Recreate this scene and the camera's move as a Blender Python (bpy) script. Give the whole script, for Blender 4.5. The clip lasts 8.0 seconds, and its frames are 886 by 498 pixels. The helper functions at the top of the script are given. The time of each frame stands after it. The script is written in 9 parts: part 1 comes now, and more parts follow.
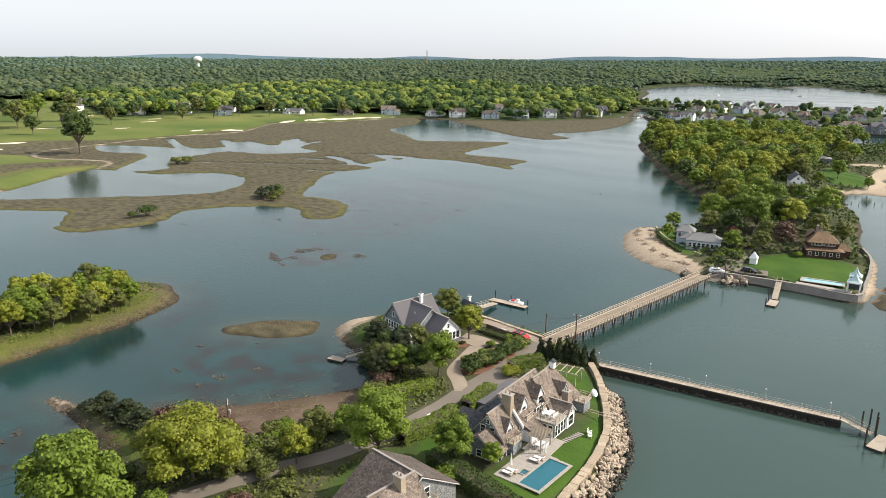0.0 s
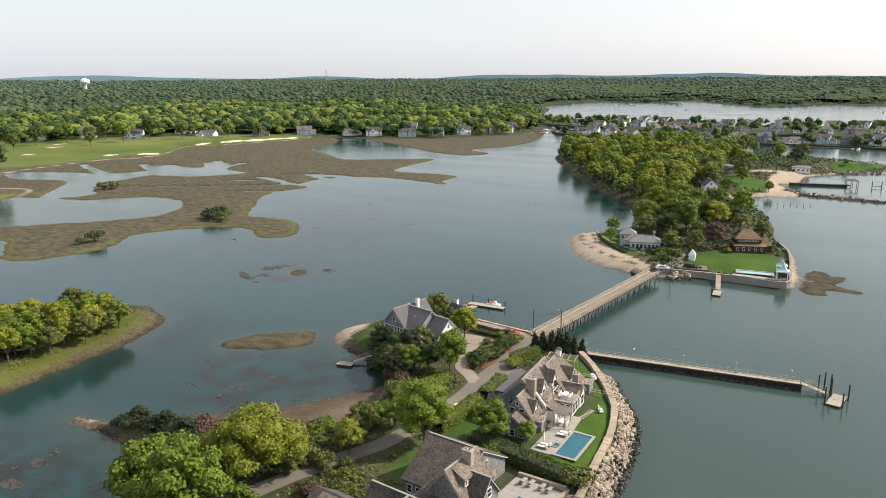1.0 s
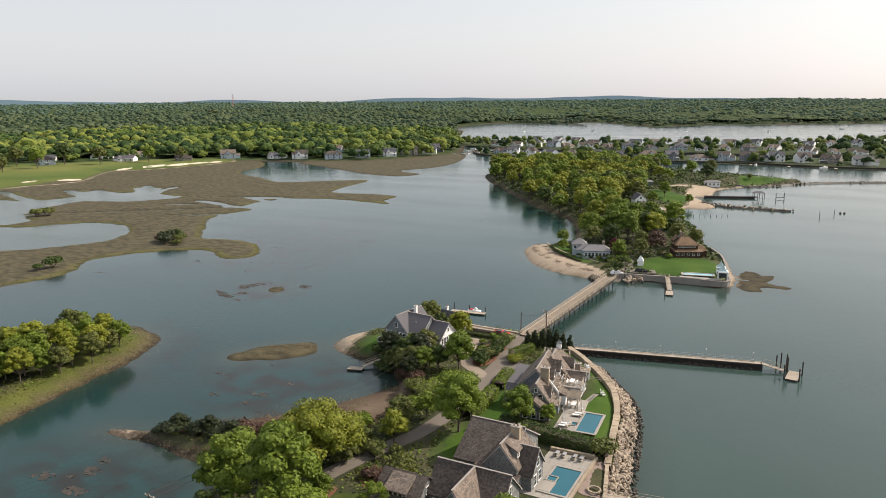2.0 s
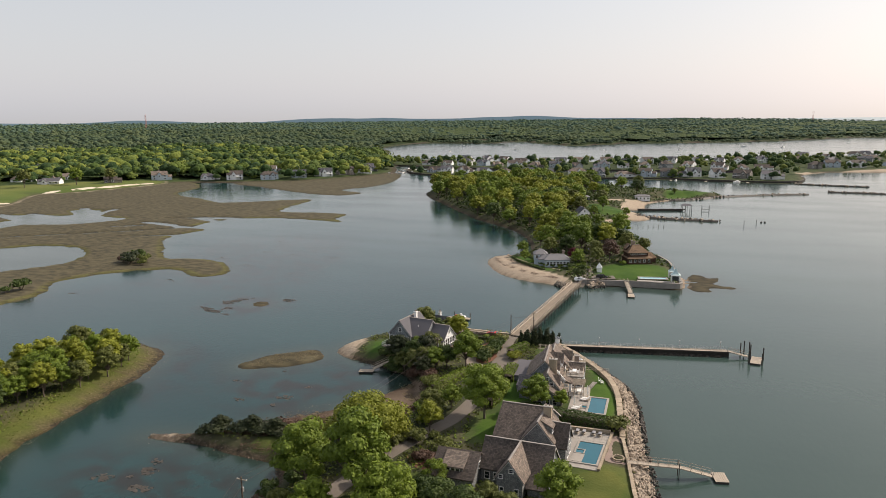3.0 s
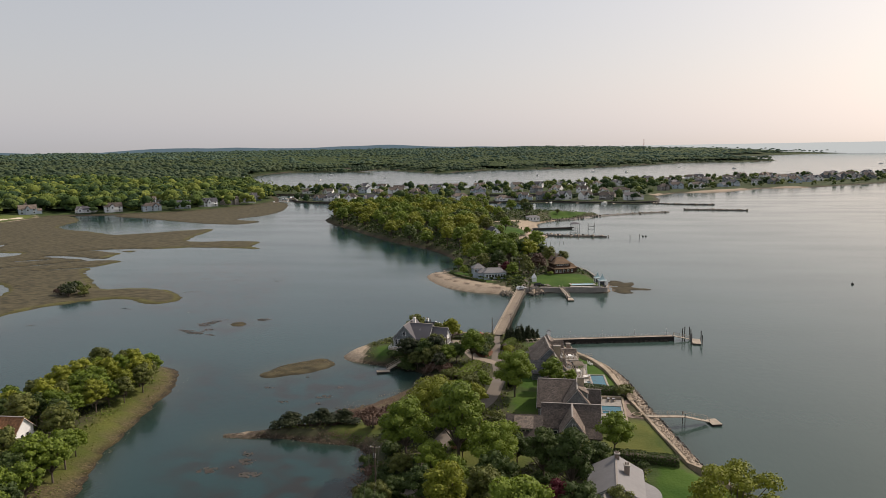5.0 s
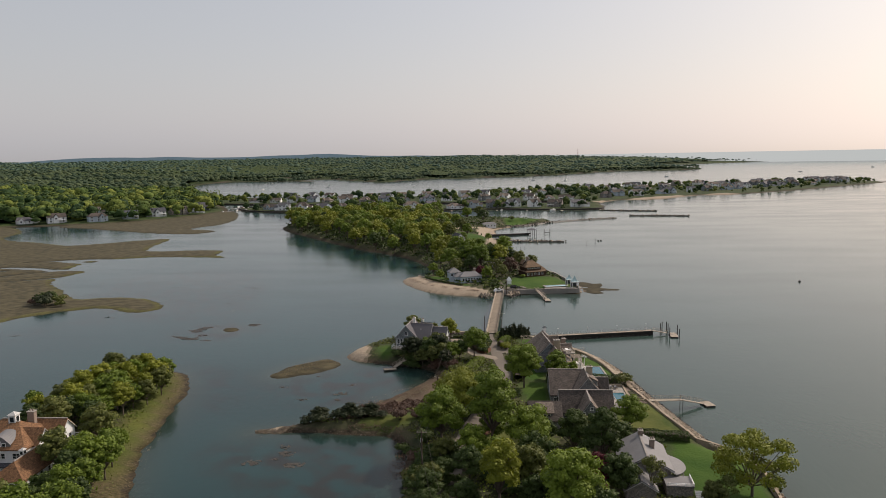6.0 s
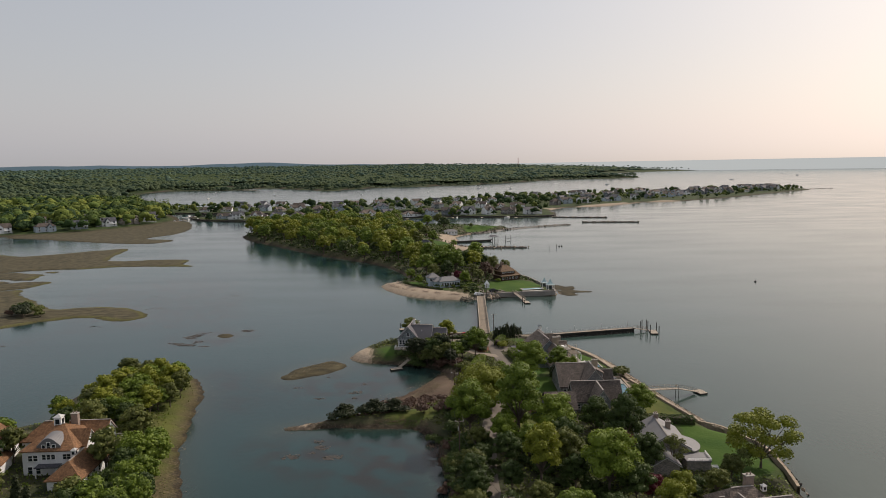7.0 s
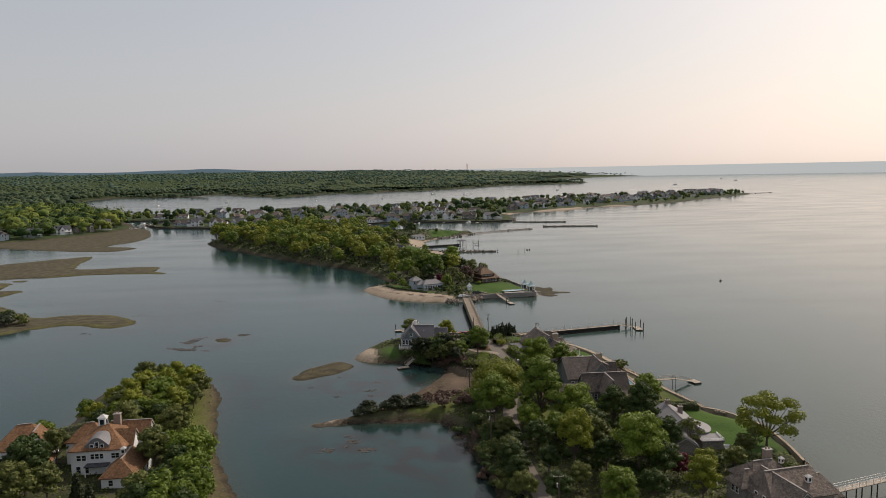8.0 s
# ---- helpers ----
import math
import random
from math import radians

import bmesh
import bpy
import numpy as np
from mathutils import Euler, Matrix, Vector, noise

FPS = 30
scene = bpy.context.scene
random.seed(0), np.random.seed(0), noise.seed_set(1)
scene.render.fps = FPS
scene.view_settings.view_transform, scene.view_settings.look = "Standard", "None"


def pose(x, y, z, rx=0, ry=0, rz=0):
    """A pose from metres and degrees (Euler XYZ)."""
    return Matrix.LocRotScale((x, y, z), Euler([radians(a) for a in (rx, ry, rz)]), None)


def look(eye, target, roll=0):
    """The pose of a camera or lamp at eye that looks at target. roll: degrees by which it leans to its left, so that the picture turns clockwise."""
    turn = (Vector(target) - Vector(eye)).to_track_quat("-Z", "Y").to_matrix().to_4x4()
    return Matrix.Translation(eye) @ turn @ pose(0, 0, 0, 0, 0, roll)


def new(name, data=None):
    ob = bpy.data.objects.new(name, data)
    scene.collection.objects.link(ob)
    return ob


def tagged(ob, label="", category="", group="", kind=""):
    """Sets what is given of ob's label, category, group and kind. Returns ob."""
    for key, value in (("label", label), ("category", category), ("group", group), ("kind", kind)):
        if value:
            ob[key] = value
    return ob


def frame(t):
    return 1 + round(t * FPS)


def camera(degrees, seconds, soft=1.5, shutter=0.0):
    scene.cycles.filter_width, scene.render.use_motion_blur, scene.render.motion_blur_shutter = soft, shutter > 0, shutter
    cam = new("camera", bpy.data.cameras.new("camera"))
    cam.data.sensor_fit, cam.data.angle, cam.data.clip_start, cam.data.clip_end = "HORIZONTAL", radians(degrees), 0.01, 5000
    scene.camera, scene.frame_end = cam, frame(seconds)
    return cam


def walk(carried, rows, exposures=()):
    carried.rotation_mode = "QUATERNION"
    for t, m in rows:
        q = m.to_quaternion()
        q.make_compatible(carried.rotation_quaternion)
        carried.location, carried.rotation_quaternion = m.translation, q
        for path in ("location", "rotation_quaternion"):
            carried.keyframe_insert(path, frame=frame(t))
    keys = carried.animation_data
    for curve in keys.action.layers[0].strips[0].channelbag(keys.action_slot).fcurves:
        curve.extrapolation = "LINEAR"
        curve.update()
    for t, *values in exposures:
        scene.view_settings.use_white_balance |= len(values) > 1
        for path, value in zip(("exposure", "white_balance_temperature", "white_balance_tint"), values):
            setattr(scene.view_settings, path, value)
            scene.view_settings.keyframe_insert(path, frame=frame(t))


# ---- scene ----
cam = camera(63.9, 8.0, soft=0.65)
PATH = [
    (0, (0.403, 1.515, 62.862), (-0.954, 2.892, 62.351), 0.3),
    (0.5, (-3.326, -9.855, 63.118), (-4.585, -8.38, 62.63), -0.1),
    (1, (-7.506, -21.638, 63.354), (-8.665, -20.075, 62.892), -0.3),
    (1.5, (-12.361, -33.513, 63.5), (-13.416, -31.87, 63.067), -0.4),
    (3, (-30.023, -67.818, 63.708), (-30.777, -66.0, 63.357), -0.6),
    (3.5, (-37.346, -78.185, 63.807), (-37.997, -76.323, 63.476), -0.7),
    (4, (-45.059, -88.054, 63.833), (-45.611, -86.157, 63.522), -0.8),
    (4.5, (-53.154, -97.124, 63.825), (-53.612, -95.2, 63.532), -0.9),
    (6, (-79.646, -119.49, 63.821), (-79.835, -117.515, 63.565), -1.0),
    (6.5, (-89.04, -125.74, 64.051), (-89.143, -123.758, 63.804), -1.0),
    (7, (-98.458, -131.341, 64.092), (-98.479, -129.355, 63.857), -1.0),
    (7.5, (-108.163, -136.237, 63.856), (-108.104, -134.251, 63.63), -1.0),
    (8, (-117.098, -140.29, 64.377), (-116.97, -138.306, 64.156), -1.1),
]
EXPOSURES = [(0, 0.35, 6570, 10.5), (1.5, 0.14, 6680, 12.5), (3.0, -0.14, 6820, 15.5), (4.5, -0.38, 6840, 16.5), (8.0, -0.66, 6740, 15.5)]
walk(cam, [(t, look(eye, target, roll)) for t, eye, target, roll in PATH], EXPOSURES)

# ---- daylight: low hazy sun ahead on the open-water side ----
SUN_AZ, SUN_EL = 46.0, 40.0          # degrees clockwise from +y, degrees up
sun_data = bpy.data.lights.new("sun", "SUN")
sun_data.energy, sun_data.angle, sun_data.color = 4.7, radians(1.0), (1.0, 0.93, 0.82)
sun_way = Vector((math.sin(radians(SUN_AZ)) * math.cos(radians(SUN_EL)), math.cos(radians(SUN_AZ)) * math.cos(radians(SUN_EL)), math.sin(radians(SUN_EL))))
sun = new("sun", sun_data)
sun.matrix_world = look(sun_way * 300, (0, 0, 0))

world = bpy.data.worlds.new("sky")
scene.world = world
world.use_nodes = True
wn = world.node_tree.nodes
def sky_layer(air, dust, strength):
    """One layer of daylight sky as a background."""
    sky, back = wn.new("ShaderNodeTexSky"), wn.new("ShaderNodeBackground")
    sky.sky_type, sky.sun_disc = "NISHITA", False
    sky.sun_elevation, sky.sun_rotation = radians(SUN_EL), radians(SUN_AZ)
    sky.air_density, sky.dust_density, sky.ozone_density = air, dust, 0.0
    back.inputs["Strength"].default_value = strength
    world.node_tree.links.new(sky.outputs["Color"], back.inputs["Color"])
    return back


def sky_sum(a, b):
    both = wn.new("ShaderNodeAddShader")
    world.node_tree.links.new(a.outputs[0], both.inputs[0])
    world.node_tree.links.new(b.outputs[0], both.inputs[1])
    return both


haze = wn["Background"]   # thin even overcast haze over the whole sky
haze.inputs["Color"].default_value, haze.inputs["Strength"].default_value = (0.93, 0.97, 1.0, 1), 0.46
full_sky = sky_sum(sky_sum(sky_layer(0.2, 1.0, 0.054), sky_layer(1.5, 3.0, 0.059)), haze)
world.node_tree.links.new(full_sky.outputs[0], wn["World Output"].inputs["Surface"])

# ---- materials ----
def mat(name, color, rough=0.8, spread=0.25, grain=2.0, patch=0.15, bump=0.2, metal=0.0, vary=0.0, island=0.0, spec=0.3, bump_size=None):
    """A surface with fine grain (grain: cells a metre) and broad patches, in shades of one base colour."""
    m = bpy.data.materials.new(name)
    m.use_nodes = True
    n, l = m.node_tree.nodes, m.node_tree.links
    b = n["Principled BSDF"]
    b.inputs["Roughness"].default_value, b.inputs["Metallic"].default_value = rough, metal
    b.inputs["Specular IOR Level"].default_value = spec
    co = n.new("ShaderNodeTexCoord")
    fine, broad = n.new("ShaderNodeTexNoise"), n.new("ShaderNodeTexNoise")
    fine.inputs["Scale"].default_value, fine.inputs["Detail"].default_value = grain, 6
    broad.inputs["Scale"].default_value, broad.inputs["Detail"].default_value = patch, 4
    geo = n.new("ShaderNodeNewGeometry")
    for t in (fine, broad):
        l.new(geo.outputs["Position"], t.inputs["Vector"])
    add = n.new("ShaderNodeMath")
    add.operation = "ADD"
    l.new(fine.outputs["Fac"], add.inputs[0])
    l.new(broad.outputs["Fac"], add.inputs[1])
    last = add
    for use, src in ((vary, "obj"), (island, "geo")):
        if use:
            mul = n.new("ShaderNodeMath")
            mul.operation, mul.inputs[1].default_value = "MULTIPLY_ADD", use
            if src == "obj":
                l.new(n.new("ShaderNodeObjectInfo").outputs["Random"], mul.inputs[0])
            else:
                l.new(geo.outputs["Random Per Island"], mul.inputs[0])
            l.new(last.outputs[0], mul.inputs[2])
            last = mul
    ramp = n.new("ShaderNodeMapRange")
    mid = 1.0 + vary / 2 + island / 2
    ramp.inputs["From Min"].default_value, ramp.inputs["From Max"].default_value = mid - 0.45 - (vary + island) / 2, mid + 0.45 + (vary + island) / 2
    l.new(last.outputs[0], ramp.inputs["Value"])
    mix = n.new("ShaderNodeMix")
    mix.data_type = "RGBA"
    mix.inputs[6].default_value = (*[c * (1 - spread) for c in color], 1)
    mix.inputs[7].default_value = (*[min(0.95, c * (1 + spread)) for c in color], 1)
    l.new(ramp.outputs[0], mix.inputs[0])
    l.new(mix.outputs[2], b.inputs["Base Color"])
    if bump:
        bp = n.new("ShaderNodeBump")
        bp.inputs["Strength"].default_value, bp.inputs["Distance"].default_value = bump, bump_size or 0.3 / grain
        l.new(fine.outputs["Fac"], bp.inputs["Height"])
        l.new(bp.outputs["Normal"], b.inputs["Normal"])
    return m


def shingled(name, color, course=0.16, spread=0.3):
    """Weathered cedar courses: rows of narrow shingles with butt lines."""
    m = mat(name, color, 0.9, spread, 3.0, 0.35, 0.0)
    n, l = m.node_tree.nodes, m.node_tree.links
    b, co = n["Principled BSDF"], n.new("ShaderNodeTexCoord")
    brick = n.new("ShaderNodeTexBrick")
    brick.inputs["Color1"].default_value, brick.inputs["Color2"].default_value = (0.62, 0.62, 0.62, 1), (1.25, 1.2, 1.15, 1)
    brick.inputs["Mortar"].default_value = (0.3, 0.3, 0.3, 1)
    brick.inputs["Scale"].default_value, brick.inputs["Mortar Size"].default_value = 1.0, 0.012
    brick.inputs["Brick Width"].default_value, brick.inputs["Row Height"].default_value = course * 1.1, course
    l.new(n.new("ShaderNodeUVMap").outputs["UV"], brick.inputs["Vector"])
    src = b.inputs["Base Color"].links[0].from_socket
    mul = n.new("ShaderNodeMix")
    mul.data_type, mul.blend_type = "RGBA", "MULTIPLY"
    mul.inputs[0].default_value = 1.0
    l.new(src, mul.inputs[6])
    l.new(brick.outputs["Color"], mul.inputs[7])
    l.new(mul.outputs[2], b.inputs["Base Color"])
    bp = n.new("ShaderNodeBump")
    bp.inputs["Strength"].default_value, bp.inputs["Distance"].default_value = 0.6, 0.03
    l.new(brick.outputs["Color"], bp.inputs["Height"])
    l.new(bp.outputs["Normal"], b.inputs["Normal"])
    return m


def leafy(name, dark, light, through_light=0.28, vary=0.36, cell=2.2):
    """Leaves: each tree and each leaf its own shade, some light through the blade."""
    m = bpy.data.materials.new(name)
    m.use_nodes = True
    n, l = m.node_tree.nodes, m.node_tree.links
    b = n["Principled BSDF"]
    b.inputs["Roughness"].default_value, b.inputs["Specular IOR Level"].default_value = 0.55, 0.2
    geo, ob, noise_t = n.new("ShaderNodeNewGeometry"), n.new("ShaderNodeObjectInfo"), n.new("ShaderNodeTexNoise")
    noise_t.inputs["Scale"].default_value, noise_t.inputs["Detail"].default_value = cell, 4
    l.new(geo.outputs["Position"], noise_t.inputs["Vector"])
    a = n.new("ShaderNodeMath")
    a.operation, a.inputs[1].default_value = "MULTIPLY", 0.35
    l.new(geo.outputs["Random Per Island"], a.inputs[0])
    c = n.new("ShaderNodeMath")
    c.operation, c.inputs[1].default_value = "MULTIPLY_ADD", vary
    l.new(ob.outputs["Random"], c.inputs[0])
    l.new(a.outputs[0], c.inputs[2])
    d = n.new("ShaderNodeMath")
    d.operation, d.inputs[1].default_value, d.use_clamp = "MULTIPLY_ADD", 1.0, True
    l.new(noise_t.outputs["Fac"], d.inputs[0])
    sub = n.new("ShaderNodeMath")
    sub.operation, sub.inputs[1].default_value = "SUBTRACT", 0.35
    l.new(c.outputs[0], sub.inputs[0])
    l.new(sub.outputs[0], d.inputs[2])
    mix = n.new("ShaderNodeMix")
    mix.data_type = "RGBA"
    mix.inputs[6].default_value, mix.inputs[7].default_value = (*dark, 1), (*light, 1)
    l.new(d.outputs[0], mix.inputs[0])
    l.new(mix.outputs[2], b.inputs["Base Color"])
    bp = n.new("ShaderNodeBump")   # leaf clumps
    bp.inputs["Strength"].default_value, bp.inputs["Distance"].default_value = 0.5, 0.5
    l.new(noise_t.outputs["Fac"], bp.inputs["Height"])
    l.new(bp.outputs["Normal"], b.inputs["Normal"])
    if through_light:
        tr, ms = n.new("ShaderNodeBsdfTranslucent"), n.new("ShaderNodeMixShader")
        ms.inputs[0].default_value = through_light
        l.new(mix.outputs[2], tr.inputs["Color"])
        l.new(b.outputs[0], ms.inputs[1])
        l.new(tr.outputs[0], ms.inputs[2])
        l.new(ms.outputs[0], n["Material Output"].inputs["Surface"])
    return m


M_LEAF = {
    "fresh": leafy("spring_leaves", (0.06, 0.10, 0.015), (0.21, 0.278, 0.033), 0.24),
    "lime": leafy("lime_leaves", (0.115, 0.14, 0.016), (0.295, 0.312, 0.035), 0.24),
    "deep": leafy("dark_leaves", (0.028, 0.05, 0.013), (0.084, 0.12, 0.028), 0.22),
    "olive": leafy("olive_leaves", (0.068, 0.082, 0.024), (0.172, 0.19, 0.045), 0.22),
    "cedar": leafy("cedar_needles", (0.0157, 0.0261, 0.0104), (0.0435, 0.0522, 0.0191), 0.1),
    "copper": leafy("copper_leaves", (0.0609, 0.0104, 0.0157), (0.157, 0.0261, 0.0391), 0.2),
    "rust": leafy("bare_twigs", (0.0696, 0.0435, 0.0305), (0.148, 0.087, 0.0609), 0.1),
    "straw": leafy("dry_wrack", (0.10, 0.08, 0.042), (0.24, 0.19, 0.11), 0.1),
}
M_BARK = mat("grey_bark", (0.12, 0.095, 0.075), 0.9, 0.4, 6, 0.8, 0.6)
M_WOODGREY = mat("silvered_timber", (0.36, 0.305, 0.24), 0.85, 0.3, 5, 0.4, 0.3, vary=0.3)
M_DECK = mat("worn_brown_deck_timber", (0.25, 0.205, 0.155), 0.9, 0.25, 5, 0.3, 0.3, vary=0.3)
M_WOODDARK = mat("wet_dark_timber", (0.05, 0.042, 0.035), 0.7, 0.4, 4, 0.5, 0.4, vary=0.3)
M_WHITE = mat("white_paint", (0.78, 0.77, 0.74), 0.5, 0.06, 3, 0.3, 0.05)
M_GLASS = mat("dark_window_glass", (0.02, 0.026, 0.03), 0.06, 0.3, 0.3, 0.1, 0.0, spec=0.6)
M_STONE = mat("tan_granite", (0.32, 0.262, 0.20), 0.9, 0.5, 3, 0.3, 0.6, vary=0.7, island=0.7)
M_STONEWET = mat("dark_wet_stone", (0.06, 0.052, 0.042), 0.6, 0.4, 2.5, 0.3, 0.8, vary=0.5)
M_WEEDSTONE = mat("black_weed_covered_stone", (0.026, 0.022, 0.018), 0.7, 0.6, 2.5, 0.6, 0.8)
M_WALLSTONE = mat("seawall_stone", (0.34, 0.275, 0.20), 0.9, 0.4, 3, 0.5, 0.6, vary=0.5)
M_PAVE = mat("pale_terrace_stone", (0.31, 0.285, 0.25), 0.8, 0.12, 2, 0.4, 0.15, vary=0.15)
M_ROAD = mat("worn_asphalt", (0.158, 0.136, 0.112), 0.95, 0.22, 6, 0.12, 0.3)
M_GRAVEL = mat("pale_gravel", (0.26, 0.215, 0.168), 0.95, 0.2, 8, 0.3, 0.4)
M_BRICK = mat("brick_chimney_stone", (0.27, 0.21, 0.17), 0.9, 0.3, 6, 0.6, 0.5)
M_POOL = mat("pool_water", (0.012, 0.105, 0.14), 0.06, 0.12, 0.5, 0.3, 0.05, spec=0.5)
M_POOLPALE = mat("pale_pool_water", (0.22, 0.45, 0.50), 0.08, 0.1, 0.5, 0.3, 0.05, spec=0.5)
M_ROOFGREY = shingled("weathered_cedar_roof", (0.19, 0.157, 0.132), 0.3, 0.5)
M_ROOFDARK = shingled("dark_weathered_shingle_roof", (0.102, 0.086, 0.076), 0.3, 0.4)
M_ROOFPLAIN = mat("smooth_grey_roof", (0.105, 0.10, 0.108), 0.8, 0.12, 5, 0.5, 0.15)
M_WALLDARK = shingled("dark_grey_shingle_wall", (0.225, 0.238, 0.24), 0.2, 0.2)
M_EARTH = mat("brown_grey_gravel", (0.23, 0.175, 0.145), 0.95, 0.25, 5, 0.4, 0.4)
M_ROOFSLATE = shingled("blue_grey_roof", (0.09, 0.094, 0.108), 0.25)
M_ROOFORANGE = shingled("new_cedar_roof", (0.225, 0.122, 0.064), 0.3)
M_ROOFBROWN = shingled("brown_shingle_roof", (0.20, 0.135, 0.085), 0.3)
M_METALROOF = mat("grey_membrane_roof", (0.18, 0.175, 0.175), 0.6, 0.12, 1.5, 0.4, 0.1)
M_WALLGREY = shingled("grey_shingle_wall", (0.30, 0.28, 0.255), 0.2, 0.2)
M_WALLBLUE = shingled("blue_grey_clapboard", (0.24, 0.27, 0.29), 0.2, 0.15)
M_WALLPALEBLUE = mat("pale_blue_clapboard", (0.42, 0.48, 0.53), 0.7, 0.1, 3, 0.3, 0.1)
M_WALLWHITE = mat("white_clapboard", (0.78, 0.78, 0.77), 0.7, 0.08, 3, 0.3, 0.1)
M_WALLBROWN = shingled("dark_brown_shingle_wall", (0.085, 0.05, 0.035), 0.25)
M_CARWHITE = mat("white_car_paint", (0.75, 0.75, 0.75), 0.25, 0.03, 1, 0.3, 0, spec=0.6)
M_CARBLACK = mat("black_car_paint", (0.012, 0.012, 0.014), 0.2, 0.1, 1, 0.3, 0, spec=0.6)
M_RUBBER = mat("rubber", (0.02, 0.02, 0.02), 0.9, 0.2, 5, 1, 0)
M_CLOTH = mat("white_cushion", (0.72, 0.70, 0.66), 0.9, 0.08, 3, 1, 0.1)
M_RED = mat("red_boat_cover", (0.45, 0.03, 0.03), 0.6, 0.15, 3, 1, 0.1)
M_STEEL = mat("galvanised_steel", (0.42, 0.42, 0.42), 0.5, 0.15, 4, 1, 0.1, metal=0.4)
M_COPPERGREEN = mat("verdigris_roof", (0.40, 0.52, 0.52), 0.7, 0.15, 3, 0.6, 0.1)
M_SOIL = mat("bark_mulch", (0.16, 0.075, 0.045), 0.95, 0.3, 6, 0.4, 0.5)
M_WEED = mat("exposed_seaweed", (0.058, 0.05, 0.04), 0.6, 0.4, 1.5, 0.2, 0.3, island=0.4)
M_RIDGE = mat("pale_ridge_boards", (0.27, 0.245, 0.22), 0.9, 0.2, 4, 0.5, 0.2)
M_POLE = mat("weathered_brown_pole", (0.10, 0.075, 0.055), 0.9, 0.3, 5, 0.5, 0.3)


def canopy_leaves():
    """Closed woodland seen from afar: every crown a dome of its own shade."""
    m = bpy.data.materials.new("closed_woodland_leaves")
    m.use_nodes = True
    n, l = m.node_tree.nodes, m.node_tree.links
    b = n["Principled BSDF"]
    b.inputs["Roughness"].default_value, b.inputs["Specular IOR Level"].default_value = 0.8, 0.1
    geo, cell, fine = n.new("ShaderNodeNewGeometry"), n.new("ShaderNodeTexVoronoi"), n.new("ShaderNodeTexNoise")
    cell.inputs["Scale"].default_value, cell.inputs["Randomness"].default_value = 0.1, 1.0
    fine.inputs["Scale"].default_value, fine.inputs["Detail"].default_value = 0.5, 5
    l.new(geo.outputs["Position"], cell.inputs["Vector"])
    l.new(geo.outputs["Position"], fine.inputs["Vector"])
    mix = n.new("ShaderNodeMix")
    mix.data_type = "RGBA"
    mix.inputs[6].default_value, mix.inputs[7].default_value = (0.02, 0.042, 0.016, 1), (0.09, 0.12, 0.035, 1)
    l.new(cell.outputs["Color"], mix.inputs[0])
    l.new(mix.outputs[2], b.inputs["Base Color"])
    add = n.new("ShaderNodeMath")
    add.operation, add.inputs[1].default_value = "MULTIPLY_ADD", -1.0
    l.new(cell.outputs["Distance"], add.inputs[0])
    l.new(fine.outputs["Fac"], add.inputs[2])
    bp = n.new("ShaderNodeBump")
    bp.inputs["Strength"].default_value, bp.inputs["Distance"].default_value = 1.0, 6.0
    l.new(add.outputs[0], bp.inputs["Height"])
    l.new(bp.outputs["Normal"], b.inputs["Normal"])
    return m


def woodland(name, tones, cell=0.085):
    """Woodland crowns: each tree a tone of its own, mottled by its leaf clumps."""
    m = bpy.data.materials.new(name)
    m.use_nodes = True
    n, l = m.node_tree.nodes, m.node_tree.links
    b = n["Principled BSDF"]
    b.inputs["Roughness"].default_value, b.inputs["Specular IOR Level"].default_value = 0.85, 0.1
    geo, each, clump, leaf = n.new("ShaderNodeNewGeometry"), n.new("ShaderNodeTexVoronoi"), n.new("ShaderNodeTexNoise"), n.new("ShaderNodeTexNoise")
    each.inputs["Scale"].default_value = cell
    clump.inputs["Scale"].default_value, clump.inputs["Detail"].default_value = 0.45, 3
    leaf.inputs["Scale"].default_value, leaf.inputs["Detail"].default_value, leaf.inputs["Roughness"].default_value = 1.3, 4, 0.75
    for t in (each, clump, leaf):
        l.new(geo.outputs["Position"], t.inputs["Vector"])
    ramp, split = n.new("ShaderNodeValToRGB"), n.new("ShaderNodeSeparateColor")
    l.new(each.outputs["Color"], split.inputs[0])
    l.new(split.outputs[0], ramp.inputs["Fac"])
    els = ramp.color_ramp.elements
    while len(els) < len(tones):
        els.new(0.5)
    for k, c in enumerate(tones):
        els[k].position, els[k].color = k / (len(tones) - 1), (*c, 1)
    mot, mul = n.new("ShaderNodeMapRange"), n.new("ShaderNodeMix")
    mot.inputs["From Min"].default_value, mot.inputs["From Max"].default_value = 0.36, 0.66
    mot.inputs["To Min"].default_value, mot.inputs["To Max"].default_value = 0.72, 1.25
    l.new(leaf.outputs["Fac"], mot.inputs["Value"])
    mul.data_type, mul.blend_type = "RGBA", "MULTIPLY"
    mul.inputs[0].default_value = 1.0
    l.new(ramp.outputs["Color"], mul.inputs[6])
    l.new(mot.outputs[0], mul.inputs[7])
    l.new(mul.outputs[2], b.inputs["Base Color"])
    add, bp = n.new("ShaderNodeMath"), n.new("ShaderNodeBump")
    add.operation = "ADD"
    l.new(clump.outputs["Fac"], add.inputs[0])
    l.new(leaf.outputs["Fac"], add.inputs[1])
    bp.inputs["Strength"].default_value, bp.inputs["Distance"].default_value = 0.8, 0.9
    l.new(add.outputs[0], bp.inputs["Height"])
    l.new(bp.outputs["Normal"], b.inputs["Normal"])
    return m


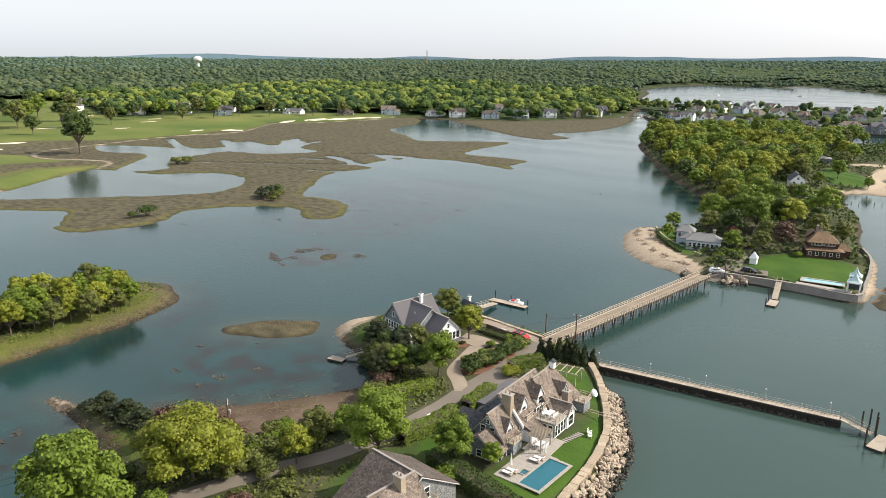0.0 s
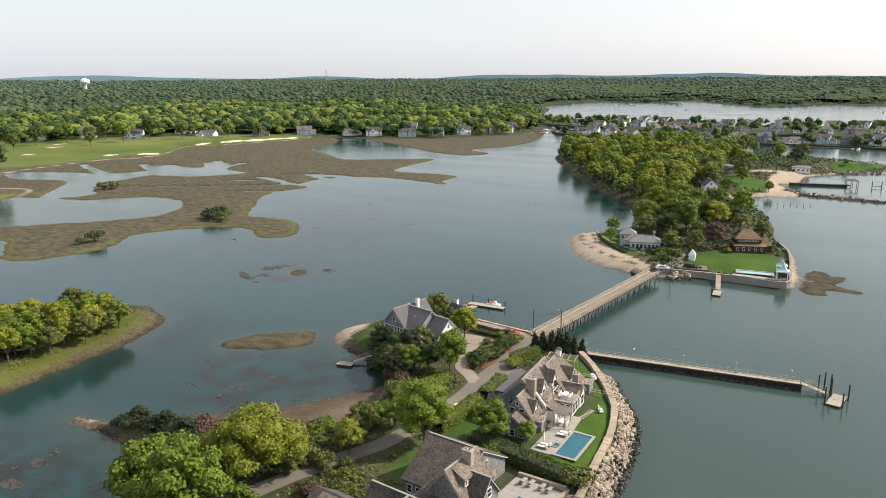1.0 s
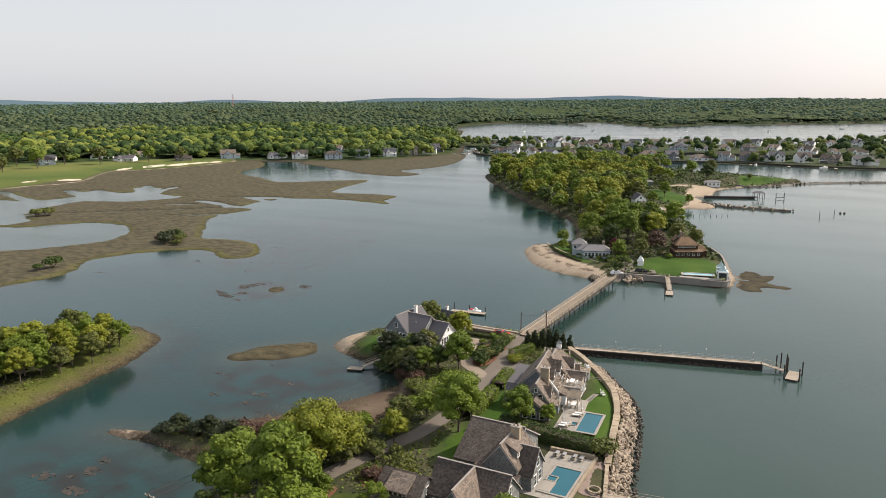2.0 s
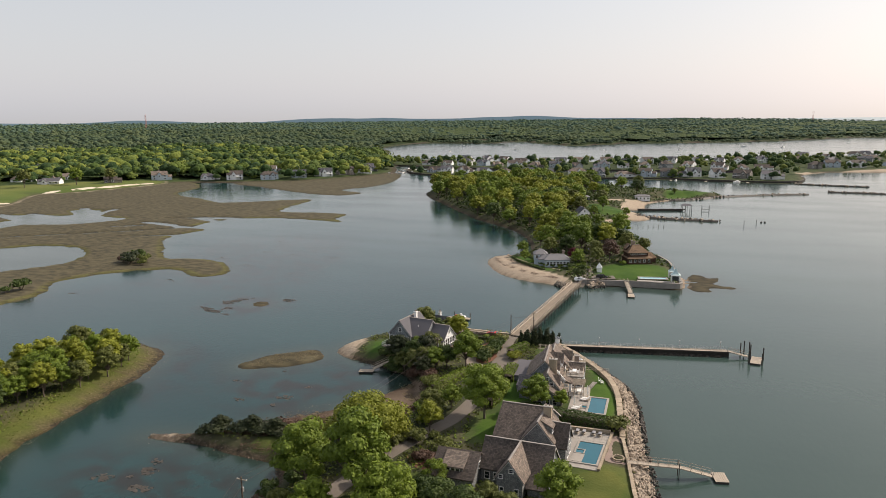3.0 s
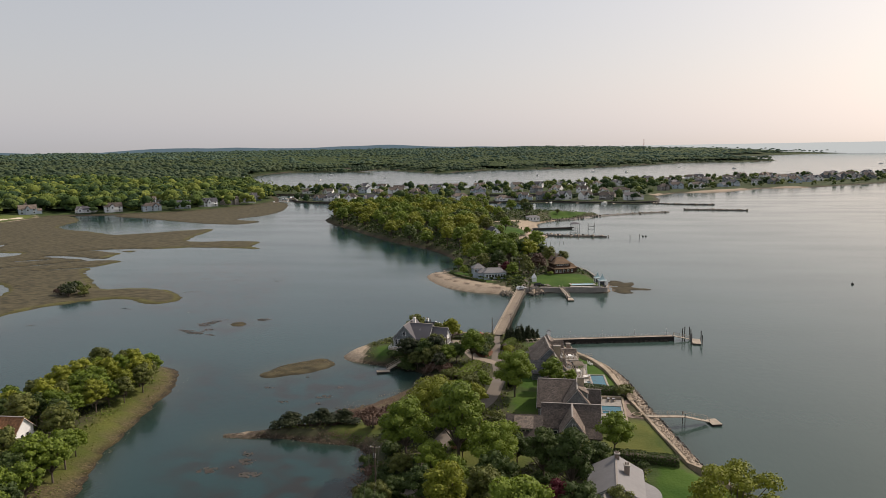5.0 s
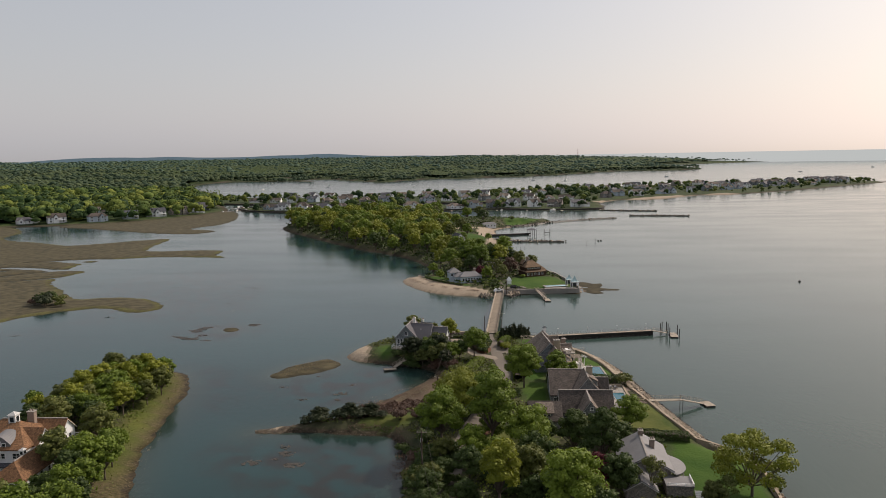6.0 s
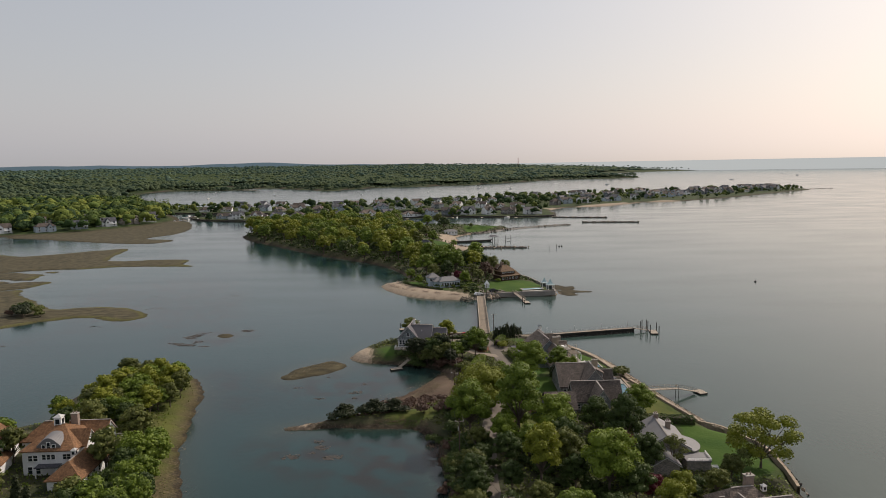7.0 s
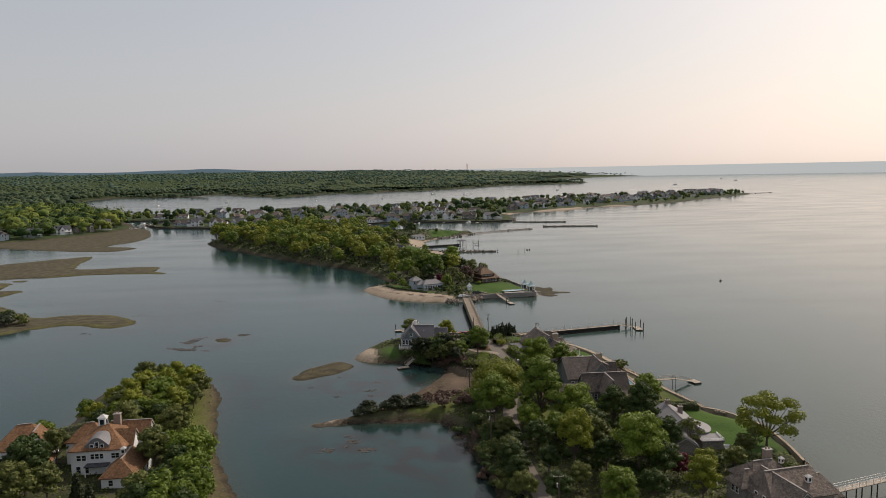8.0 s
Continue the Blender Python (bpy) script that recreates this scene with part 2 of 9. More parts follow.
M_CANOPY = canopy_leaves()
M_WOODS = woodland("woodland_crowns", [(0.022, 0.046, 0.018), (0.042, 0.075, 0.022), (0.09, 0.13, 0.028), (0.19, 0.215, 0.045), (0.13, 0.165, 0.036), (0.06, 0.095, 0.03), (0.026, 0.05, 0.02)], 0.045)
# farthest crowns: bluish aerial haze mixed into the leaf tones
M_WOODSHAZEFAR = woodland("haze_tinted_distant_crowns", [(0.05, 0.088, 0.066), (0.075, 0.118, 0.08), (0.105, 0.148, 0.095)], 0.04)
# cooler, flatter greens: mid-distance haze put into the leaf colours
M_WOODSHAZEMID = woodland("haze_tinted_inland_crowns", [(0.034, 0.056, 0.034), (0.05, 0.078, 0.044), (0.075, 0.102, 0.052), (0.10, 0.124, 0.058), (0.062, 0.09, 0.05), (0.04, 0.064, 0.038)], 0.02)
M_GARDENGREEN = woodland("garden_tree_crowns", [(0.022, 0.042, 0.018), (0.04, 0.068, 0.02), (0.075, 0.105, 0.026), (0.13, 0.15, 0.035), (0.05, 0.078, 0.026), (0.026, 0.05, 0.02)], 0.06)
M_SHINGLE = mat("shore_shingle", (0.14, 0.115, 0.09), 0.9, 0.5, 3, 0.3, 0.4, island=0.8)
M_CLOTHGREY = mat("grey_cushion", (0.28, 0.28, 0.29), 0.9, 0.1, 3, 1, 0.1)
M_TRIM = mat("weathered_white_trim", (0.52, 0.51, 0.49), 0.7, 0.12, 3, 0.4, 0.1)
M_WALLGREYSTONE = mat("grey_seawall_stone", (0.24, 0.22, 0.195), 0.9, 0.35, 3, 0.5, 0.6, vary=0.4)

# ---- helpers for building ----
def part(name, bm, material, parent=None, label=""):
    """Links a bmesh (or mesh) as one mesh object, under a thing or a part."""
    if isinstance(bm, bmesh.types.BMesh):
        me = bpy.data.meshes.new(name)
        bm.to_mesh(me)
        bm.free()
    else:
        me = bm
    if not me.materials:
        me.materials.append(material)
    ob = new(name, me)
    ob.parent = parent
    return tagged(ob, label)


def raw_mesh(name, verts, faces, smooth=False):
    """A mesh from arrays: verts n x 3, faces n x k."""
    verts, faces = np.asarray(verts, dtype=np.float32), np.asarray(faces, dtype=np.int32)
    k = faces.shape[1]
    me = bpy.data.meshes.new(name)
    me.vertices.add(len(verts))
    me.vertices.foreach_set("co", verts.ravel())
    me.loops.add(faces.size)
    me.loops.foreach_set("vertex_index", faces.ravel())
    me.polygons.add(len(faces))
    me.polygons.foreach_set("loop_start", np.arange(0, faces.size, k, dtype=np.int32))
    me.polygons.foreach_set("loop_total", np.full(len(faces), k, dtype=np.int32))
    me.polygons.foreach_set("use_smooth", np.full(len(faces), smooth))
    me.update(calc_edges=True)
    return me


def lattice(ix, iy, seed):
    h = (ix * 374761393 + iy * 668265263 + seed * 974634533) & 0xFFFFFFFF
    h = ((h ^ (h >> 13)) * 1274126177) & 0xFFFFFFFF
    return ((h ^ (h >> 16)) & 0xFFFF) / 65535.0


def vnoise(x, y, size, seed=1, octaves=3):
    """Smooth value noise in -1..1 with features of that size in metres."""
    total, amp, norm = 0.0, 1.0, 0.0
    for o in range(octaves):
        u, v = x / size * 2 ** o, y / size * 2 ** o
        iu, iv = np.floor(u).astype(np.int64), np.floor(v).astype(np.int64)
        fu, fv = u - iu, v - iv
        fu, fv = fu * fu * (3 - 2 * fu), fv * fv * (3 - 2 * fv)
        a, b = lattice(iu, iv, seed + o), lattice(iu + 1, iv, seed + o)
        c, d = lattice(iu, iv + 1, seed + o), lattice(iu + 1, iv + 1, seed + o)
        total = total + amp * ((a * (1 - fu) + b * fu) * (1 - fv) + (c * (1 - fu) + d * fu) * fv)
        norm, amp = norm + amp, amp * 0.5
    return total / norm * 2 - 1


def smooth_outline(pts, steps=4, closed=True):
    """A rounded line (Catmull-Rom) through control points."""
    p = np.array(pts, dtype=float)
    out = []
    count = len(p)
    for i in range(count if closed else count - 1):
        a, b, c, d = (p[(i + k) % count] for k in (-1, 0, 1, 2)) if closed else (p[max(i - 1, 0)], p[i], p[i + 1], p[min(i + 2, count - 1)])
        for s in range(steps):
            t = s / steps
            out.append(0.5 * (2 * b + (c - a) * t + (2 * a - 5 * b + 4 * c - d) * t * t + (3 * b - a - 3 * c + d) * t ** 3))
    if not closed:
        out.append(p[-1])
    return np.array(out)


def signed_distance(outline, x, y, reach=60.0):
    """Metres inside (+) or outside (-) an outline, no further than reach."""
    out = np.full(x.shape, -reach)
    lo, hi = outline.min(0) - reach, outline.max(0) + reach
    near = (x > lo[0]) & (x < hi[0]) & (y > lo[1]) & (y < hi[1])
    px, py = x[near], y[near]
    best, inside = np.full(px.shape, 1e12), np.zeros(px.shape, bool)
    for a, b in zip(outline, np.roll(outline, -1, 0)):
        d = b - a
        t = np.clip(((px - a[0]) * d[0] + (py - a[1]) * d[1]) / max(d @ d, 1e-9), 0, 1)
        best = np.minimum(best, (px - a[0] - t * d[0]) ** 2 + (py - a[1] - t * d[1]) ** 2)
        if a[1] != b[1]:
            cross = (a[1] > py) != (b[1] > py)
            inside ^= cross & (px < d[0] * (py - a[1]) / d[1] + a[0])
    out[near] = np.where(inside, 1, -1) * np.sqrt(best)
    return out


# ---- the plan: shorelines ----
NEAR = [(-112, 127), (-103, 128.5), (-89, 129.5), (-83, 129.5), (-77, 125), (-69, 118), (-61, 109), (-54, 98), (-50, 88), (-47, 76), (-45, 67), (-43, 59), (-41, 50), (-39.5, 42), (-38, 33), (-33, 26), (-30, 20), (-31, 6), (-33, -6), (-33, -20),
        (-36, -50), (-60, -75), (-95, -60), (-99, -30), (-98, -3), (-101, 15), (-102, 28), (-108, 36), (-119, 37), (-129, 37.5), (-140, 36.3), (-139, 38), (-129, 41.5), (-119, 45.5), (-109, 49), (-101, 56), (-97, 64), (-96, 72), (-99, 80), (-105, 88), (-115, 93), (-125, 95), (-131, 99), (-132, 105), (-128, 114), (-120, 122)]
MUD = [(-122, 46), (-121, 52), (-114, 60), (-107, 71), (-103.5, 78), (-102, 84), (-96, 82), (-94, 68), (-98, 56), (-108, 46)]
LEFT_ISLE = [(-188, 84), (-179, 81), (-174.5, 75), (-169.5, 64), (-166.5, 47), (-161.5, 24), (-154.5, 6), (-150, -8), (-144, -40), (-150, -90), (-190, -110), (-235, -70), (-240, -10), (-222, 25), (-209, 39), (-203, 45), (-206, 60), (-203, 78), (-195, 84)]
ISLET = [(-149, 78), (-151, 83), (-147, 90), (-139, 98), (-133, 92), (-136, 86), (-143, 80)]
TINY = [(-187, 134), (-189, 137), (-187, 140), (-183, 137), (-184, 133)]
ISLE = [(-292, 528), (-234, 438), (-189, 376), (-160, 345), (-140, 318), (-126, 284), (-122, 264), (-128, 252), (-135, 247), (-134, 238), (-126, 222), (-112, 208), (-92, 202.5), (-84, 204.5), (-71, 208), (-60, 210), (-47, 211), (-50, 236), (-56, 258), (-66, 280), (-80, 330),
        (-102, 376), (-99, 394), (-86, 399), (-82, 410), (-92, 432), (-101, 451), (-92, 461), (-93, 496), (-80, 522), (-52, 558), (-40, 570), (-52, 582), (-85, 592), (-125, 606), (-180, 615), (-235, 622), (-278, 588)]
FLAT = [(-52, 212), (-47, 218), (-46, 234), (-39, 240), (-34, 224), (-27, 219), (-34, 216), (-41, 208)]
MARSH = [(-430, 45), (-347, 81), (-325, 100), (-309, 95), (-290, 86), (-279, 91), (-275, 116), (-287, 134), (-285, 154), (-268, 172), (-255, 173), (-241, 166), (-233, 170), (-237, 182), (-252, 195), (-272, 197), (-285, 194), (-315, 224), (-333, 249), (-331, 277), (-349, 283), (-349, 321), (-323, 337),
         (-292, 336), (-272, 336), (-281, 347), (-287, 371), (-312, 370), (-344, 371), (-362, 442), (-376, 439), (-401, 418), (-426, 404), (-459, 422), (-517, 453), (-545, 517), (-610, 560), (-680, 480), (-640, 300), (-600, 200), (-560, 120), (-500, 70)]
POND = [(-434, 104), (-447, 121), (-448, 146), (-431, 160), (-397, 174), (-382, 197), (-356, 202), (-338, 193), (-324, 176), (-324, 158), (-343, 128), (-373, 88), (-410, 70)]
CREEK = [(-564, 201), (-520, 192), (-485, 206), (-447, 178), (-429, 163), (-415, 168), (-414, 188), (-433, 193), (-451, 213), (-464, 253), (-434, 266), (-420, 299), (-451, 306), (-481, 331), (-500, 323), (-475, 302), (-520, 289), (-493, 271), (-499, 245), (-558, 260), (-504, 239), (-532, 230)]
CREEK_2 = [(-349, 321), (-372, 320), (-392, 312), (-374, 324), (-346, 330)]
MARSH_NORTH = [(-405, 495), (-360, 485), (-352, 512), (-385, 530), (-372, 580), (-385, 650), (-430, 750), (-460, 660), (-500, 610), (-540, 565), (-480, 535)]
MAIN = [(-5200, -900), (-1300, -350), (-800, -60), (-560, 40), (-420, 78), (-394, 93), (-430, 137), (-447, 163), (-470, 172), (-510, 148), (-545, 160), (-562, 205), (-580, 280), (-572, 325), (-635, 400), (-615, 435), (-605, 500), (-600, 555), (-540, 575), (-490, 600), (-455, 655), (-438, 735), (-452, 790), (-530, 935), (-610, 1070), (-760, 1385), (-880, 1600),
        (-930, 1980), (-645, 1930), (-890, 2300), (-640, 2080), (-430, 1790), (-300, 2000), (-120, 2050), (70, 2230), (320, 2620), (430, 2620), (700, 2830), (580, 3400), (1000, 4200), (1600, 5200), (-5200, 5200)]
VILLAGE = [(-405, 745), (-350, 720), (-295, 690), (-245, 705), (-170, 728), (-105, 735), (-40, 722), (20, 722), (36, 770), (40, 845), (80, 900), (130, 910), (205, 990), (260, 1000), (370, 1085), (470, 1180), (560, 1270), (660, 1375), (600, 1480), (375, 1390), (245, 1370), (110, 1295), (-15, 1185), (-120, 1085), (-210, 1045), (-390, 1025), (-480, 1050), (-560, 1060), (-560, 960), (-510, 890), (-450, 880), (-440, 800)]
CANAL = [(-455, 850), (-405, 790), (-330, 785), (-250, 795), (-150, 815), (-60, 830), (15, 840), (10, 865), (-60, 865), (-160, 860), (-250, 850), (-340, 850), (-410, 875)]
GOLF = [(-398, 96), (-430, 133), (-446, 158), (-468, 167), (-510, 143), (-548, 155), (-568, 205), (-588, 280), (-580, 325), (-640, 400), (-622, 435), (-612, 500), (-620, 545), (-660, 530), (-700, 470), (-760, 400), (-770, 345), (-800, 300), (-1080, 340), (-1200, 200), (-900, 0), (-560, 55)]
LINES = {k: smooth_outline(v) for k, v in dict(NEAR=NEAR, MUD=MUD, LEFT_ISLE=LEFT_ISLE, ISLET=ISLET, TINY=TINY, ISLE=ISLE, FLAT=FLAT, MARSH=MARSH, POND=POND, CREEK=CREEK, CREEK_2=CREEK_2, MARSH_NORTH=MARSH_NORTH, MAIN=MAIN, VILLAGE=VILLAGE, CANAL=CANAL, GOLF=GOLF).items()}


# tidal drains through the marsh: half width, course
DRAINS = [(1.6, [(-421, 185), (-436, 203), (-415, 222), (-393, 240), (-352, 276)]), (3.2, [(-392, 290), (-372, 287), (-353, 281), (-332, 282)]), (3.0, [(-374, 319), (-360, 313), (-340, 306)]), (3.4, [(-571, 261), (-532, 248), (-490, 236)]),
          (3.6, [(-532, 288), (-496, 274), (-455, 260)]), (3.0, [(-511, 299), (-479, 292), (-472, 300), (-473, 316), (-504, 338)]), (2.2, [(-399, 269), (-383, 278)]), (2.6, [(-473, 340), (-464, 320), (-446, 292)]), (1.8, [(-361, 238), (-335, 253)])]


def line_distance(pts, x, y):
    """Distance from places to an open line."""
    best = np.full(x.shape, 1e9)
    for a, b in zip(pts, pts[1:]):
        dx, dy = b[0] - a[0], b[1] - a[1]
        t = np.clip(((x - a[0]) * dx + (y - a[1]) * dy) / (dx * dx + dy * dy), 0, 1)
        best = np.minimum(best, np.hypot(x - a[0] - t * dx, y - a[1] - t * dy))
    return best


def plateau(sd, high, width):
    """Rises from the waterline to its height over a width; falls gently below it."""
    return np.where(sd > 0, high * (1 - np.exp(-np.maximum(sd, 0) / width)), np.maximum(sd * 0.13, -3.0))


def ground(x, y):
    """Height of the ground and what covers it, at arrays of places."""
    x, y = np.asarray(x, float), np.asarray(y, float)
    rag = vnoise(x, y, 6, 3, 3)
    sd = {k: signed_distance(v, x, y, 1500.0 if k == "MAIN" else 40.0) for k, v in LINES.items()}
    s = {k: v + rag * (2.4 if k in ("MARSH", "MARSH_NORTH", "MAIN", "VILLAGE", "CREEK", "POND") else 1.5 if k in ("ISLET", "TINY", "MUD") else 0.8) for k, v in sd.items()}
    z = plateau(s["NEAR"], 2.4, 2.0)
    z = np.maximum(z, plateau(s["MUD"], 0.35, 6.0))
    z = np.maximum(z, plateau(s["LEFT_ISLE"], 3.4, 7.0))
    z = np.maximum(z, plateau(s["ISLET"], 0.6, 1.5))
    z = np.maximum(z, plateau(s["TINY"], 0.4, 1.0))
    z = np.maximum(z, plateau(s["FLAT"] - 0.8 + vnoise(x, y, 5, 9) * 5.0, 0.2, 1.2))
    z = np.maximum(z, plateau(s["ISLE"], 2.3, 3.0) + np.clip((y - 250) / 60, 0, 1) * np.clip(s["ISLE"] / 25, 0, 1) * 2.5)
    marsh = plateau(s["MARSH"], 0.6, 1.2)
    marsh = np.where(sd["MARSH"] > 0, marsh + 0.12 * vnoise(x, y, 18, 5), marsh)
    for k in ("POND", "CREEK", "CREEK_2"):
        marsh = np.minimum(marsh, np.where(s[k] > -2, -0.3 * (s[k] + 0.4), 9))
    for half, course in DRAINS:
        d = line_distance(smooth_outline(course, 4, False), x, y) + rag * 1.5
        marsh = np.minimum(marsh, np.where(d < half + 3, 0.28 * (d - half), 9))
    z = np.maximum(z, np.maximum(marsh, -1.0 - (sd["MARSH"] < -8) * 2))
    z = np.maximum(z, plateau(s["MARSH_NORTH"], 0.6, 2.0))
    far = np.hypot(x, y)
    main = plateau(s["MAIN"], 4.0, 25.0) + np.where(sd["MAIN"] > 0, np.clip((far - 900) / 3900, 0, 1) ** 1.1 * 58 * np.clip(sd["MAIN"] / 500, 0, 1) * np.clip(1.0 - (x + 300) / 2600, 0.25, 1), 0)
    main = main + np.where(sd["MAIN"] > 60, vnoise(x, y, 600, 8) * 5 * np.clip((far - 900) / 2000, 0, 1), 0)
    z = np.maximum(z, main)
    vill = plateau(s["VILLAGE"], 2.0, 4.0)
    vill = np.minimum(vill, np.where(s["CANAL"] > -3, -0.4 * (s["CANAL"] + 0.2), 9))
    z = np.maximum(z, np.where(sd["VILLAGE"] > -35, vill, -3))
    return z, sd


def spaced(stops):
    """Grid lines: (from, to, step) stretches joined."""
    return np.unique(np.concatenate([np.arange(a, b, c) for a, b, c in stops] + [np.array([stops[-1][1]])]))


gx = spaced([(-5000, -1600, 130), (-1600, -640, 20), (-640, -250, 4), (-250, -140, 2.0), (-140, -30, 1.0), (-30, 60, 3), (60, 700, 12), (700, 5000, 150)])
gy = spaced([(-1500, -120, 60), (-120, -20, 3), (-20, 136, 1.1), (136, 260, 2.4), (260, 640, 4), (640, 1600, 14), (1600, 5000, 110)])
GX, GY = np.meshgrid(gx, gy)
GZ, GSD = ground(GX, GY)
nx, ny = len(gx), len(gy)
idx = np.arange(nx * ny).reshape(ny, nx)
quads = np.stack([idx[:-1, :-1], idx[:-1, 1:], idx[1:, 1:], idx[1:, :-1]], -1).reshape(-1, 4)
COVE = [(-112, 370), (-101, 395), (-97, 425), (-104, 455), (-97, 500), (-86, 546), (-60, 548), (-50, 400), (-85, 370)]
flat_w = np.clip(signed_distance(smooth_outline(COVE, 3), GX, GY, 20) / 8 + 0.5, 0, 1)
GZ = GZ * (1 - flat_w) + np.minimum(GZ, 0.75) * flat_w
GZ = GZ + np.where(GZ > 0.3, vnoise(GX, GY, 3, 21, 2) * 0.10, 0)
ground_mesh = raw_mesh("ground", np.stack([GX, GY, GZ], -1).reshape(-1, 3), quads, True)


def height(x, y):
    """Height of the ground sheet at a place, by its grid."""
    i = min(max(int(np.searchsorted(gx, x)) - 1, 0), nx - 2)
    j = min(max(int(np.searchsorted(gy, y)) - 1, 0), ny - 2)
    u, v = (x - gx[i]) / (gx[i + 1] - gx[i]), (y - gy[j]) / (gy[j + 1] - gy[j])
    return float(GZ[j, i] * (1 - u) * (1 - v) + GZ[j, i + 1] * u * (1 - v) + GZ[j + 1, i] * (1 - u) * v + GZ[j + 1, i + 1] * u * v)


def cover(*polys, soft=1.0):
    """Where the ground lies inside any of these outlines, 0..1."""
    out = np.zeros(GX.shape)
    for p in polys:
        out = np.maximum(out, np.clip(signed_distance(smooth_outline(p, 3), GX, GY, 20) / soft + 0.5, 0, 1))
    return out


LAWNS = [
    [(-73, 117), (-69, 114), (-62, 107), (-57.5, 102), (-54, 95), (-51.5, 86), (-50, 76), (-51, 72), (-60, 72), (-62, 76), (-59, 90), (-62, 103), (-68, 107), (-76, 110), (-77, 115)],          # round the big shingled house
    [(-78, 94), (-73, 93), (-70, 84), (-70, 74), (-76, 72)],
    [(-77, 68), (-70, 70), (-70, 55), (-76, 56)],
    [(-51, 52), (-45, 52), (-43, 40), (-41, 33), (-54, 34), (-55, 46)],
    [(-46, 30), (-39, 30), (-33, 23), (-33, 5), (-44, 2), (-48, 12)],
    [(-83, 36), (-73, 38), (-72, 26), (-86, 26)],
    [(-123, 105), (-118, 107), (-117, 97), (-121.5, 97.5)],
    [(-80, 216), (-53, 213), (-53, 232), (-60, 244), (-78, 240)],                                                             # lawn by the far pool
    [(-125, 244), (-115, 243), (-107, 229), (-98, 219), (-103, 218), (-117.5, 232)],
    [(-114, 40.5), (-105, 45), (-101, 43), (-105, 38.5), (-112, 38.5)],
    [(-128, 440), (-118, 448), (-101, 425), (-99, 404), (-112, 398), (-122, 415)],
    [(-80, 570), (-50, 575), (-78, 530), (-86, 560)],
]
SANDS = [
    [(-136, 250), (-128.5, 250), (-119, 231.5), (-101, 215.5), (-89, 205.5), (-100, 200), (-118, 208), (-134, 230)],                   # beach by the bridge
    [(-139, 36.5), (-138.5, 41), (-134, 42.5), (-131.5, 40.5), (-134, 37)],
    [(-134, 106), (-129, 110), (-125.5, 103), (-125.5, 95), (-131, 93), (-136, 99)],
    [(-58, 262), (-52, 240), (-48.5, 214), (-45, 213), (-46, 228), (-49, 243), (-54, 262)],
    [(-128, 462), (-126, 470), (-108, 492), (-104, 484)],
    [(-98, 425), (-84, 438), (-90, 500), (-104, 492), (-107, 455)],
    [(-112, 368), (-107, 385), (-99, 400), (-98, 425), (-105, 452), (-90, 460), (-80, 432), (-60, 400), (-84, 380)],
    [(-96, 450), (-94, 500), (-82, 520), (-88, 540), (-70, 500), (-84, 455)],
    [(30, 850), (120, 930), (240, 1010), (260, 990), (130, 890), (60, 840)],
]
inner = np.maximum.reduce([GSD["NEAR"], GSD["LEFT_ISLE"], GSD["ISLE"], GSD["VILLAGE"], GSD["MAIN"]])
lawn = cover(*LAWNS, soft=0.6)
tan_grass = cover([(-186, 82), (-176, 76), (-169, 58), (-164, 36), (-157, 10), (-149, -14), (-158, -14), (-164, 8), (-172, 36), (-178, 60), (-190, 74)], soft=2.0)
dry = cover(LAWNS[3], LAWNS[5], LAWNS[9], [(-184, 78), (-176, 70), (-171, 52), (-166, 34), (-160, 10), (-165, 8), (-172, 34), (-177, 52), (-183, 66)], soft=1.5)
golf = np.clip(GSD["GOLF"] / 4 + 0.5, 0, 1)
rough_marsh = cover([(-590, 143), (-597, 168), (-582, 207), (-580, 265), (-591, 334), (-560, 322), (-535, 258), (-541, 196), (-535, 164), (-532, 128)],
                    [(-471, 113), (-471, 143), (-503, 184), (-461, 184), (-449, 152), (-446, 123), (-428, 102)], soft=5.0)
sand = np.maximum(cover(*SANDS, soft=2.0), 0.8 * np.exp(-np.abs(GSD["GOLF"] + 3.5) / 2.5) * (GSD["MARSH"] > 0) * (GX > -640))
shore = np.clip(1 - (GZ - 0.25) / 1.1, 0, 1) * (inner > -8)
marshy = np.maximum(np.clip(np.maximum.reduce([GSD["MARSH"], GSD["MARSH_NORTH"], GSD["ISLET"], GSD["TINY"], GSD["FLAT"]]) + 2, 0, 1) * (GSD["MAIN"] < 3), rough_marsh)
mud = np.clip(GSD["MUD"] / 2 + 0.8, 0, 1) * (GZ < 1.2)
for name, values in (("lawn", lawn), ("fringe", marshy * (GSD["MARSH"] > -1) * np.exp(-np.clip(np.minimum.reduce([GSD["MARSH"], -GSD["POND"], -GSD["CREEK"]]) - 0.5, 0, 40) / 2.6)), ("golf", golf * (1 - rough_marsh)), ("tan", tan_grass), ("dry", dry), ("sand", sand), ("shore", shore), ("marsh", marshy), ("mud", mud), ("woodfloor", np.maximum(np.clip(GSD["MAIN"] / 10 - 0.5, 0, 1) * (1 - golf), np.clip(GSD["VILLAGE"] / 8 - 0.3, 0, 0.75))), ("wet", np.clip(1 - (GZ - 0.02) / 0.35, 0, 1))):
    at = ground_mesh.attributes.new(name, "FLOAT", "POINT")
    at.data.foreach_set("value", values.astype(np.float32).ravel())

gm = bpy.data.materials.new("ground_cover")
gm.use_nodes = True
n, l = gm.node_tree.nodes, gm.node_tree.links
gb = n["Principled BSDF"]
gb.inputs["Roughness"].default_value, gb.inputs["Specular IOR Level"].default_value = 0.95, 0.15
g_geo = n.new("ShaderNodeNewGeometry")


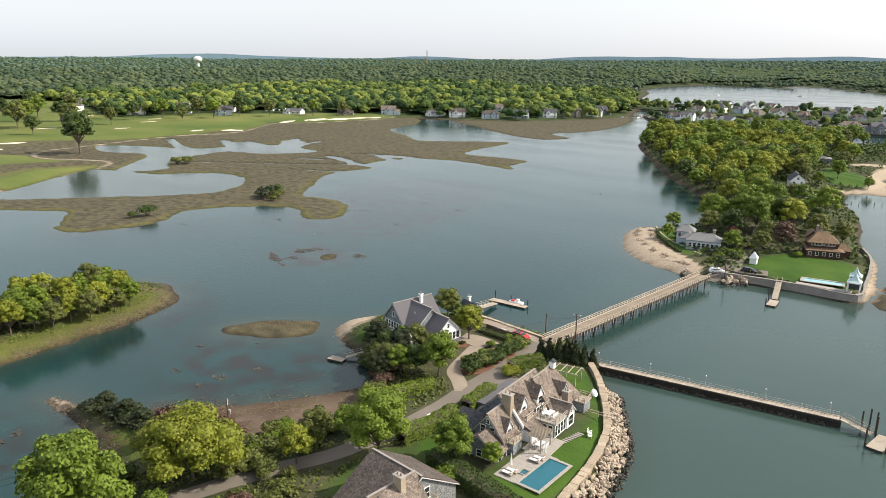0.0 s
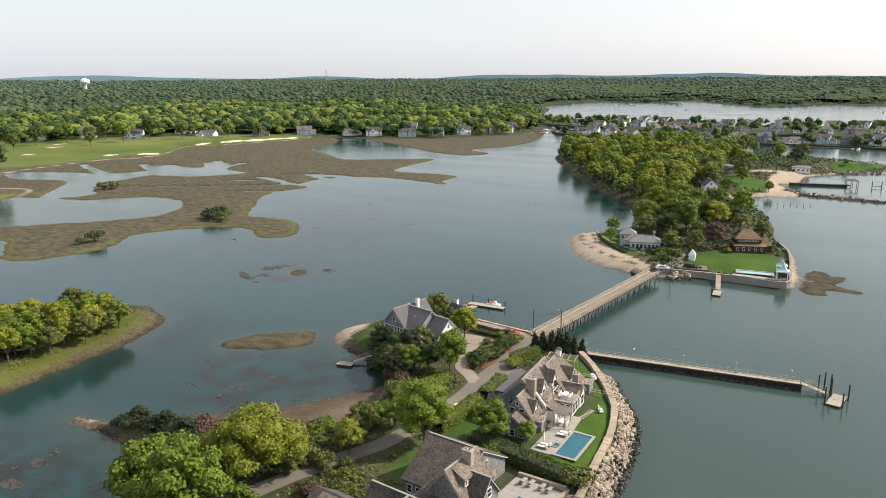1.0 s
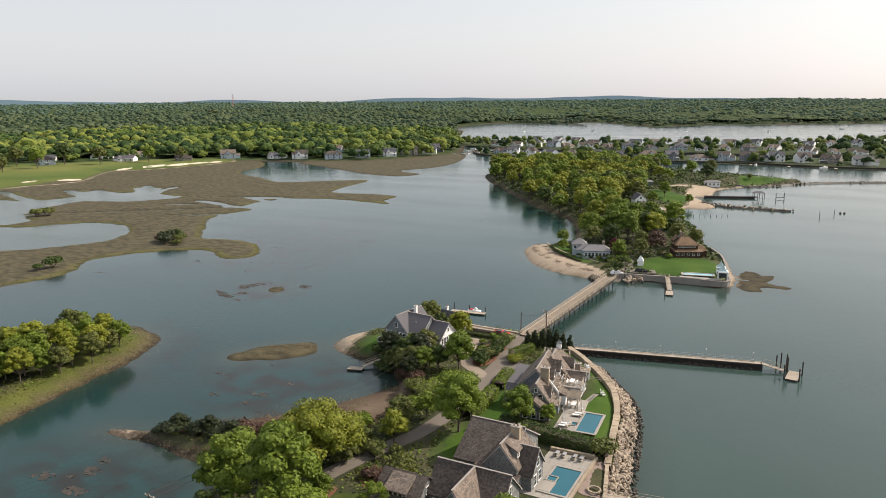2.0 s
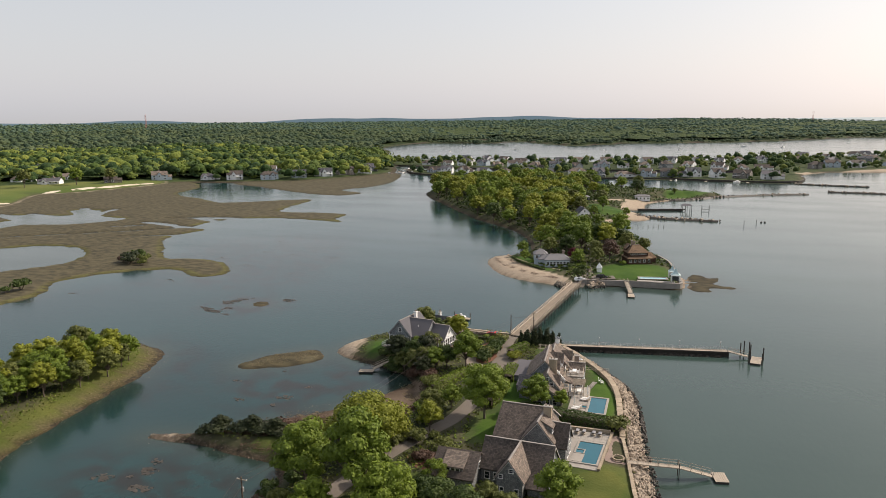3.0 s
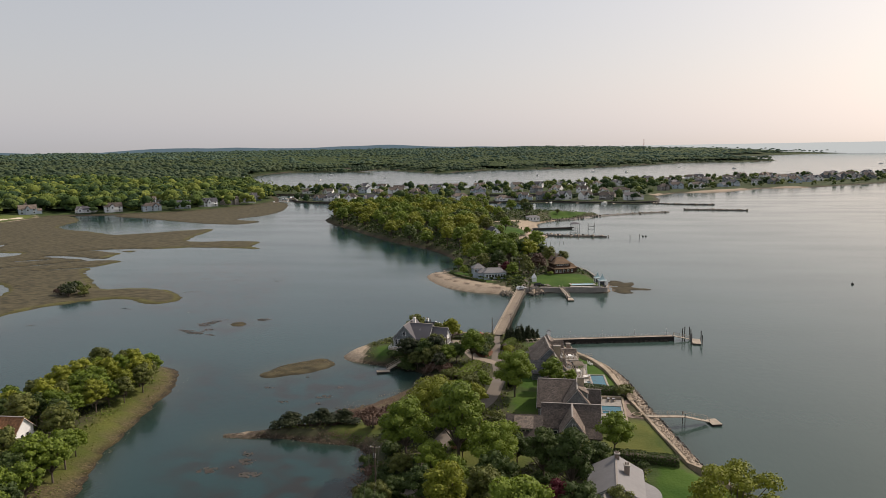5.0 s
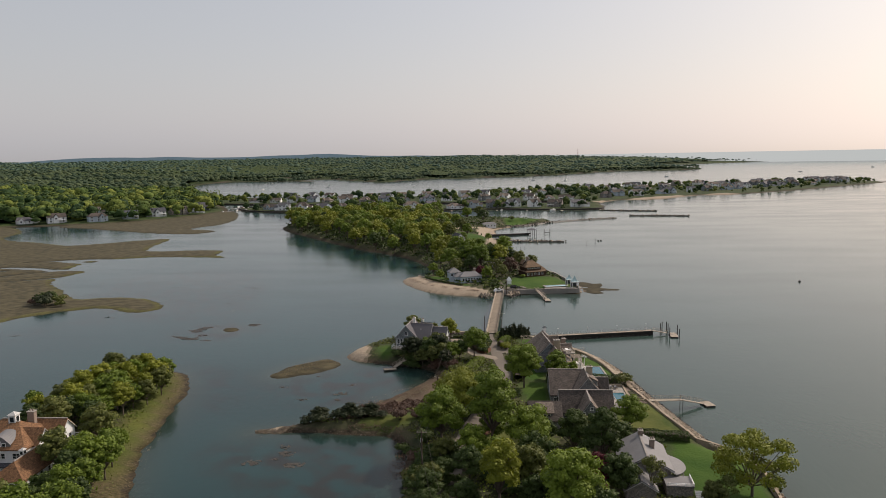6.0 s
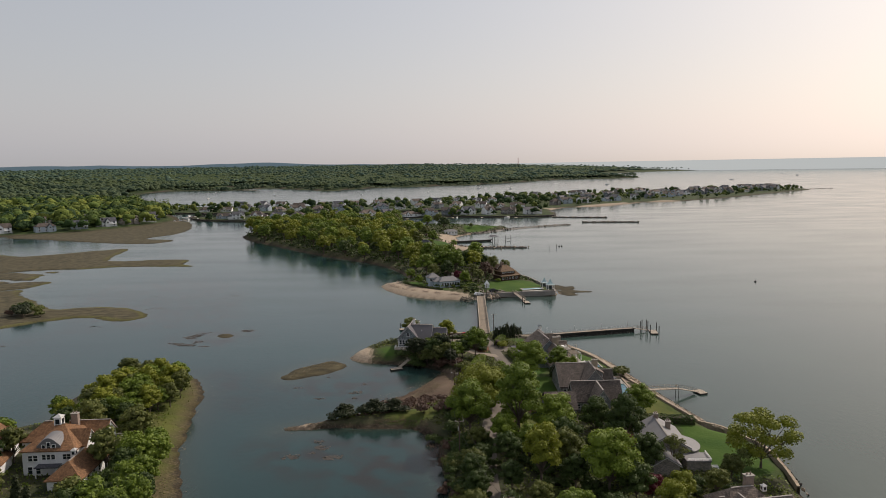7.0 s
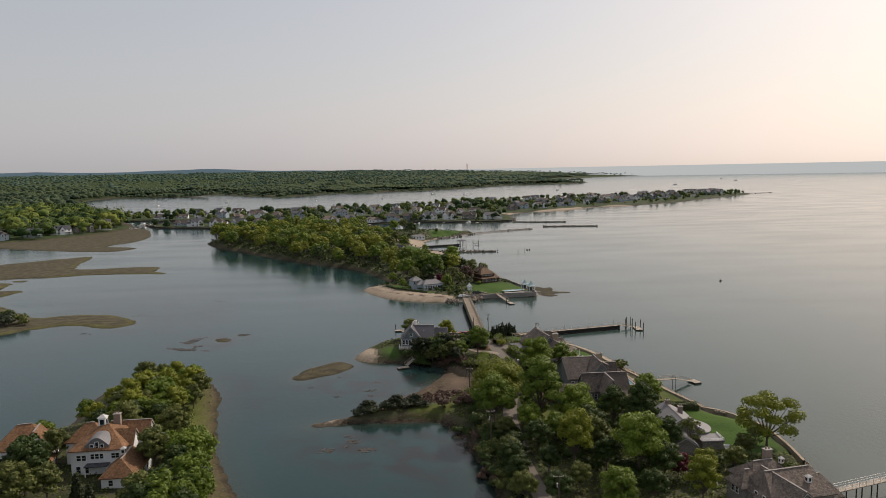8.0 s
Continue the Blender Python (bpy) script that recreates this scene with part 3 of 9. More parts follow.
def g_noise(scale, detail=6, stretch=None):
    t = n.new("ShaderNodeTexNoise")
    t.inputs["Scale"].default_value, t.inputs["Detail"].default_value = scale, detail
    if stretch:
        mp = n.new("ShaderNodeMapping")
        mp.inputs["Scale"].default_value = stretch
        l.new(g_geo.outputs["Position"], mp.inputs["Vector"])
        l.new(mp.outputs[0], t.inputs["Vector"])
    else:
        l.new(g_geo.outputs["Position"], t.inputs["Vector"])
    return t.outputs["Fac"]


def g_tone(fac, dark, light, lo=0.35, hi=0.65):
    mr = n.new("ShaderNodeMapRange")
    mr.inputs["From Min"].default_value, mr.inputs["From Max"].default_value = lo, hi
    l.new(fac, mr.inputs["Value"])
    mx = n.new("ShaderNodeMix")
    mx.data_type = "RGBA"
    mx.inputs[6].default_value, mx.inputs[7].default_value = (*dark, 1), (*light, 1)
    l.new(mr.outputs[0], mx.inputs[0])
    return mx.outputs[2]


def g_over(under, top, attr, rag=0.0):
    a = n.new("ShaderNodeAttribute")
    a.attribute_name = attr
    fac = a.outputs["Fac"]
    if rag:
        ad = n.new("ShaderNodeMath")
        ad.operation, ad.inputs[1].default_value = "MULTIPLY_ADD", rag
        l.new(fine_fac, ad.inputs[0])
        l.new(fac, ad.inputs[2])
        mr = n.new("ShaderNodeMapRange")
        mr.inputs["From Min"].default_value, mr.inputs["From Max"].default_value = 0.35 + rag / 2, 0.65 + rag / 2
        l.new(ad.outputs[0], mr.inputs["Value"])
        fac = mr.outputs[0]
    mx = n.new("ShaderNodeMix")
    mx.data_type = "RGBA"
    l.new(fac, mx.inputs[0])
    l.new(under, mx.inputs[6])
    l.new(top, mx.inputs[7])
    return mx.outputs[2]


fine_fac, broad_fac, wide_fac = g_noise(1.6), g_noise(0.12, 5), g_noise(0.012, 6)
col = g_tone(broad_fac, (0.032, 0.04, 0.018), (0.082, 0.078, 0.042))
col = g_over(col, g_tone(broad_fac, (0.02, 0.038, 0.012), (0.05, 0.075, 0.02)), "woodfloor")
col = g_over(col, g_tone(fine_fac, (0.03, 0.026, 0.018), (0.10, 0.08, 0.052)), "shore", 1.1)
marsh_fac = g_noise(0.3, 8, (0.8, 1.3, 1.0))
col = g_over(col, g_tone(marsh_fac, (0.05, 0.045, 0.029), (0.105, 0.091, 0.053), 0.36, 0.64), "marsh", 0.3)
col = g_over(col, g_tone(fine_fac, (0.072, 0.072, 0.026), (0.13, 0.122, 0.048)), "fringe", 0.6)
col = g_over(col, g_tone(broad_fac, (0.108, 0.08, 0.058), (0.19, 0.143, 0.103), 0.3, 0.7), "mud", 0.4)
col = g_over(col, g_tone(fine_fac, (0.265, 0.213, 0.156), (0.395, 0.322, 0.24), 0.3, 0.7), "sand", 0.2)
col = g_over(col, g_tone(wide_fac, (0.07, 0.105, 0.022), (0.14, 0.152, 0.042), 0.35, 0.65), "golf")
col = g_over(col, g_tone(broad_fac, (0.028, 0.07, 0.008), (0.06, 0.108, 0.016), 0.3, 0.7), "lawn")
col = g_over(col, g_tone(fine_fac, (0.055, 0.05, 0.022), (0.125, 0.10, 0.055)), "tan", 0.5)
col = g_over(col, g_tone(broad_fac, (0.058, 0.076, 0.016), (0.11, 0.117, 0.029), 0.3, 0.7), "dry")
wet = n.new("ShaderNodeAttribute")
wet.attribute_name = "wet"
damp = n.new("ShaderNodeMix")
damp.data_type, damp.blend_type = "RGBA", "MULTIPLY"
damp.inputs[7].default_value = (0.5, 0.47, 0.45, 1)
l.new(wet.outputs["Fac"], damp.inputs[0])
l.new(col, damp.inputs[6])
l.new(damp.outputs[2], gb.inputs["Base Color"])
g_bump = n.new("ShaderNodeBump")
g_bump.inputs["Strength"].default_value, g_bump.inputs["Distance"].default_value = 0.5, 0.25
l.new(fine_fac, g_bump.inputs["Height"])
l.new(g_bump.outputs["Normal"], gb.inputs["Normal"])
ground_mesh.materials.append(gm)
tagged(new("ground", ground_mesh), "low coastal land with marsh, lawns, beaches and mud", "ground", kind="structure")

# ---- the water: one sheet at the tide's height, tinted by its depth ----
wx = spaced([(-5000, -1600, 200), (-1600, -640, 60), (-640, -250, 8), (-250, -20, 3.0), (-20, 100, 6), (100, 700, 40), (700, 5000, 300)])
wy = spaced([(-1500, -120, 100), (-120, 260, 3.0), (260, 640, 8), (640, 1600, 40), (1600, 5000, 200)])
WX, WY = np.meshgrid(wx, wy)
widx = np.arange(WX.size).reshape(WX.shape)
wquads = np.stack([widx[:-1, :-1], widx[:-1, 1:], widx[1:, 1:], widx[1:, :-1]], -1).reshape(-1, 4)
water_mesh = raw_mesh("water", np.stack([WX, WY, WX * 0], -1).reshape(-1, 3), wquads, True)
WSD = np.maximum.reduce([signed_distance(LINES[k], WX, WY, 40.0) for k in LINES if k not in ("POND", "CREEK", "CREEK_2", "CANAL", "GOLF")])
WEEDS = [
    [(-260, 165), (-215, 150), (-190, 170), (-200, 210), (-220, 260), (-260, 280), (-300, 240)],
    [(-150, 70), (-125, 90), (-115, 88), (-108, 72), (-122, 55), (-140, 60)],
    [(-205, 125), (-180, 120), (-175, 145), (-200, 150)],
    [(-146, 26), (-118, 33), (-104, 24), (-104, 0), (-125, 5)],
    [(-190, 92), (-160, 78), (-156, 50), (-162, 60), (-176, 82)],
    [(-300, 120), (-270, 120), (-250, 165), (-230, 160), (-260, 130), (-280, 80)],
]
weed = np.zeros(WX.shape)
for p in WEEDS:
    weed = np.maximum(weed, np.clip(signed_distance(smooth_outline(p, 3), WX, WY, 20) / 12 + 0.5, 0, 1))
for name, values in (("shallow", np.clip(1 + WSD / 12, 0, 1)), ("weed", weed), ("sunward_sea", np.clip((WX + 0.05 * WY + 105) / 60, 0, 1))):
    at = water_mesh.attributes.new(name, "FLOAT", "POINT")
    at.data.foreach_set("value", values.astype(np.float32).ravel())
wm = bpy.data.materials.new("tidal_water")
wm.use_nodes = True
n, l = wm.node_tree.nodes, wm.node_tree.links
wb = n["Principled BSDF"]
wb.inputs["Roughness"].default_value, wb.inputs["IOR"].default_value = 0.12, 1.32
g_geo = n.new("ShaderNodeNewGeometry")
w_fine, w_patch, w_wide = g_noise(0.35, 5), g_noise(0.16, 6), g_noise(0.015, 4)
wcol = g_tone(w_wide, (0.007, 0.029, 0.029), (0.012, 0.043, 0.042), 0.3, 0.7)   # dark weedy bay
wcol = g_over(wcol, g_tone(w_wide, (0.033, 0.058, 0.050), (0.043, 0.071, 0.060), 0.3, 0.7), "sunward_sea")   # paler open water: sun-side glow put into its body colour
shal = n.new("ShaderNodeAttribute")
shal.attribute_name = "shallow"
pw = n.new("ShaderNodeMath")
pw.operation, pw.inputs[1].default_value = "POWER", 2.2
l.new(shal.outputs["Fac"], pw.inputs[0])
mixs = n.new("ShaderNodeMix")
mixs.data_type = "RGBA"
mixs.inputs[7].default_value = (0.03, 0.045, 0.035, 1)
l.new(pw.outputs[0], mixs.inputs[0])
l.new(wcol, mixs.inputs[6])
wd = n.new("ShaderNodeAttribute")
wd.attribute_name = "weed"
mr = n.new("ShaderNodeMapRange")
mr.inputs["From Min"].default_value, mr.inputs["From Max"].default_value = 0.42, 0.6
l.new(w_patch, mr.inputs["Value"])
wmul = n.new("ShaderNodeMath")
wmul.operation = "MULTIPLY"
l.new(mr.outputs[0], wmul.inputs[0])
l.new(wd.outputs["Fac"], wmul.inputs[1])
mixw = n.new("ShaderNodeMix")
mixw.data_type = "RGBA"
mixw.inputs[7].default_value = (0.016, 0.017, 0.013, 1)
l.new(wmul.outputs[0], mixw.inputs[0])
l.new(mixs.outputs[2], mixw.inputs[6])
l.new(mixw.outputs[2], wb.inputs["Base Color"])
rmix = n.new("ShaderNodeMapRange")   # wind streaks: smoother and rougher stretches
rmix.inputs["From Min"].default_value, rmix.inputs["From Max"].default_value = 0.35, 0.65
rmix.inputs["To Min"].default_value, rmix.inputs["To Max"].default_value = 0.12, 0.18
l.new(g_noise(0.02, 5, (0.5, 1.6, 1.0)), rmix.inputs["Value"])
l.new(rmix.outputs[0], wb.inputs["Roughness"])
wbump = n.new("ShaderNodeBump")
wbump.inputs["Strength"].default_value, wbump.inputs["Distance"].default_value = 0.25, 0.12
ripple = g_noise(0.9, 4, (1.0, 0.5, 1.0))
l.new(ripple, wbump.inputs["Height"])
l.new(wbump.outputs["Normal"], wb.inputs["Normal"])
water_mesh.materials.append(wm)
tagged(new("water", water_mesh), "calm grey-green tidal water with weed patches", "water", kind="structure")

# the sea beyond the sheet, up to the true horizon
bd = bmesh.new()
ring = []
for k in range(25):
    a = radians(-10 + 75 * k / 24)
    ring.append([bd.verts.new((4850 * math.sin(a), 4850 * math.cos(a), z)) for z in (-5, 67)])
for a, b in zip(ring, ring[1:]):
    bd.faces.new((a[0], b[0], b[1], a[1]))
M_SEAGLOW = bpy.data.materials.new("glowing_far_sea")
M_SEAGLOW.use_nodes = True
fb = M_SEAGLOW.node_tree.nodes["Principled BSDF"]
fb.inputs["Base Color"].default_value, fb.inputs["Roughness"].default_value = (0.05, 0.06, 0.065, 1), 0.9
# emission stands in for sky light reflected off the distant water
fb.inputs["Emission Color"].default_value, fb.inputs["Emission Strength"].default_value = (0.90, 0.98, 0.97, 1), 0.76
tagged(part("backdrop", bd, M_SEAGLOW), "pale glowing band for the distant sea along the horizon", "backdrop", kind="structure")

# blue hills along the far skyline, their haze put into the colour
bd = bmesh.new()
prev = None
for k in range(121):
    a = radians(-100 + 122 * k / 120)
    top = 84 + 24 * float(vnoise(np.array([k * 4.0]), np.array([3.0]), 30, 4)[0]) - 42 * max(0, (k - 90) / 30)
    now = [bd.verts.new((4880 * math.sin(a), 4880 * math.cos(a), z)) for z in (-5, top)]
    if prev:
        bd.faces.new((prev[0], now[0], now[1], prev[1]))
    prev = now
M_HILLS = mat("haze_glow_hills", (0.10, 0.15, 0.17), 1.0, 0.15, 0.02, 0.004, 0.0)
# emission adds the pale air light of the distance
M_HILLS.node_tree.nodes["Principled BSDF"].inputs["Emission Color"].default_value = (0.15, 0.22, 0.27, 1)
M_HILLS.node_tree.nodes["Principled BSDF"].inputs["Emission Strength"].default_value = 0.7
tagged(part("backdrop", bd, M_HILLS), "hills along the skyline, haze-blue by colour and glow", "backdrop", kind="structure")

# ---- trees and shrubs ----
def cards(centres, normals, sizes, rng, long=1.0):
    """Small leaf clumps: one bent blade (two triangles) at each place, leaning out of the crown."""
    count = len(centres)
    nrm = normals + rng.normal(0, 0.5, (count, 3))
    nrm /= np.linalg.norm(nrm, axis=1, keepdims=True)
    ref = rng.normal(0, 1, (count, 3))
    u = np.cross(nrm, ref)
    u /= np.linalg.norm(u, axis=1, keepdims=True)
    v = np.cross(nrm, u)
    s = sizes[:, None]
    bend = nrm * s * 0.1
    verts = np.stack([centres - u * s * long - bend, centres - v * s * 0.8, centres + u * s * long - bend, centres + v * s * 0.8], 1).reshape(-1, 3)
    base = np.arange(count)[:, None] * 4
    return verts, np.concatenate([base + np.array([[0, 1, 3]]), base + np.array([[1, 2, 3]])])


def crown_points(rng, lobes, count, shell=0.55):
    """Places and outward ways on a crown made of ball-shaped lobes (x, y, z, radius, flatness)."""
    lobes = np.array(lobes)
    weight = lobes[:, 3] ** 2
    pick = rng.choice(len(lobes), count, p=weight / weight.sum())
    way = rng.normal(0, 1, (count, 3))
    way[:, 2] = np.abs(way[:, 2]) * 1.0 - 0.45 * rng.random(count)
    way /= np.linalg.norm(way, axis=1, keepdims=True)
    r = lobes[pick, 3] * (shell + (1 - shell) * rng.random(count) ** 0.5)
    pos = lobes[pick, :3] + way * r[:, None] * np.stack([np.ones(count), np.ones(count), lobes[pick, 4]], -1)
    return pos, way


def rough_ball(seed, level):
    """A lumpy crown, open below."""
    bm = bmesh.new()
    bmesh.ops.create_icosphere(bm, subdivisions=level, radius=1.0)
    for v in bm.verts:
        q = v.co * 1.7 + Vector((seed * 3.1, 0, 0))
        v.co *= 1 + 0.34 * noise.noise(q) + 0.22 * noise.noise(q * 2.6)
        v.co.z *= 0.9
    bmesh.ops.delete(bm, geom=[f for f in bm.faces if f.calc_center_median().z < -0.45], context="FACES")
    bm.verts.ensure_lookup_table()
    bm.verts.index_update()
    vs = np.array([v.co[:] for v in bm.verts])
    fs = np.array([[v.index for v in f.verts] for f in bm.faces])
    bm.free()
    return vs, fs


def tree_meshes(kind, seed, tall, wide, count, leaf):
    """Trunk with limbs, and the crown, for one sort of tree."""
    rng = np.random.default_rng(seed)
    bm = bmesh.new()

    def limb(a, b, ra, rb):
        a, b = Vector(a), Vector(b)
        m = Matrix.Translation((a + b) / 2) @ (b - a).to_track_quat("Z", "Y").to_matrix().to_4x4()
        bmesh.ops.create_cone(bm, cap_ends=True, segments=5, radius1=ra, radius2=rb, depth=(b - a).length, matrix=m)

    lobes = []
    r0 = 0.018 * tall + 0.08
    if kind == "cone":
        limb((0, 0, -0.3), (0, 0, tall * 0.9), r0, 0.03)
        for k in range(7):
            f = k / 6
            lobes.append((rng.normal(0, 0.1), rng.normal(0, 0.1), tall * (0.1 + 0.82 * f), wide * 0.5 * (1.0 - 0.82 * f), 1.0))
    elif kind == "bush":
        for k in range(6):
            a = k * 2.1 + rng.random()
            d = wide * 0.28 * (k > 0)
            p = (d * math.cos(a), d * math.sin(a), tall * (0.45 + 0.15 * rng.random()))
            lobes.append((*p, wide * (0.26 + 0.1 * rng.random()), tall / wide))
            limb((0, 0, -0.2), p, 0.06, 0.03)
    else:
        bare = {"round": 0.22, "thin": 0.14}.get(kind, 0.3)
        fork = tall * (bare + 0.06)
        limb((0, 0, -0.4), (0, 0, fork), r0, r0 * 0.75)
        spread = {"round": 17, "thin": 19}.get(kind, 10)
        for k in range(spread):
            a = k * 2.399 + rng.random() * 0.5
            up = tall * (bare + 0.22 + (0.62 - bare * 0.4) * (k + 0.5) / spread)
            top = (up / tall - bare) / (1 - bare)
            out = wide * 0.5 * math.sqrt(max(0.05, 1 - (2 * top - 0.95) ** 2)) * (0.5 + 0.42 * rng.random())
            p = (out * math.cos(a), out * math.sin(a), up)
            lobes.append((*p, wide * (0.115 + 0.05 * rng.random() if kind == "thin" else 0.13 + 0.08 * rng.random()), 0.8))
            limb((0, 0, fork * (0.8 + 0.2 * rng.random())), p, r0 * 0.5, r0 * 0.12)
            if count < 1200:
                continue
            q = (p[0] * 1.25 + rng.normal(0, 0.4), p[1] * 1.25 + rng.normal(0, 0.4), p[2] + 0.05 * tall)
            limb(p, q, r0 * 0.14, 0.03)
        lobes.append((0, 0, tall * 0.84, wide * (0.16 if kind == "thin" else 0.24), 0.9))
        if kind == "round":
            lobes.append((0, 0, tall * 0.6, wide * 0.29, 0.95))
            for k in range(7):
                a = k * 2.6 + rng.random()
                lobes.append((wide * 0.34 * math.cos(a), wide * 0.34 * math.sin(a), tall * (0.42 + 0.3 * rng.random()), wide * 0.13, 0.8))
    pos, way = crown_points(rng, lobes, count, {"open": 0.35, "thin": 0.5}.get(kind, 0.84))
    pos += rng.normal(0, leaf * 0.3, pos.shape)
    v, f = cards(pos, way + np.array([0, 0, 0.25]), leaf * (0.6 + 0.8 * rng.random(count)), rng)
    if kind != "open":   # the closed inner leafage of each lobe
        inner, flat = rough_ball(seed, 2 if count > 1500 else 1)
        for k, (x, y, z, r, sq) in enumerate(lobes):
            turned = inner * (1 if k % 2 else -1, 1 if k % 3 else -1, 1)
            f = np.concatenate([f, flat + len(v)])
            fill = 0.42 if kind == "thin" else 0.72
            v = np.concatenate([v, turned * (r * fill, r * fill, r * fill * sq) + (x, y, z)])
    trunk = bpy.data.meshes.new("trunk")
    bm.to_mesh(trunk)
    bm.free()
    trunk.materials.append(M_BARK)
    return trunk, raw_mesh("crown", v, f, True)


TREE_SORTS = {  # shape, height, width, clumps, clump size
    "big": ("round", 12.0, 11.0, 5600, 0.22), "mid": ("round", 8.5, 7.5, 2200, 0.22), "airy": ("open", 11.0, 9.0, 2600, 0.20),
    "tall": ("round", 13.0, 8.0, 4000, 0.23), "cone": ("cone", 5.0, 2.4, 1300, 0.2), "bush": ("bush", 2.4, 3.2, 440, 0.19), "young": ("round", 9.5, 7.5, 1600, 0.29),
    "sparse": ("thin", 9.5, 12.0, 6500, 0.17), "spread": ("round", 11.0, 15.0, 7000, 0.23), "clipped": ("bush", 1.9, 2.6, 900, 0.13),
    "garden": ("round", 12.0, 10.5, 1500, 0.30), "wood": ("round", 13.0, 11.0, 800, 0.38), "wood_b": ("round", 11.0, 9.0, 650, 0.36),
}
TREE_BANK = {}


def tree(sort, leaves, x, y, size=1.0, name="tree", label="", category="tree", seed=None, z=None, group="", squash=1.0):
    """One tree: an Empty at its foot, with trunk and crown."""
    seed = random.randrange(3) if seed is None else seed
    key = (sort, leaves, seed)
    if key not in TREE_BANK:
        trunk, crown = tree_meshes(TREE_SORTS[sort][0], hash_seed(sort) + seed, *TREE_SORTS[sort][1:])
        crown.materials.append(M_LEAF[leaves])
        TREE_BANK[key] = (trunk, crown)
    trunk, crown = TREE_BANK[key]
    root = new(name)
    root.empty_display_size = 0.5
    root.matrix_world = pose(x, y, height(x, y) if z is None else z, 0, 0, random.uniform(0, 360)) @ Matrix.Diagonal((size, size, size * squash, 1))
    part("trunk", trunk, M_BARK, root)
    part("crown", crown, None, root)
    return tagged(root, label, category, group)


def hash_seed(text):
    return sum(ord(c) * (i + 3) for i, c in enumerate(text))


def hedge(points, wide, tall, leaves, label, name="hedge", lay=0.15, per=34):
    """A clipped or loose hedge along a line: woody core and a skin of leaves."""
    line = smooth_outline(points, 5, False)
    rng = np.random.default_rng(int(abs(points[0][0]) * 7 + abs(points[0][1])))
    seg = np.diff(line, axis=0)
    length = np.linalg.norm(seg, axis=1)
    count = int(length.sum() * (wide + 2 * tall) * per)
    pick = rng.choice(len(seg), count, p=length / length.sum())
    t = rng.random(count)
    mid = line[pick] + seg[pick] * t[:, None]
    side = np.stack([-seg[pick][:, 1], seg[pick][:, 0]], -1) / length[pick][:, None]
    u = rng.random(count) * (wide + 2 * tall)
    top = (u > tall) & (u < tall + wide)
    px = np.where(top, u - tall - wide / 2, np.where(u <= tall, -wide / 2, wide / 2))
    pz = np.where(top, tall * (1 - 0.16 * (2 * px / wide) ** 4), np.where(u <= tall, u, u - tall - wide) * 0.92)
    cs, sn = np.where(top, 0.6 * px / wide, np.sign(px)), np.where(top, 1.0, 0.35)
    wob = 1 + 0.12 * vnoise(mid[:, 0] * 3, mid[:, 1] * 3, 4, 5)
    xy = mid + side * (px * wob)[:, None]
    base = np.array([height(*p) for p in line])[pick]
    pos = np.stack([xy[:, 0], xy[:, 1], base + pz * wob], -1)
    nrm = np.stack([side[:, 0] * cs, side[:, 1] * cs, sn], -1)
    v, f = cards(pos, nrm, lay * (0.6 + 0.8 * rng.random(count)), rng)
    me = raw_mesh("foliage", v, f)
    me.materials.append(M_LEAF[leaves])
    root = new(name)
    part("foliage", me, None, root)
    core = bmesh.new()
    prev = None
    for p, b, s in zip(line, [height(*p) for p in line], np.vstack([seg, seg[-1:]])):
        sd = np.array([-s[1], s[0]]) / np.linalg.norm(s) * wide * 0.33
        now = [core.verts.new((p[0] + e * sd[0], p[1] + e * sd[1], b + h)) for e, h in ((-1, -0.2), (-1, tall * 0.7), (1, tall * 0.7), (1, -0.2))]
        if prev:
            for i in range(3):
                core.faces.new((prev[i], prev[i + 1], now[i + 1], now[i]))
        prev = now
    part("woody_core", core, M_BARK, root)
    return tagged(root, label, "hedge")


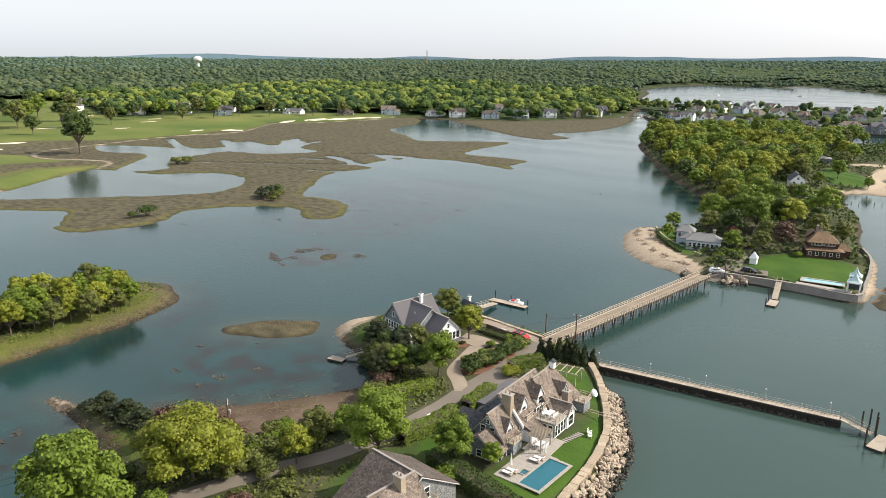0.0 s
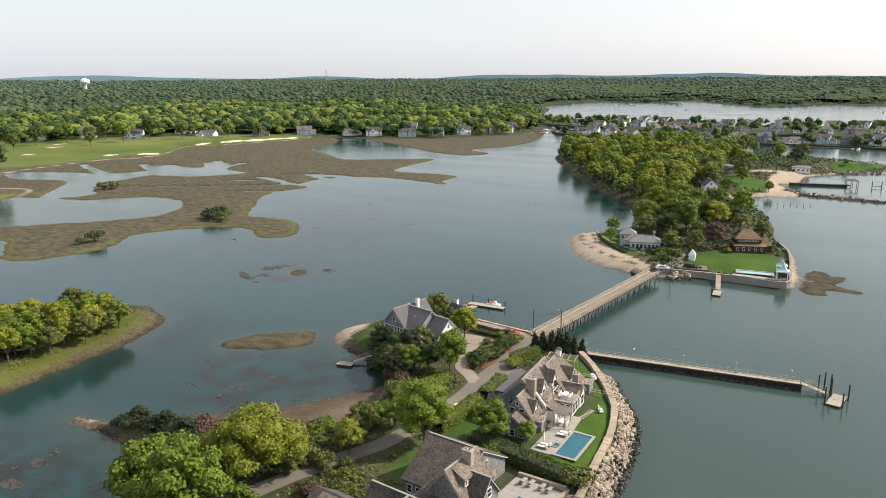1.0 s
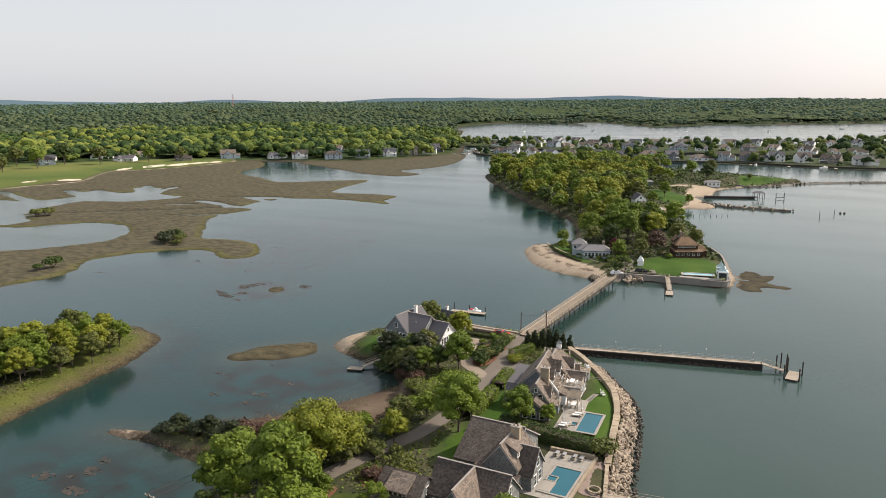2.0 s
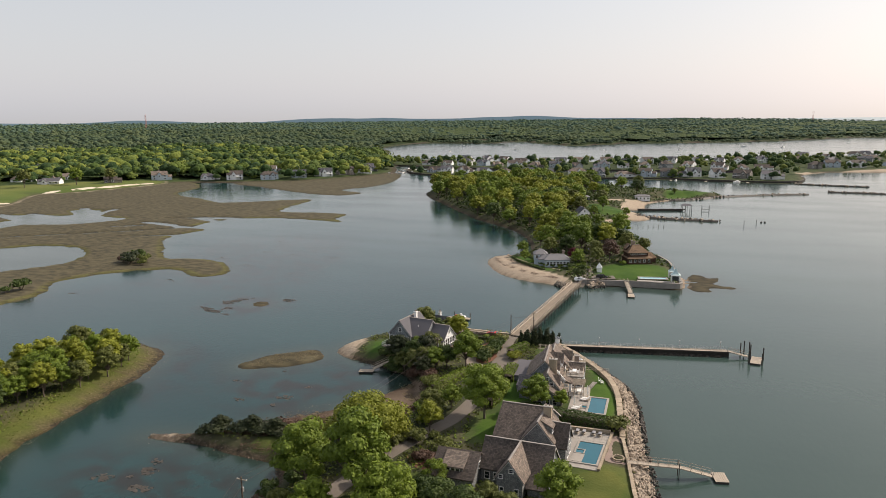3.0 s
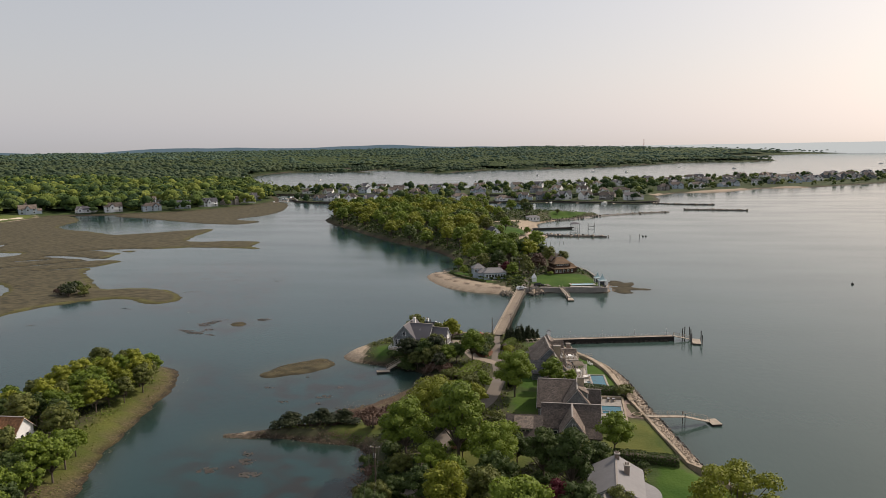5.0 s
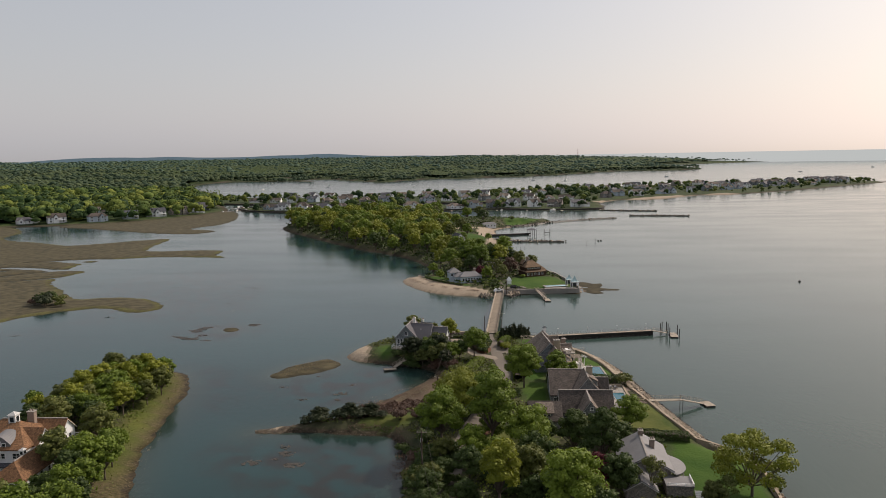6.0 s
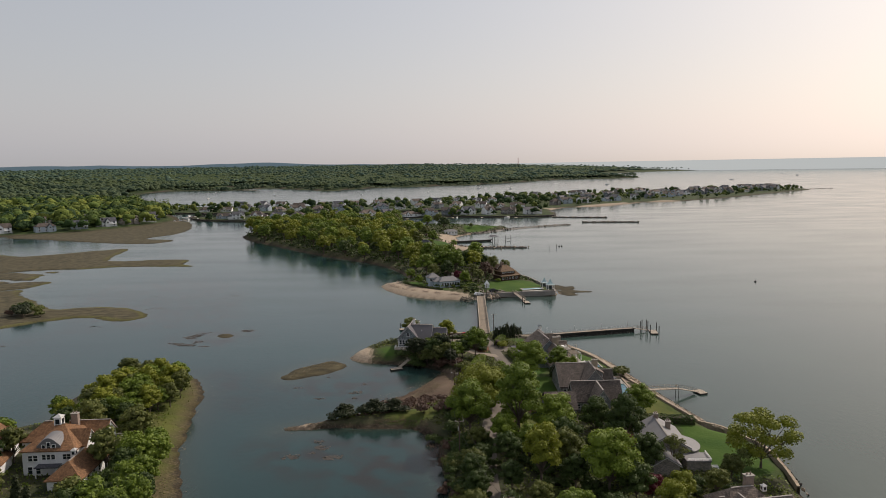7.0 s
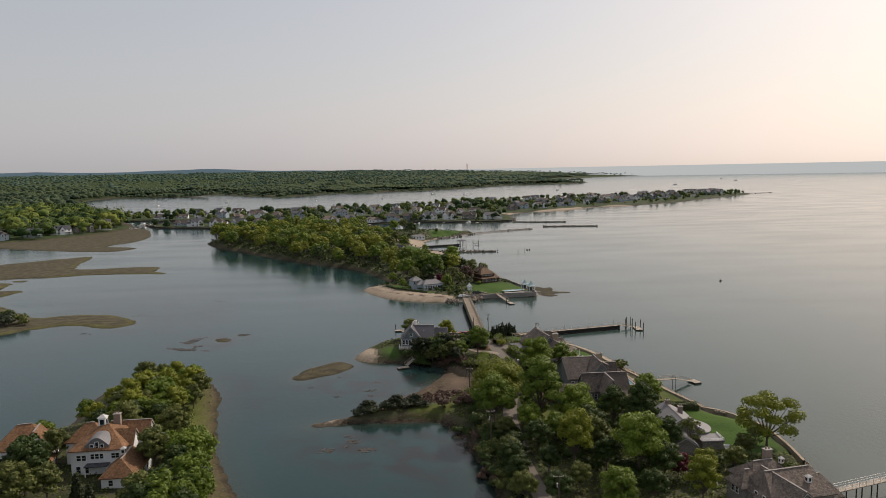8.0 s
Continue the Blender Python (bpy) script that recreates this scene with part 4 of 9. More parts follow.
# trees of the near shore: sort, leaves, x, y, size
NEAR_TREES = [
    ("big", "fresh", -76.2, 65.2, 0.92), ("spread", "lime", -91.4, 42.0, 0.95), ("big", "fresh", -94.6, 26.0, 1.0), ("mid", "fresh", -67.4, 72.9, 0.88),
    ("mid", "lime", -100.2, 112.0, 0.9), ("mid", "fresh", -90.9, 93.2, 1.05), ("mid", "copper", -103.6, 102.6, 0.4), ("mid", "olive", -102.5, 98.0, 0.75),
    ("tall", "fresh", -83.6, 24.2, 1.28), ("mid", "fresh", -83.5, 28.0, 0.65), ("mid", "fresh", -75.3, 26.4, 0.6), ("mid", "fresh", -84.6, 67.5, 0.6), ("mid", "fresh", -87.4, 17.0, 0.9), ("big", "fresh", -76.0, 20.0, 0.9), ("tall", "deep", -62.0, 14.5, 0.95),
    ("tall", "deep", -67.0, 19.5, 0.8), ("mid", "fresh", -53.5, 35.0, 0.95),
    ("mid", "olive", -76.0, 6.0, 1.0), ("tall", "copper", -64.0, 4.0, 0.62), ("mid", "copper", -66.5, -2.0, 0.8),
    ("mid", "deep", -60.5, 3.5, 0.95), ("airy", "olive", -54.5, 5.5, 0.62), ("sparse", "lime", -36.5, 6.5, 1.2), ("airy", "olive", -42.5, 1.5, 0.5), ("mid", "olive", -45.0, 0.0, 0.6),
    ("mid", "lime", -57.5, -9.0, 0.72), ("mid", "olive", -50.0, -6.0, 0.6), ("mid", "deep", -65.5, -8.5, 0.9),
    ("mid", "fresh", -66.5, 28.0, 0.6),
    ("mid", "olive", -63.5, 30.0, 0.6), ("mid", "fresh", -62.5, 76.5, 0.45), ("airy", "fresh", -74.0, 34.0, 0.5),
    ("mid", "fresh", -106.0, 97.5, 0.6), ("bush", "deep", -112.0, 95.5, 1.0), ("mid", "cedar", -108.5, 93.5, 0.75), ("mid", "deep", -104.0, 91.0, 0.8), ("mid", "olive", -100.0, 88.5, 0.7),
    ("mid", "cedar", -111.0, 94.6, 0.75), ("mid", "olive", -106.5, 89.8, 0.65), ("mid", "olive", -103.0, 87.6, 0.72), ("mid", "cedar", -101.2, 92.6, 0.85), ("mid", "fresh", -97.2, 88.6, 0.7), ("mid", "deep", -95.2, 91.0, 0.7), ("mid", "cedar", -99.0, 85.0, 0.6), ("mid", "olive", -113.2, 118.6, 0.85), ("mid", "deep", -109.0, 117.5, 0.55), ("mid", "olive", -106.5, 121.0, 0.5), ("bush", "fresh", -64.5, 68.0, 1.2), ("bush", "olive", -49.5, 69.5, 1.5),
]
# the grove round the lane: bright crowns with darker, lower growth between them
GROVE = [
    ("tall", "lime", -81.8, -1.5, 0.95), ("big", "fresh", -69.8, -6.0, 1.05), ("tall", "lime", -62.5, -19.5, 0.72), ("mid", "deep", -75.5, -3.0, 0.8),
    ("mid", "deep", -87.5, 8.0, 0.8), ("mid", "fresh", -82.6, 12.5, 0.8), ("mid", "deep", -75.0, 12.5, 0.95), ("mid", "copper", -62.5, -8.0, 0.62),
    ("mid", "olive", -93.5, 17.0, 0.6), ("mid", "deep", -92.5, 8.5, 0.55), ("mid", "deep", -94.6, 0.5, 0.72), ("mid", "deep", -94.2, -6.0, 0.68), ("mid", "olive", -94.4, 5.5, 0.6), ("mid", "deep", -87.6, -3.5, 0.7), ("mid", "olive", -94.5, -14.5, 0.7), ("mid", "fresh", -84.5, 33.5, 0.6),
    ("mid", "fresh", -77.5, -17.0, 0.8), ("mid", "deep", -71.0, -18.0, 0.75), ("mid", "olive", -83.0, -10.5, 0.6), ("mid", "deep", -88.5, -16.5, 0.7), ("tall", "fresh", -80.0, -26.0, 0.8),
    ("mid", "deep", -72.5, 27.0, 0.7), ("mid", "deep", -57.5, 24.5, 0.75), ("mid", "olive", -60.0, 28.5, 0.6), ("mid", "lime", -84.5, 55.5, 0.7), ("mid", "olive", -86.5, 61.0, 0.75),
]
NEAR_TREES += GROVE
WORD = {"fresh": "spring-green", "lime": "yellow-green", "deep": "dark green", "olive": "grey-green", "copper": "dark red copper", "cedar": "blackish green"}
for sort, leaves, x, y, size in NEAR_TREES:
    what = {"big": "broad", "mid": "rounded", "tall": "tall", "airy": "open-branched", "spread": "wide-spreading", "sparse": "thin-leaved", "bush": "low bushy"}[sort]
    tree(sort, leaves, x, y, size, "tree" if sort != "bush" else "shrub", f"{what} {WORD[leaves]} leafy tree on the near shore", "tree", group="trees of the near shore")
for k in range(12):
    tree("cone", "cedar", -82.6 + 8.8 * k / 11 + random.uniform(-0.3, 0.3), 115.6 + 4.2 * k / 11 + (k % 2) * 1.6, random.uniform(0.8, 1.1), "evergreen", "dark narrow evergreen in a row by the bridge", "evergreen tree", group="evergreen row")
rng_c = np.random.default_rng(8)
for x, y, s, so in [(-128.4, 40.6, 1.05, "bush"), (-126.6, 41.6, 1.3, "bush"), (-125.0, 40.4, 1.15, "bush"), (-121.4, 42.6, 1.0, "bush"), (-119.6, 42.2, 1.35, "bush"), (-117.6, 43.8, 1.5, "bush"), (-116.2, 42.4, 1.1, "bush"), (-114.0, 43.2, 1.25, "bush"), (-110.8, 42.8, 0.9, "bush"), (-125.8, 42.4, 0.52, "mid"), (-118.4, 43.2, 0.5, "mid"), (-113.4, 44.0, 0.45, "mid")]:
    tree(so, "cedar", x, y, s * 1.1, "cedar", "ragged dark cedar on the narrow spit", "shrub", group="cedars on the spit", squash=rng_c.uniform(0.6, 0.8) if so == "bush" else 0.75)
# shrubs along the road and the mud
rng_s = np.random.default_rng(4)
for x0, y0, x1, y1, count, leaves in [(-97, 86, -88, 72, 12, "olive"), (-92, 74, -87, 58, 12, "fresh"), (-95, 60, -89, 50, 6, "fresh"), (-96, 58, -90, 50, 5, "olive"), (-99, 53, -91, 47, 4, "olive"), (-99, 53, -93, 47, 4, "fresh"), (-98, 40, -101, 22, 8, "deep"), (-99, 22, -97, -6, 12, "deep"),
                                       (-118, 97, -108, 90, 12, "deep"), (-107, 92, -98, 84, 12, "rust"), (-106, 42, -98, 44, 8, "rust"), (-115, 48, -102, 55, 22, "rust"), (-90, 44, -84, 52, 6, "olive"), (-82, 44, -76, 42, 7, "rust"), (-80, 56, -77, 44, 6, "olive"), (-75, 100, -72, 94, 4, "fresh"),
                                       (-60, -2, -44, -6, 10, "deep"), (-72, 16, -60, 24, 8, "deep"), (-84, 14, -78, -6, 8, "deep"), (-97, 24, -94, -6, 22, "deep"), (-99, 14, -95, -16, 14, "olive"), (-93, 26, -91.5, -4, 16, "deep"), (-99.5, 28, -98, -10, 10, "rust"), (-80, 20, -74, 4, 8, "deep"), (-77, 0, -64, -14, 8, "deep"), (-54, 28, -49, 26, 3, "deep")]:
    for k in range(count):
        t = rng_s.random()
        x, y = x0 + (x1 - x0) * t + rng_s.normal(0, 1.1), y0 + (y1 - y0) * t + rng_s.normal(0, 1.1)
        tree("bush", leaves, x, y, 0.55 + 0.6 * rng_s.random(), "shrub", {"rust": "rust-brown twiggy shrub, not yet in leaf", "deep": "dense dark green shrub on the bank", "olive": "grey-green wild shrub by the lane", "fresh": "bright green shrub in new leaf"}[leaves], "shrub", group="shrubs of the near shore")
hedge([(-70, 71.2), (-64, 70.4), (-57, 69.8), (-51, 69.4)], 3.2, 2.3, "deep", "dense dark green hedge between two gardens")
hedge([(-77.8, 84.0), (-77.2, 78), (-77.6, 71)], 2.8, 2.3, "fresh", "clipped bright green hedge along the lane")
hedge([(-79.0, 95), (-78.4, 91), (-77.9, 87)], 2.6, 2.2, "fresh", "clipped green hedge along the lane")
hedge([(-83.0, 105.6), (-82.0, 109.5), (-80.6, 113.0)], 2.2, 2.3, "fresh", "clipped bright green hedge by the lane")
hedge([(-54, 32.5), (-48, 32), (-41.5, 31.5)], 2.6, 1.8, "deep", "dark green hedge between two lawns")
rng_r = np.random.default_rng(19)
for k in range(26):
    f = k / 25
    tree("bush", str(rng_r.choice(["deep", "deep", "olive", "fresh"], p=[0.4, 0.2, 0.25, 0.15])), float(np.interp(f, [0, 0.4, 1], [-89.6, -88.6, -90.0])) + rng_r.uniform(-1.4, 1.4), 99.2 + 18 * f + rng_r.uniform(-0.6, 0.6), rng_r.uniform(0.8, 1.25), "shrub", "dense rhododendron in the bank along the lane", "shrub", group="rhododendron bank")
hedge([(-123.6, 241.5), (-118.2, 232.4), (-110.5, 224.2), (-102.6, 217.6)], 0.8, 0.8, "deep", "low dark planting along the beach garden's edge")
hedge([(-102, 117.6), (-97, 117.8), (-92.5, 117.6)], 1.8, 0.9, "deep", "low planting below the garden fence")
hedge([(-92.5, 76.5), (-90.5, 84), (-89.0, 90)], 3.0, 1.6, "fresh", "wild green bank of shrubs above the mud")
for x, y, sz, lv in ((-93.8, 112.2, 0.8, "fresh"), (-94.0, 118.2, 0.75, "fresh"), (-92.0, 107.2, 0.85, "fresh"), (-91.8, 102.2, 0.9, "fresh"), (-99.2, 109.0, 0.45, "deep"), (-97.6, 117.4, 0.5, "olive"), (-100.5, 108.2, 0.4, "deep")):
    tree("clipped", lv, x, y, sz, "shrub", "rounded clipped green shrub beside the drive", "shrub", group="clipped shrubs")
tree("clipped", "lime", -81.2, 103.6, 1.35, "shrub", "large rounded yellow-green clipped shrub by the lane", "shrub")

# the wooded island on the near side of the bay
rng_i = np.random.default_rng(14)
ISLE_TREES = []
while len(ISLE_TREES) < 60:
    y = rng_i.uniform(-24, 70)
    east = np.interp(y, [-24, -10, 10, 20, 28, 36, 42, 55, 66, 70], [-155, -158.5, -163, -167, -177, -179, -175, -176, -179, -182])
    x = east - abs(rng_i.normal(0, 9)) + 3.5
    if (-189 < x < -170 and -16 < y < 24) or (-178 < x < -165.5 and -30 < y < 6) or x < -200 or any((x - a) ** 2 + (y - b) ** 2 < 11 for a, b in ISLE_TREES):
        continue
    ISLE_TREES.append((x, y))
    tree("young", str(rng_i.choice(["lime", "fresh", "olive", "fresh"] if y > 30 else ["fresh", "deep", "fresh", "olive", "deep"])), x, y, rng_i.uniform(0.6, 0.95), "tree", "young spring-green tree on the grassy island", "tree", group="trees of the grassy island")
for x, y, s, lv, so in [(-192, 2, 1.0, "deep", "young"), (-190, -4, 1.1, "deep", "young"),
                        (-184, -8, 0.8, "olive", "young"), (-178, -9, 1.3, "cedar", "cone"), (-175, -11, 1.1, "cedar", "cone"), (-188, -12, 1.0, "olive", "young"), (-196, 16, 0.8, "fresh", "young"), (-160, -18, 1.0, "fresh", "young"), (-195, -8, 1.0, "deep", "young"), (-191, 11, 0.8, "olive", "young")]:
    tree(so, lv, x, y, s, "tree" if so != "cone" else "evergreen", "leafy tree round the white island house" if so != "cone" else "dark evergreen beside the white island house", "tree", group="trees round the island house")
# marsh bushes and golf trees
for x, y, s, lv in [(-287, 174, 1.4, "cedar"), (-292, 183, 1.7, "deep"), (-284, 180, 1.3, "olive"), (-290, 178, 1.7, "cedar"), (-280, 175, 0.9, "olive"), (-294, 177, 1.0, "rust"), (-288, 114, 0.9, "deep"), (-287.5, 120, 1.5, "deep"), (-424, 198, 1.6, "olive"), (-420, 203, 1.5, "olive"), (-428, 205, 1.3, "olive")]:
    tree("bush", lv, x, y, s * 1.4, "shrub", "dense salt-tolerant shrub on the brown marsh", "shrub", group="marsh shrubs")
for x, y, s in [(-517, 173, 1.45), (-702, 186, 1.2), (-682, 224, 1.1), (-721, 411, 1.1), (-703, 371, 1.0), (-693, 262, 0.8), (-715, 196, 1.2), (-760, 240, 1.0), (-640, 180, 0.8), (-735, 300, 0.9), (-745, 335, 1.0), (-765, 285, 0.9), (-720, 345, 0.8), (-690, 330, 0.7), (-780, 215, 1.1), (-800, 190, 1.0), (-830, 240, 1.1), (-860, 215, 1.0), (-850, 160, 1.1), (-900, 190, 1.2), (-730, 160, 0.9), (-690, 430, 0.9), (-665, 470, 0.9), (-650, 500, 0.8), (-745, 375, 1.0), (-920, 260, 1.2), (-880, 290, 1.1)]:
    tree("wood_b", str(rng_i.choice(["fresh", "deep", "deep", "olive"])), x, y, s * 1.75, "tree", "single broad tree on the golf course", "tree", group="golf course trees")

# the wooded far island: trees a few metres apart
rng_w = np.random.default_rng(11)
placed = []
iso = LINES["ISLE"]
while len(placed) < 182:
    x, y = rng_w.uniform(-292, -60), rng_w.uniform(215, 625)
    keep = (y > 300 and x < -90 - (y - 300) * 0.30) or (262 < y <= 300 and -124 < x < -82) or (y > 470 and x < -150)
    if -128 < x < -86 and 285 < y < 376:
        continue
    if not keep or any((x - a) ** 2 + (y - b) ** 2 < 48 for a, b in placed):
        continue
    if signed_distance(iso, np.array([x]), np.array([y]))[0] < 0.5:
        continue
    placed.append((x, y))
    tree(rng_w.choice(["wood", "wood_b"]), str(rng_w.choice(["fresh", "fresh", "lime", "olive", "deep"], p=[0.3, 0.2, 0.42, 0.04, 0.04])), x, y, rng_w.uniform(0.9, 1.2), "woodland_tree", "broad spring-green tree of the island wood", "tree", group="island wood")
for x, y, s, lv in [(-112, 262, 1.0, "fresh"), (-104, 268, 1.0, "deep"), (-96, 262, 1.1, "fresh"), (-90, 270, 1.0, "deep"), (-120, 246, 0.55, "fresh"), (-115, 232, 0.45, "fresh"), (-91, 231, 0.6, "fresh"), (-95, 240, 0.5, "copper"), (-87, 248, 0.7, "olive"), (-80, 244, 0.8, "rust"), (-75, 262, 0.85, "olive"), (-68, 266, 0.65, "olive"),
                    (-122, 300, 1.0, "lime"), (-112, 305, 1.0, "fresh"), (-119, 322, 0.9, "lime"), (-103, 299, 0.9, "fresh"), (-127, 339, 1.0, "fresh"), (-99, 318, 0.75, "fresh"), (-129, 357, 0.9, "lime"), (-106, 327, 0.6, "olive"), (-84, 236, 0.6, "olive"), (-108, 250, 0.7, "olive"), (-100, 252, 0.8, "deep"), (-80, 278, 0.75, "deep"), (-90, 290, 0.7, "fresh"), (-100, 285, 0.7, "olive"), (-110, 285, 0.75, "olive"), (-93, 310, 0.55, "fresh"), (-116, 318, 0.6, "fresh"), (-130, 350, 0.8, "deep"), (-113, 384, 0.6, "fresh"), (-124, 332, 0.75, "lime"), (-93, 348, 0.45, "olive"), (-112, 410, 0.8, "fresh"), (-118, 440, 0.9, "olive"), (-125, 480, 0.9, "fresh"), (-104, 520, 1.0, "deep"), (-120, 545, 1.0, "fresh"), (-135, 500, 0.9, "lime"), (-150, 540, 0.9, "fresh"), (-110, 575, 0.9, "olive"), (-96, 405, 0.5, "fresh"), (-78, 556, 0.4, "olive")]:
    tree("garden", lv, x, y, s, "tree", "leafy garden tree among the island houses", "tree", group="island garden trees")
for x, y, s, lv in ((-106, 226.5, 0.8, "deep"), (-103.5, 224.6, 0.7, "fresh"), (-100.5, 224.2, 0.6, "deep"), (-97.5, 225.2, 0.7, "olive"), (-94.5, 227.5, 1.0, "deep"), (-92.5, 224.0, 1.1, "deep"), (-111, 231, 0.8, "fresh"), (-113, 236, 1.0, "deep"), (-90, 227, 1.0, "fresh")):
    tree("bush", lv, x, y, s, "shrub", "garden shrub round the pale blue shore house", "shrub", group="shore house shrubs")
for k in range(26):
    x, y = rng_w.uniform(-92, -68), rng_w.uniform(212, 240)
    if x > -78 and y < 236:
        x -= 10
    if abs(x + 82) < 2.5 + (y - 205) * 0.1:
        x -= 7
    tree("bush", str(rng_w.choice(["fresh", "olive", "deep"])), x, y, rng_w.uniform(0.6, 1.1), "shrub", "garden shrub beside the far road", "shrub", group="island garden shrubs")


# ---- far woods: rough crowns, joined ----
def crown_cluster(seed, level, lobes):
    """One woodland tree: a main dome and smaller domes round it."""
    rng = np.random.default_rng(seed)
    verts, faces, base = [], [], 0
    for k in range(lobes):
        vs, fs = rough_ball(seed * 5 + k, level)
        a = k * 2.4 + rng.random()
        d, r = (0.0, 0.62) if k == 0 else (rng.uniform(0.36, 0.68), rng.uniform(0.3, 0.48))
        verts.append(vs * r + (d * math.cos(a), d * math.sin(a), 0.28 if k == 0 else rng.uniform(-0.25, 0.5) - 0.3 * d))
        faces.append(fs + base)
        base += len(vs)
    return np.concatenate(verts), np.concatenate(faces)


def woods(name, label, places, sizes, level, lobes, seed, material, tufts=0, dome=1.0):
    """Many lobed crowns in one mesh."""
    rng = np.random.default_rng(seed)
    shapes = [crown_cluster(seed + 3 * k, level, lobes) for k in range(9)]
    verts, faces, base = [], [], 0
    sizes = sizes * (0.8 + 0.45 * np.clip(vnoise(places[:, 0], places[:, 1], 60, seed) + 0.4, 0, 1))
    turn, flat, kind = rng.random(len(places)) * 6.28, dome * rng.uniform(0.75, 1.25, len(places)), np.arange(len(places)) % 9
    for k, (vs, fs) in enumerate(shapes):
        at, s, c, sn, fl = places[kind == k], sizes[kind == k], np.cos(turn[kind == k]), np.sin(turn[kind == k]), flat[kind == k]
        x = (vs[None, :, 0] * c[:, None] - vs[None, :, 1] * sn[:, None]) * s[:, None] + at[:, 0, None]
        y = (vs[None, :, 0] * sn[:, None] + vs[None, :, 1] * c[:, None]) * s[:, None] + at[:, 1, None]
        z = (vs[None, :, 2] * fl[:, None] + 0.75) * s[:, None] + at[:, 2, None]
        verts.append(np.stack([x, y, z], -1).reshape(-1, 3))
        faces.append((fs[None] + (np.arange(len(at)) * len(vs))[:, None, None] + base).reshape(-1, 3))
        base += len(verts[-1])
    if tufts:   # leaf sprays that break the crowns' outlines
        way = rng.normal(0, 1, (len(places), tufts, 3))
        way[..., 2] = np.abs(way[..., 2]) * 0.9 - 0.1
        way /= np.linalg.norm(way, axis=2, keepdims=True)
        at = (places + np.stack([0 * sizes, 0 * sizes, sizes * 0.85], -1))[:, None, :] + way * sizes[:, None, None] * rng.uniform(0.85, 1.1, (len(places), tufts, 1))
        v, f = cards(at.reshape(-1, 3), way.reshape(-1, 3) * 1.5, np.repeat(sizes, tufts) * rng.uniform(0.07, 0.16, len(places) * tufts), rng)
        verts.append(v)
        faces.append(f + base)
    me = raw_mesh(name, np.concatenate(verts), np.concatenate(faces), True)
    me.materials.append(material)
    return tagged(new(name, me), label, "woods", kind="stuff")


def scatter(count, box, keep, seed, lo, hi):
    rng = np.random.default_rng(seed)
    x, y = rng.uniform(box[0], box[1], count), rng.uniform(box[2], box[3], count)
    ok = keep(x, y)
    x, y = x[ok], y[ok]
    i, j = np.clip(np.searchsorted(gx, x) - 1, 0, nx - 2), np.clip(np.searchsorted(gy, y) - 1, 0, ny - 2)
    z = GZ[j, i]
    return np.stack([x, y, z], -1), rng.uniform(lo, hi, len(x))


def in_main(edge):
    return lambda x, y: (signed_distance(LINES["MAIN"], x, y, 30) > edge) & (signed_distance(LINES["GOLF"], x, y, 30) < -2)


def in_village(x, y):
    return (signed_distance(LINES["VILLAGE"], x, y, 30) > 5) & (signed_distance(LINES["CANAL"], x, y, 30) < -4)


def canopy():
    """The closed leaf roof of the woods, under the single crowns."""
    inside = (np.clip(GSD["MAIN"] / 10 - 1.2, 0, 1) * (1 - golf)) > 0.9
    block = inside[:-1, :-1] & inside[1:, :-1] & inside[:-1, 1:] & inside[1:, 1:]
    for a, b in SHORE_HOUSES:
        cx, cy = (GX[:-1, :-1] + GX[1:, 1:]) / 2, (GY[:-1, :-1] + GY[1:, 1:]) / 2
        block &= ~(((cx - a) ** 2 + (cy - b) ** 2 < 24 ** 2) | ((cx - a - 14) ** 2 + (cy - b + 14) ** 2 < 22 ** 2))
    rise = 4.5 + 2.2 * vnoise(GX, GY, 26, 61, 2) + 3.0 * np.clip((np.maximum(-GX, GY) - 1100) / 300, 0, 1)
    me = raw_mesh("canopy", np.stack([GX, GY, GZ + rise], -1).reshape(-1, 3), quads[block.reshape(-1)], True)
    me.materials.append(M_CANOPY)
    tagged(new("canopy", me), "closed leafy canopy of the mainland woods", "woods", kind="stuff")


SHORE_HOUSES = [(-760, 250), (-800, 330), (-790, 380), (-735, 400), (-700, 470), (-655, 505), (-636, 556), (-590, 585), (-560, 592), (-522, 605), (-500, 632), (-482, 660), (-470, 690), (-460, 720), (-472, 750), (-860, 460), (-780, 560), (-700, 640), (-620, 690), (-545, 850), (-580, 930), (-640, 1030), (-690, 1130), (-760, 1250), (-820, 1400), (-890, 1560), (-560, 660), (-520, 700), (-870, 350), (-1010, 350), (-830, 400), (-940, 480), (-780, 430), (-660, 590), (-740, 520), (-760, 700), (-610, 740), (-660, 900), (-900, 620), (-1080, 480), (-760, 480), (-905, 300), (-980, 420), (-1050, 600), (-900, 760), (-700, 800), (-820, 950)]


def clear_of_houses(x, y):
    """No crowns over the houses or just in front of them."""
    ok = np.ones(x.shape, bool)
    for a, b in SHORE_HOUSES:
        ok &= ((x - a) ** 2 + (y - b) ** 2 > 14 ** 2) & ((x - a - 15) ** 2 + (y - b + 8) ** 2 > 6 ** 2)
    return ok


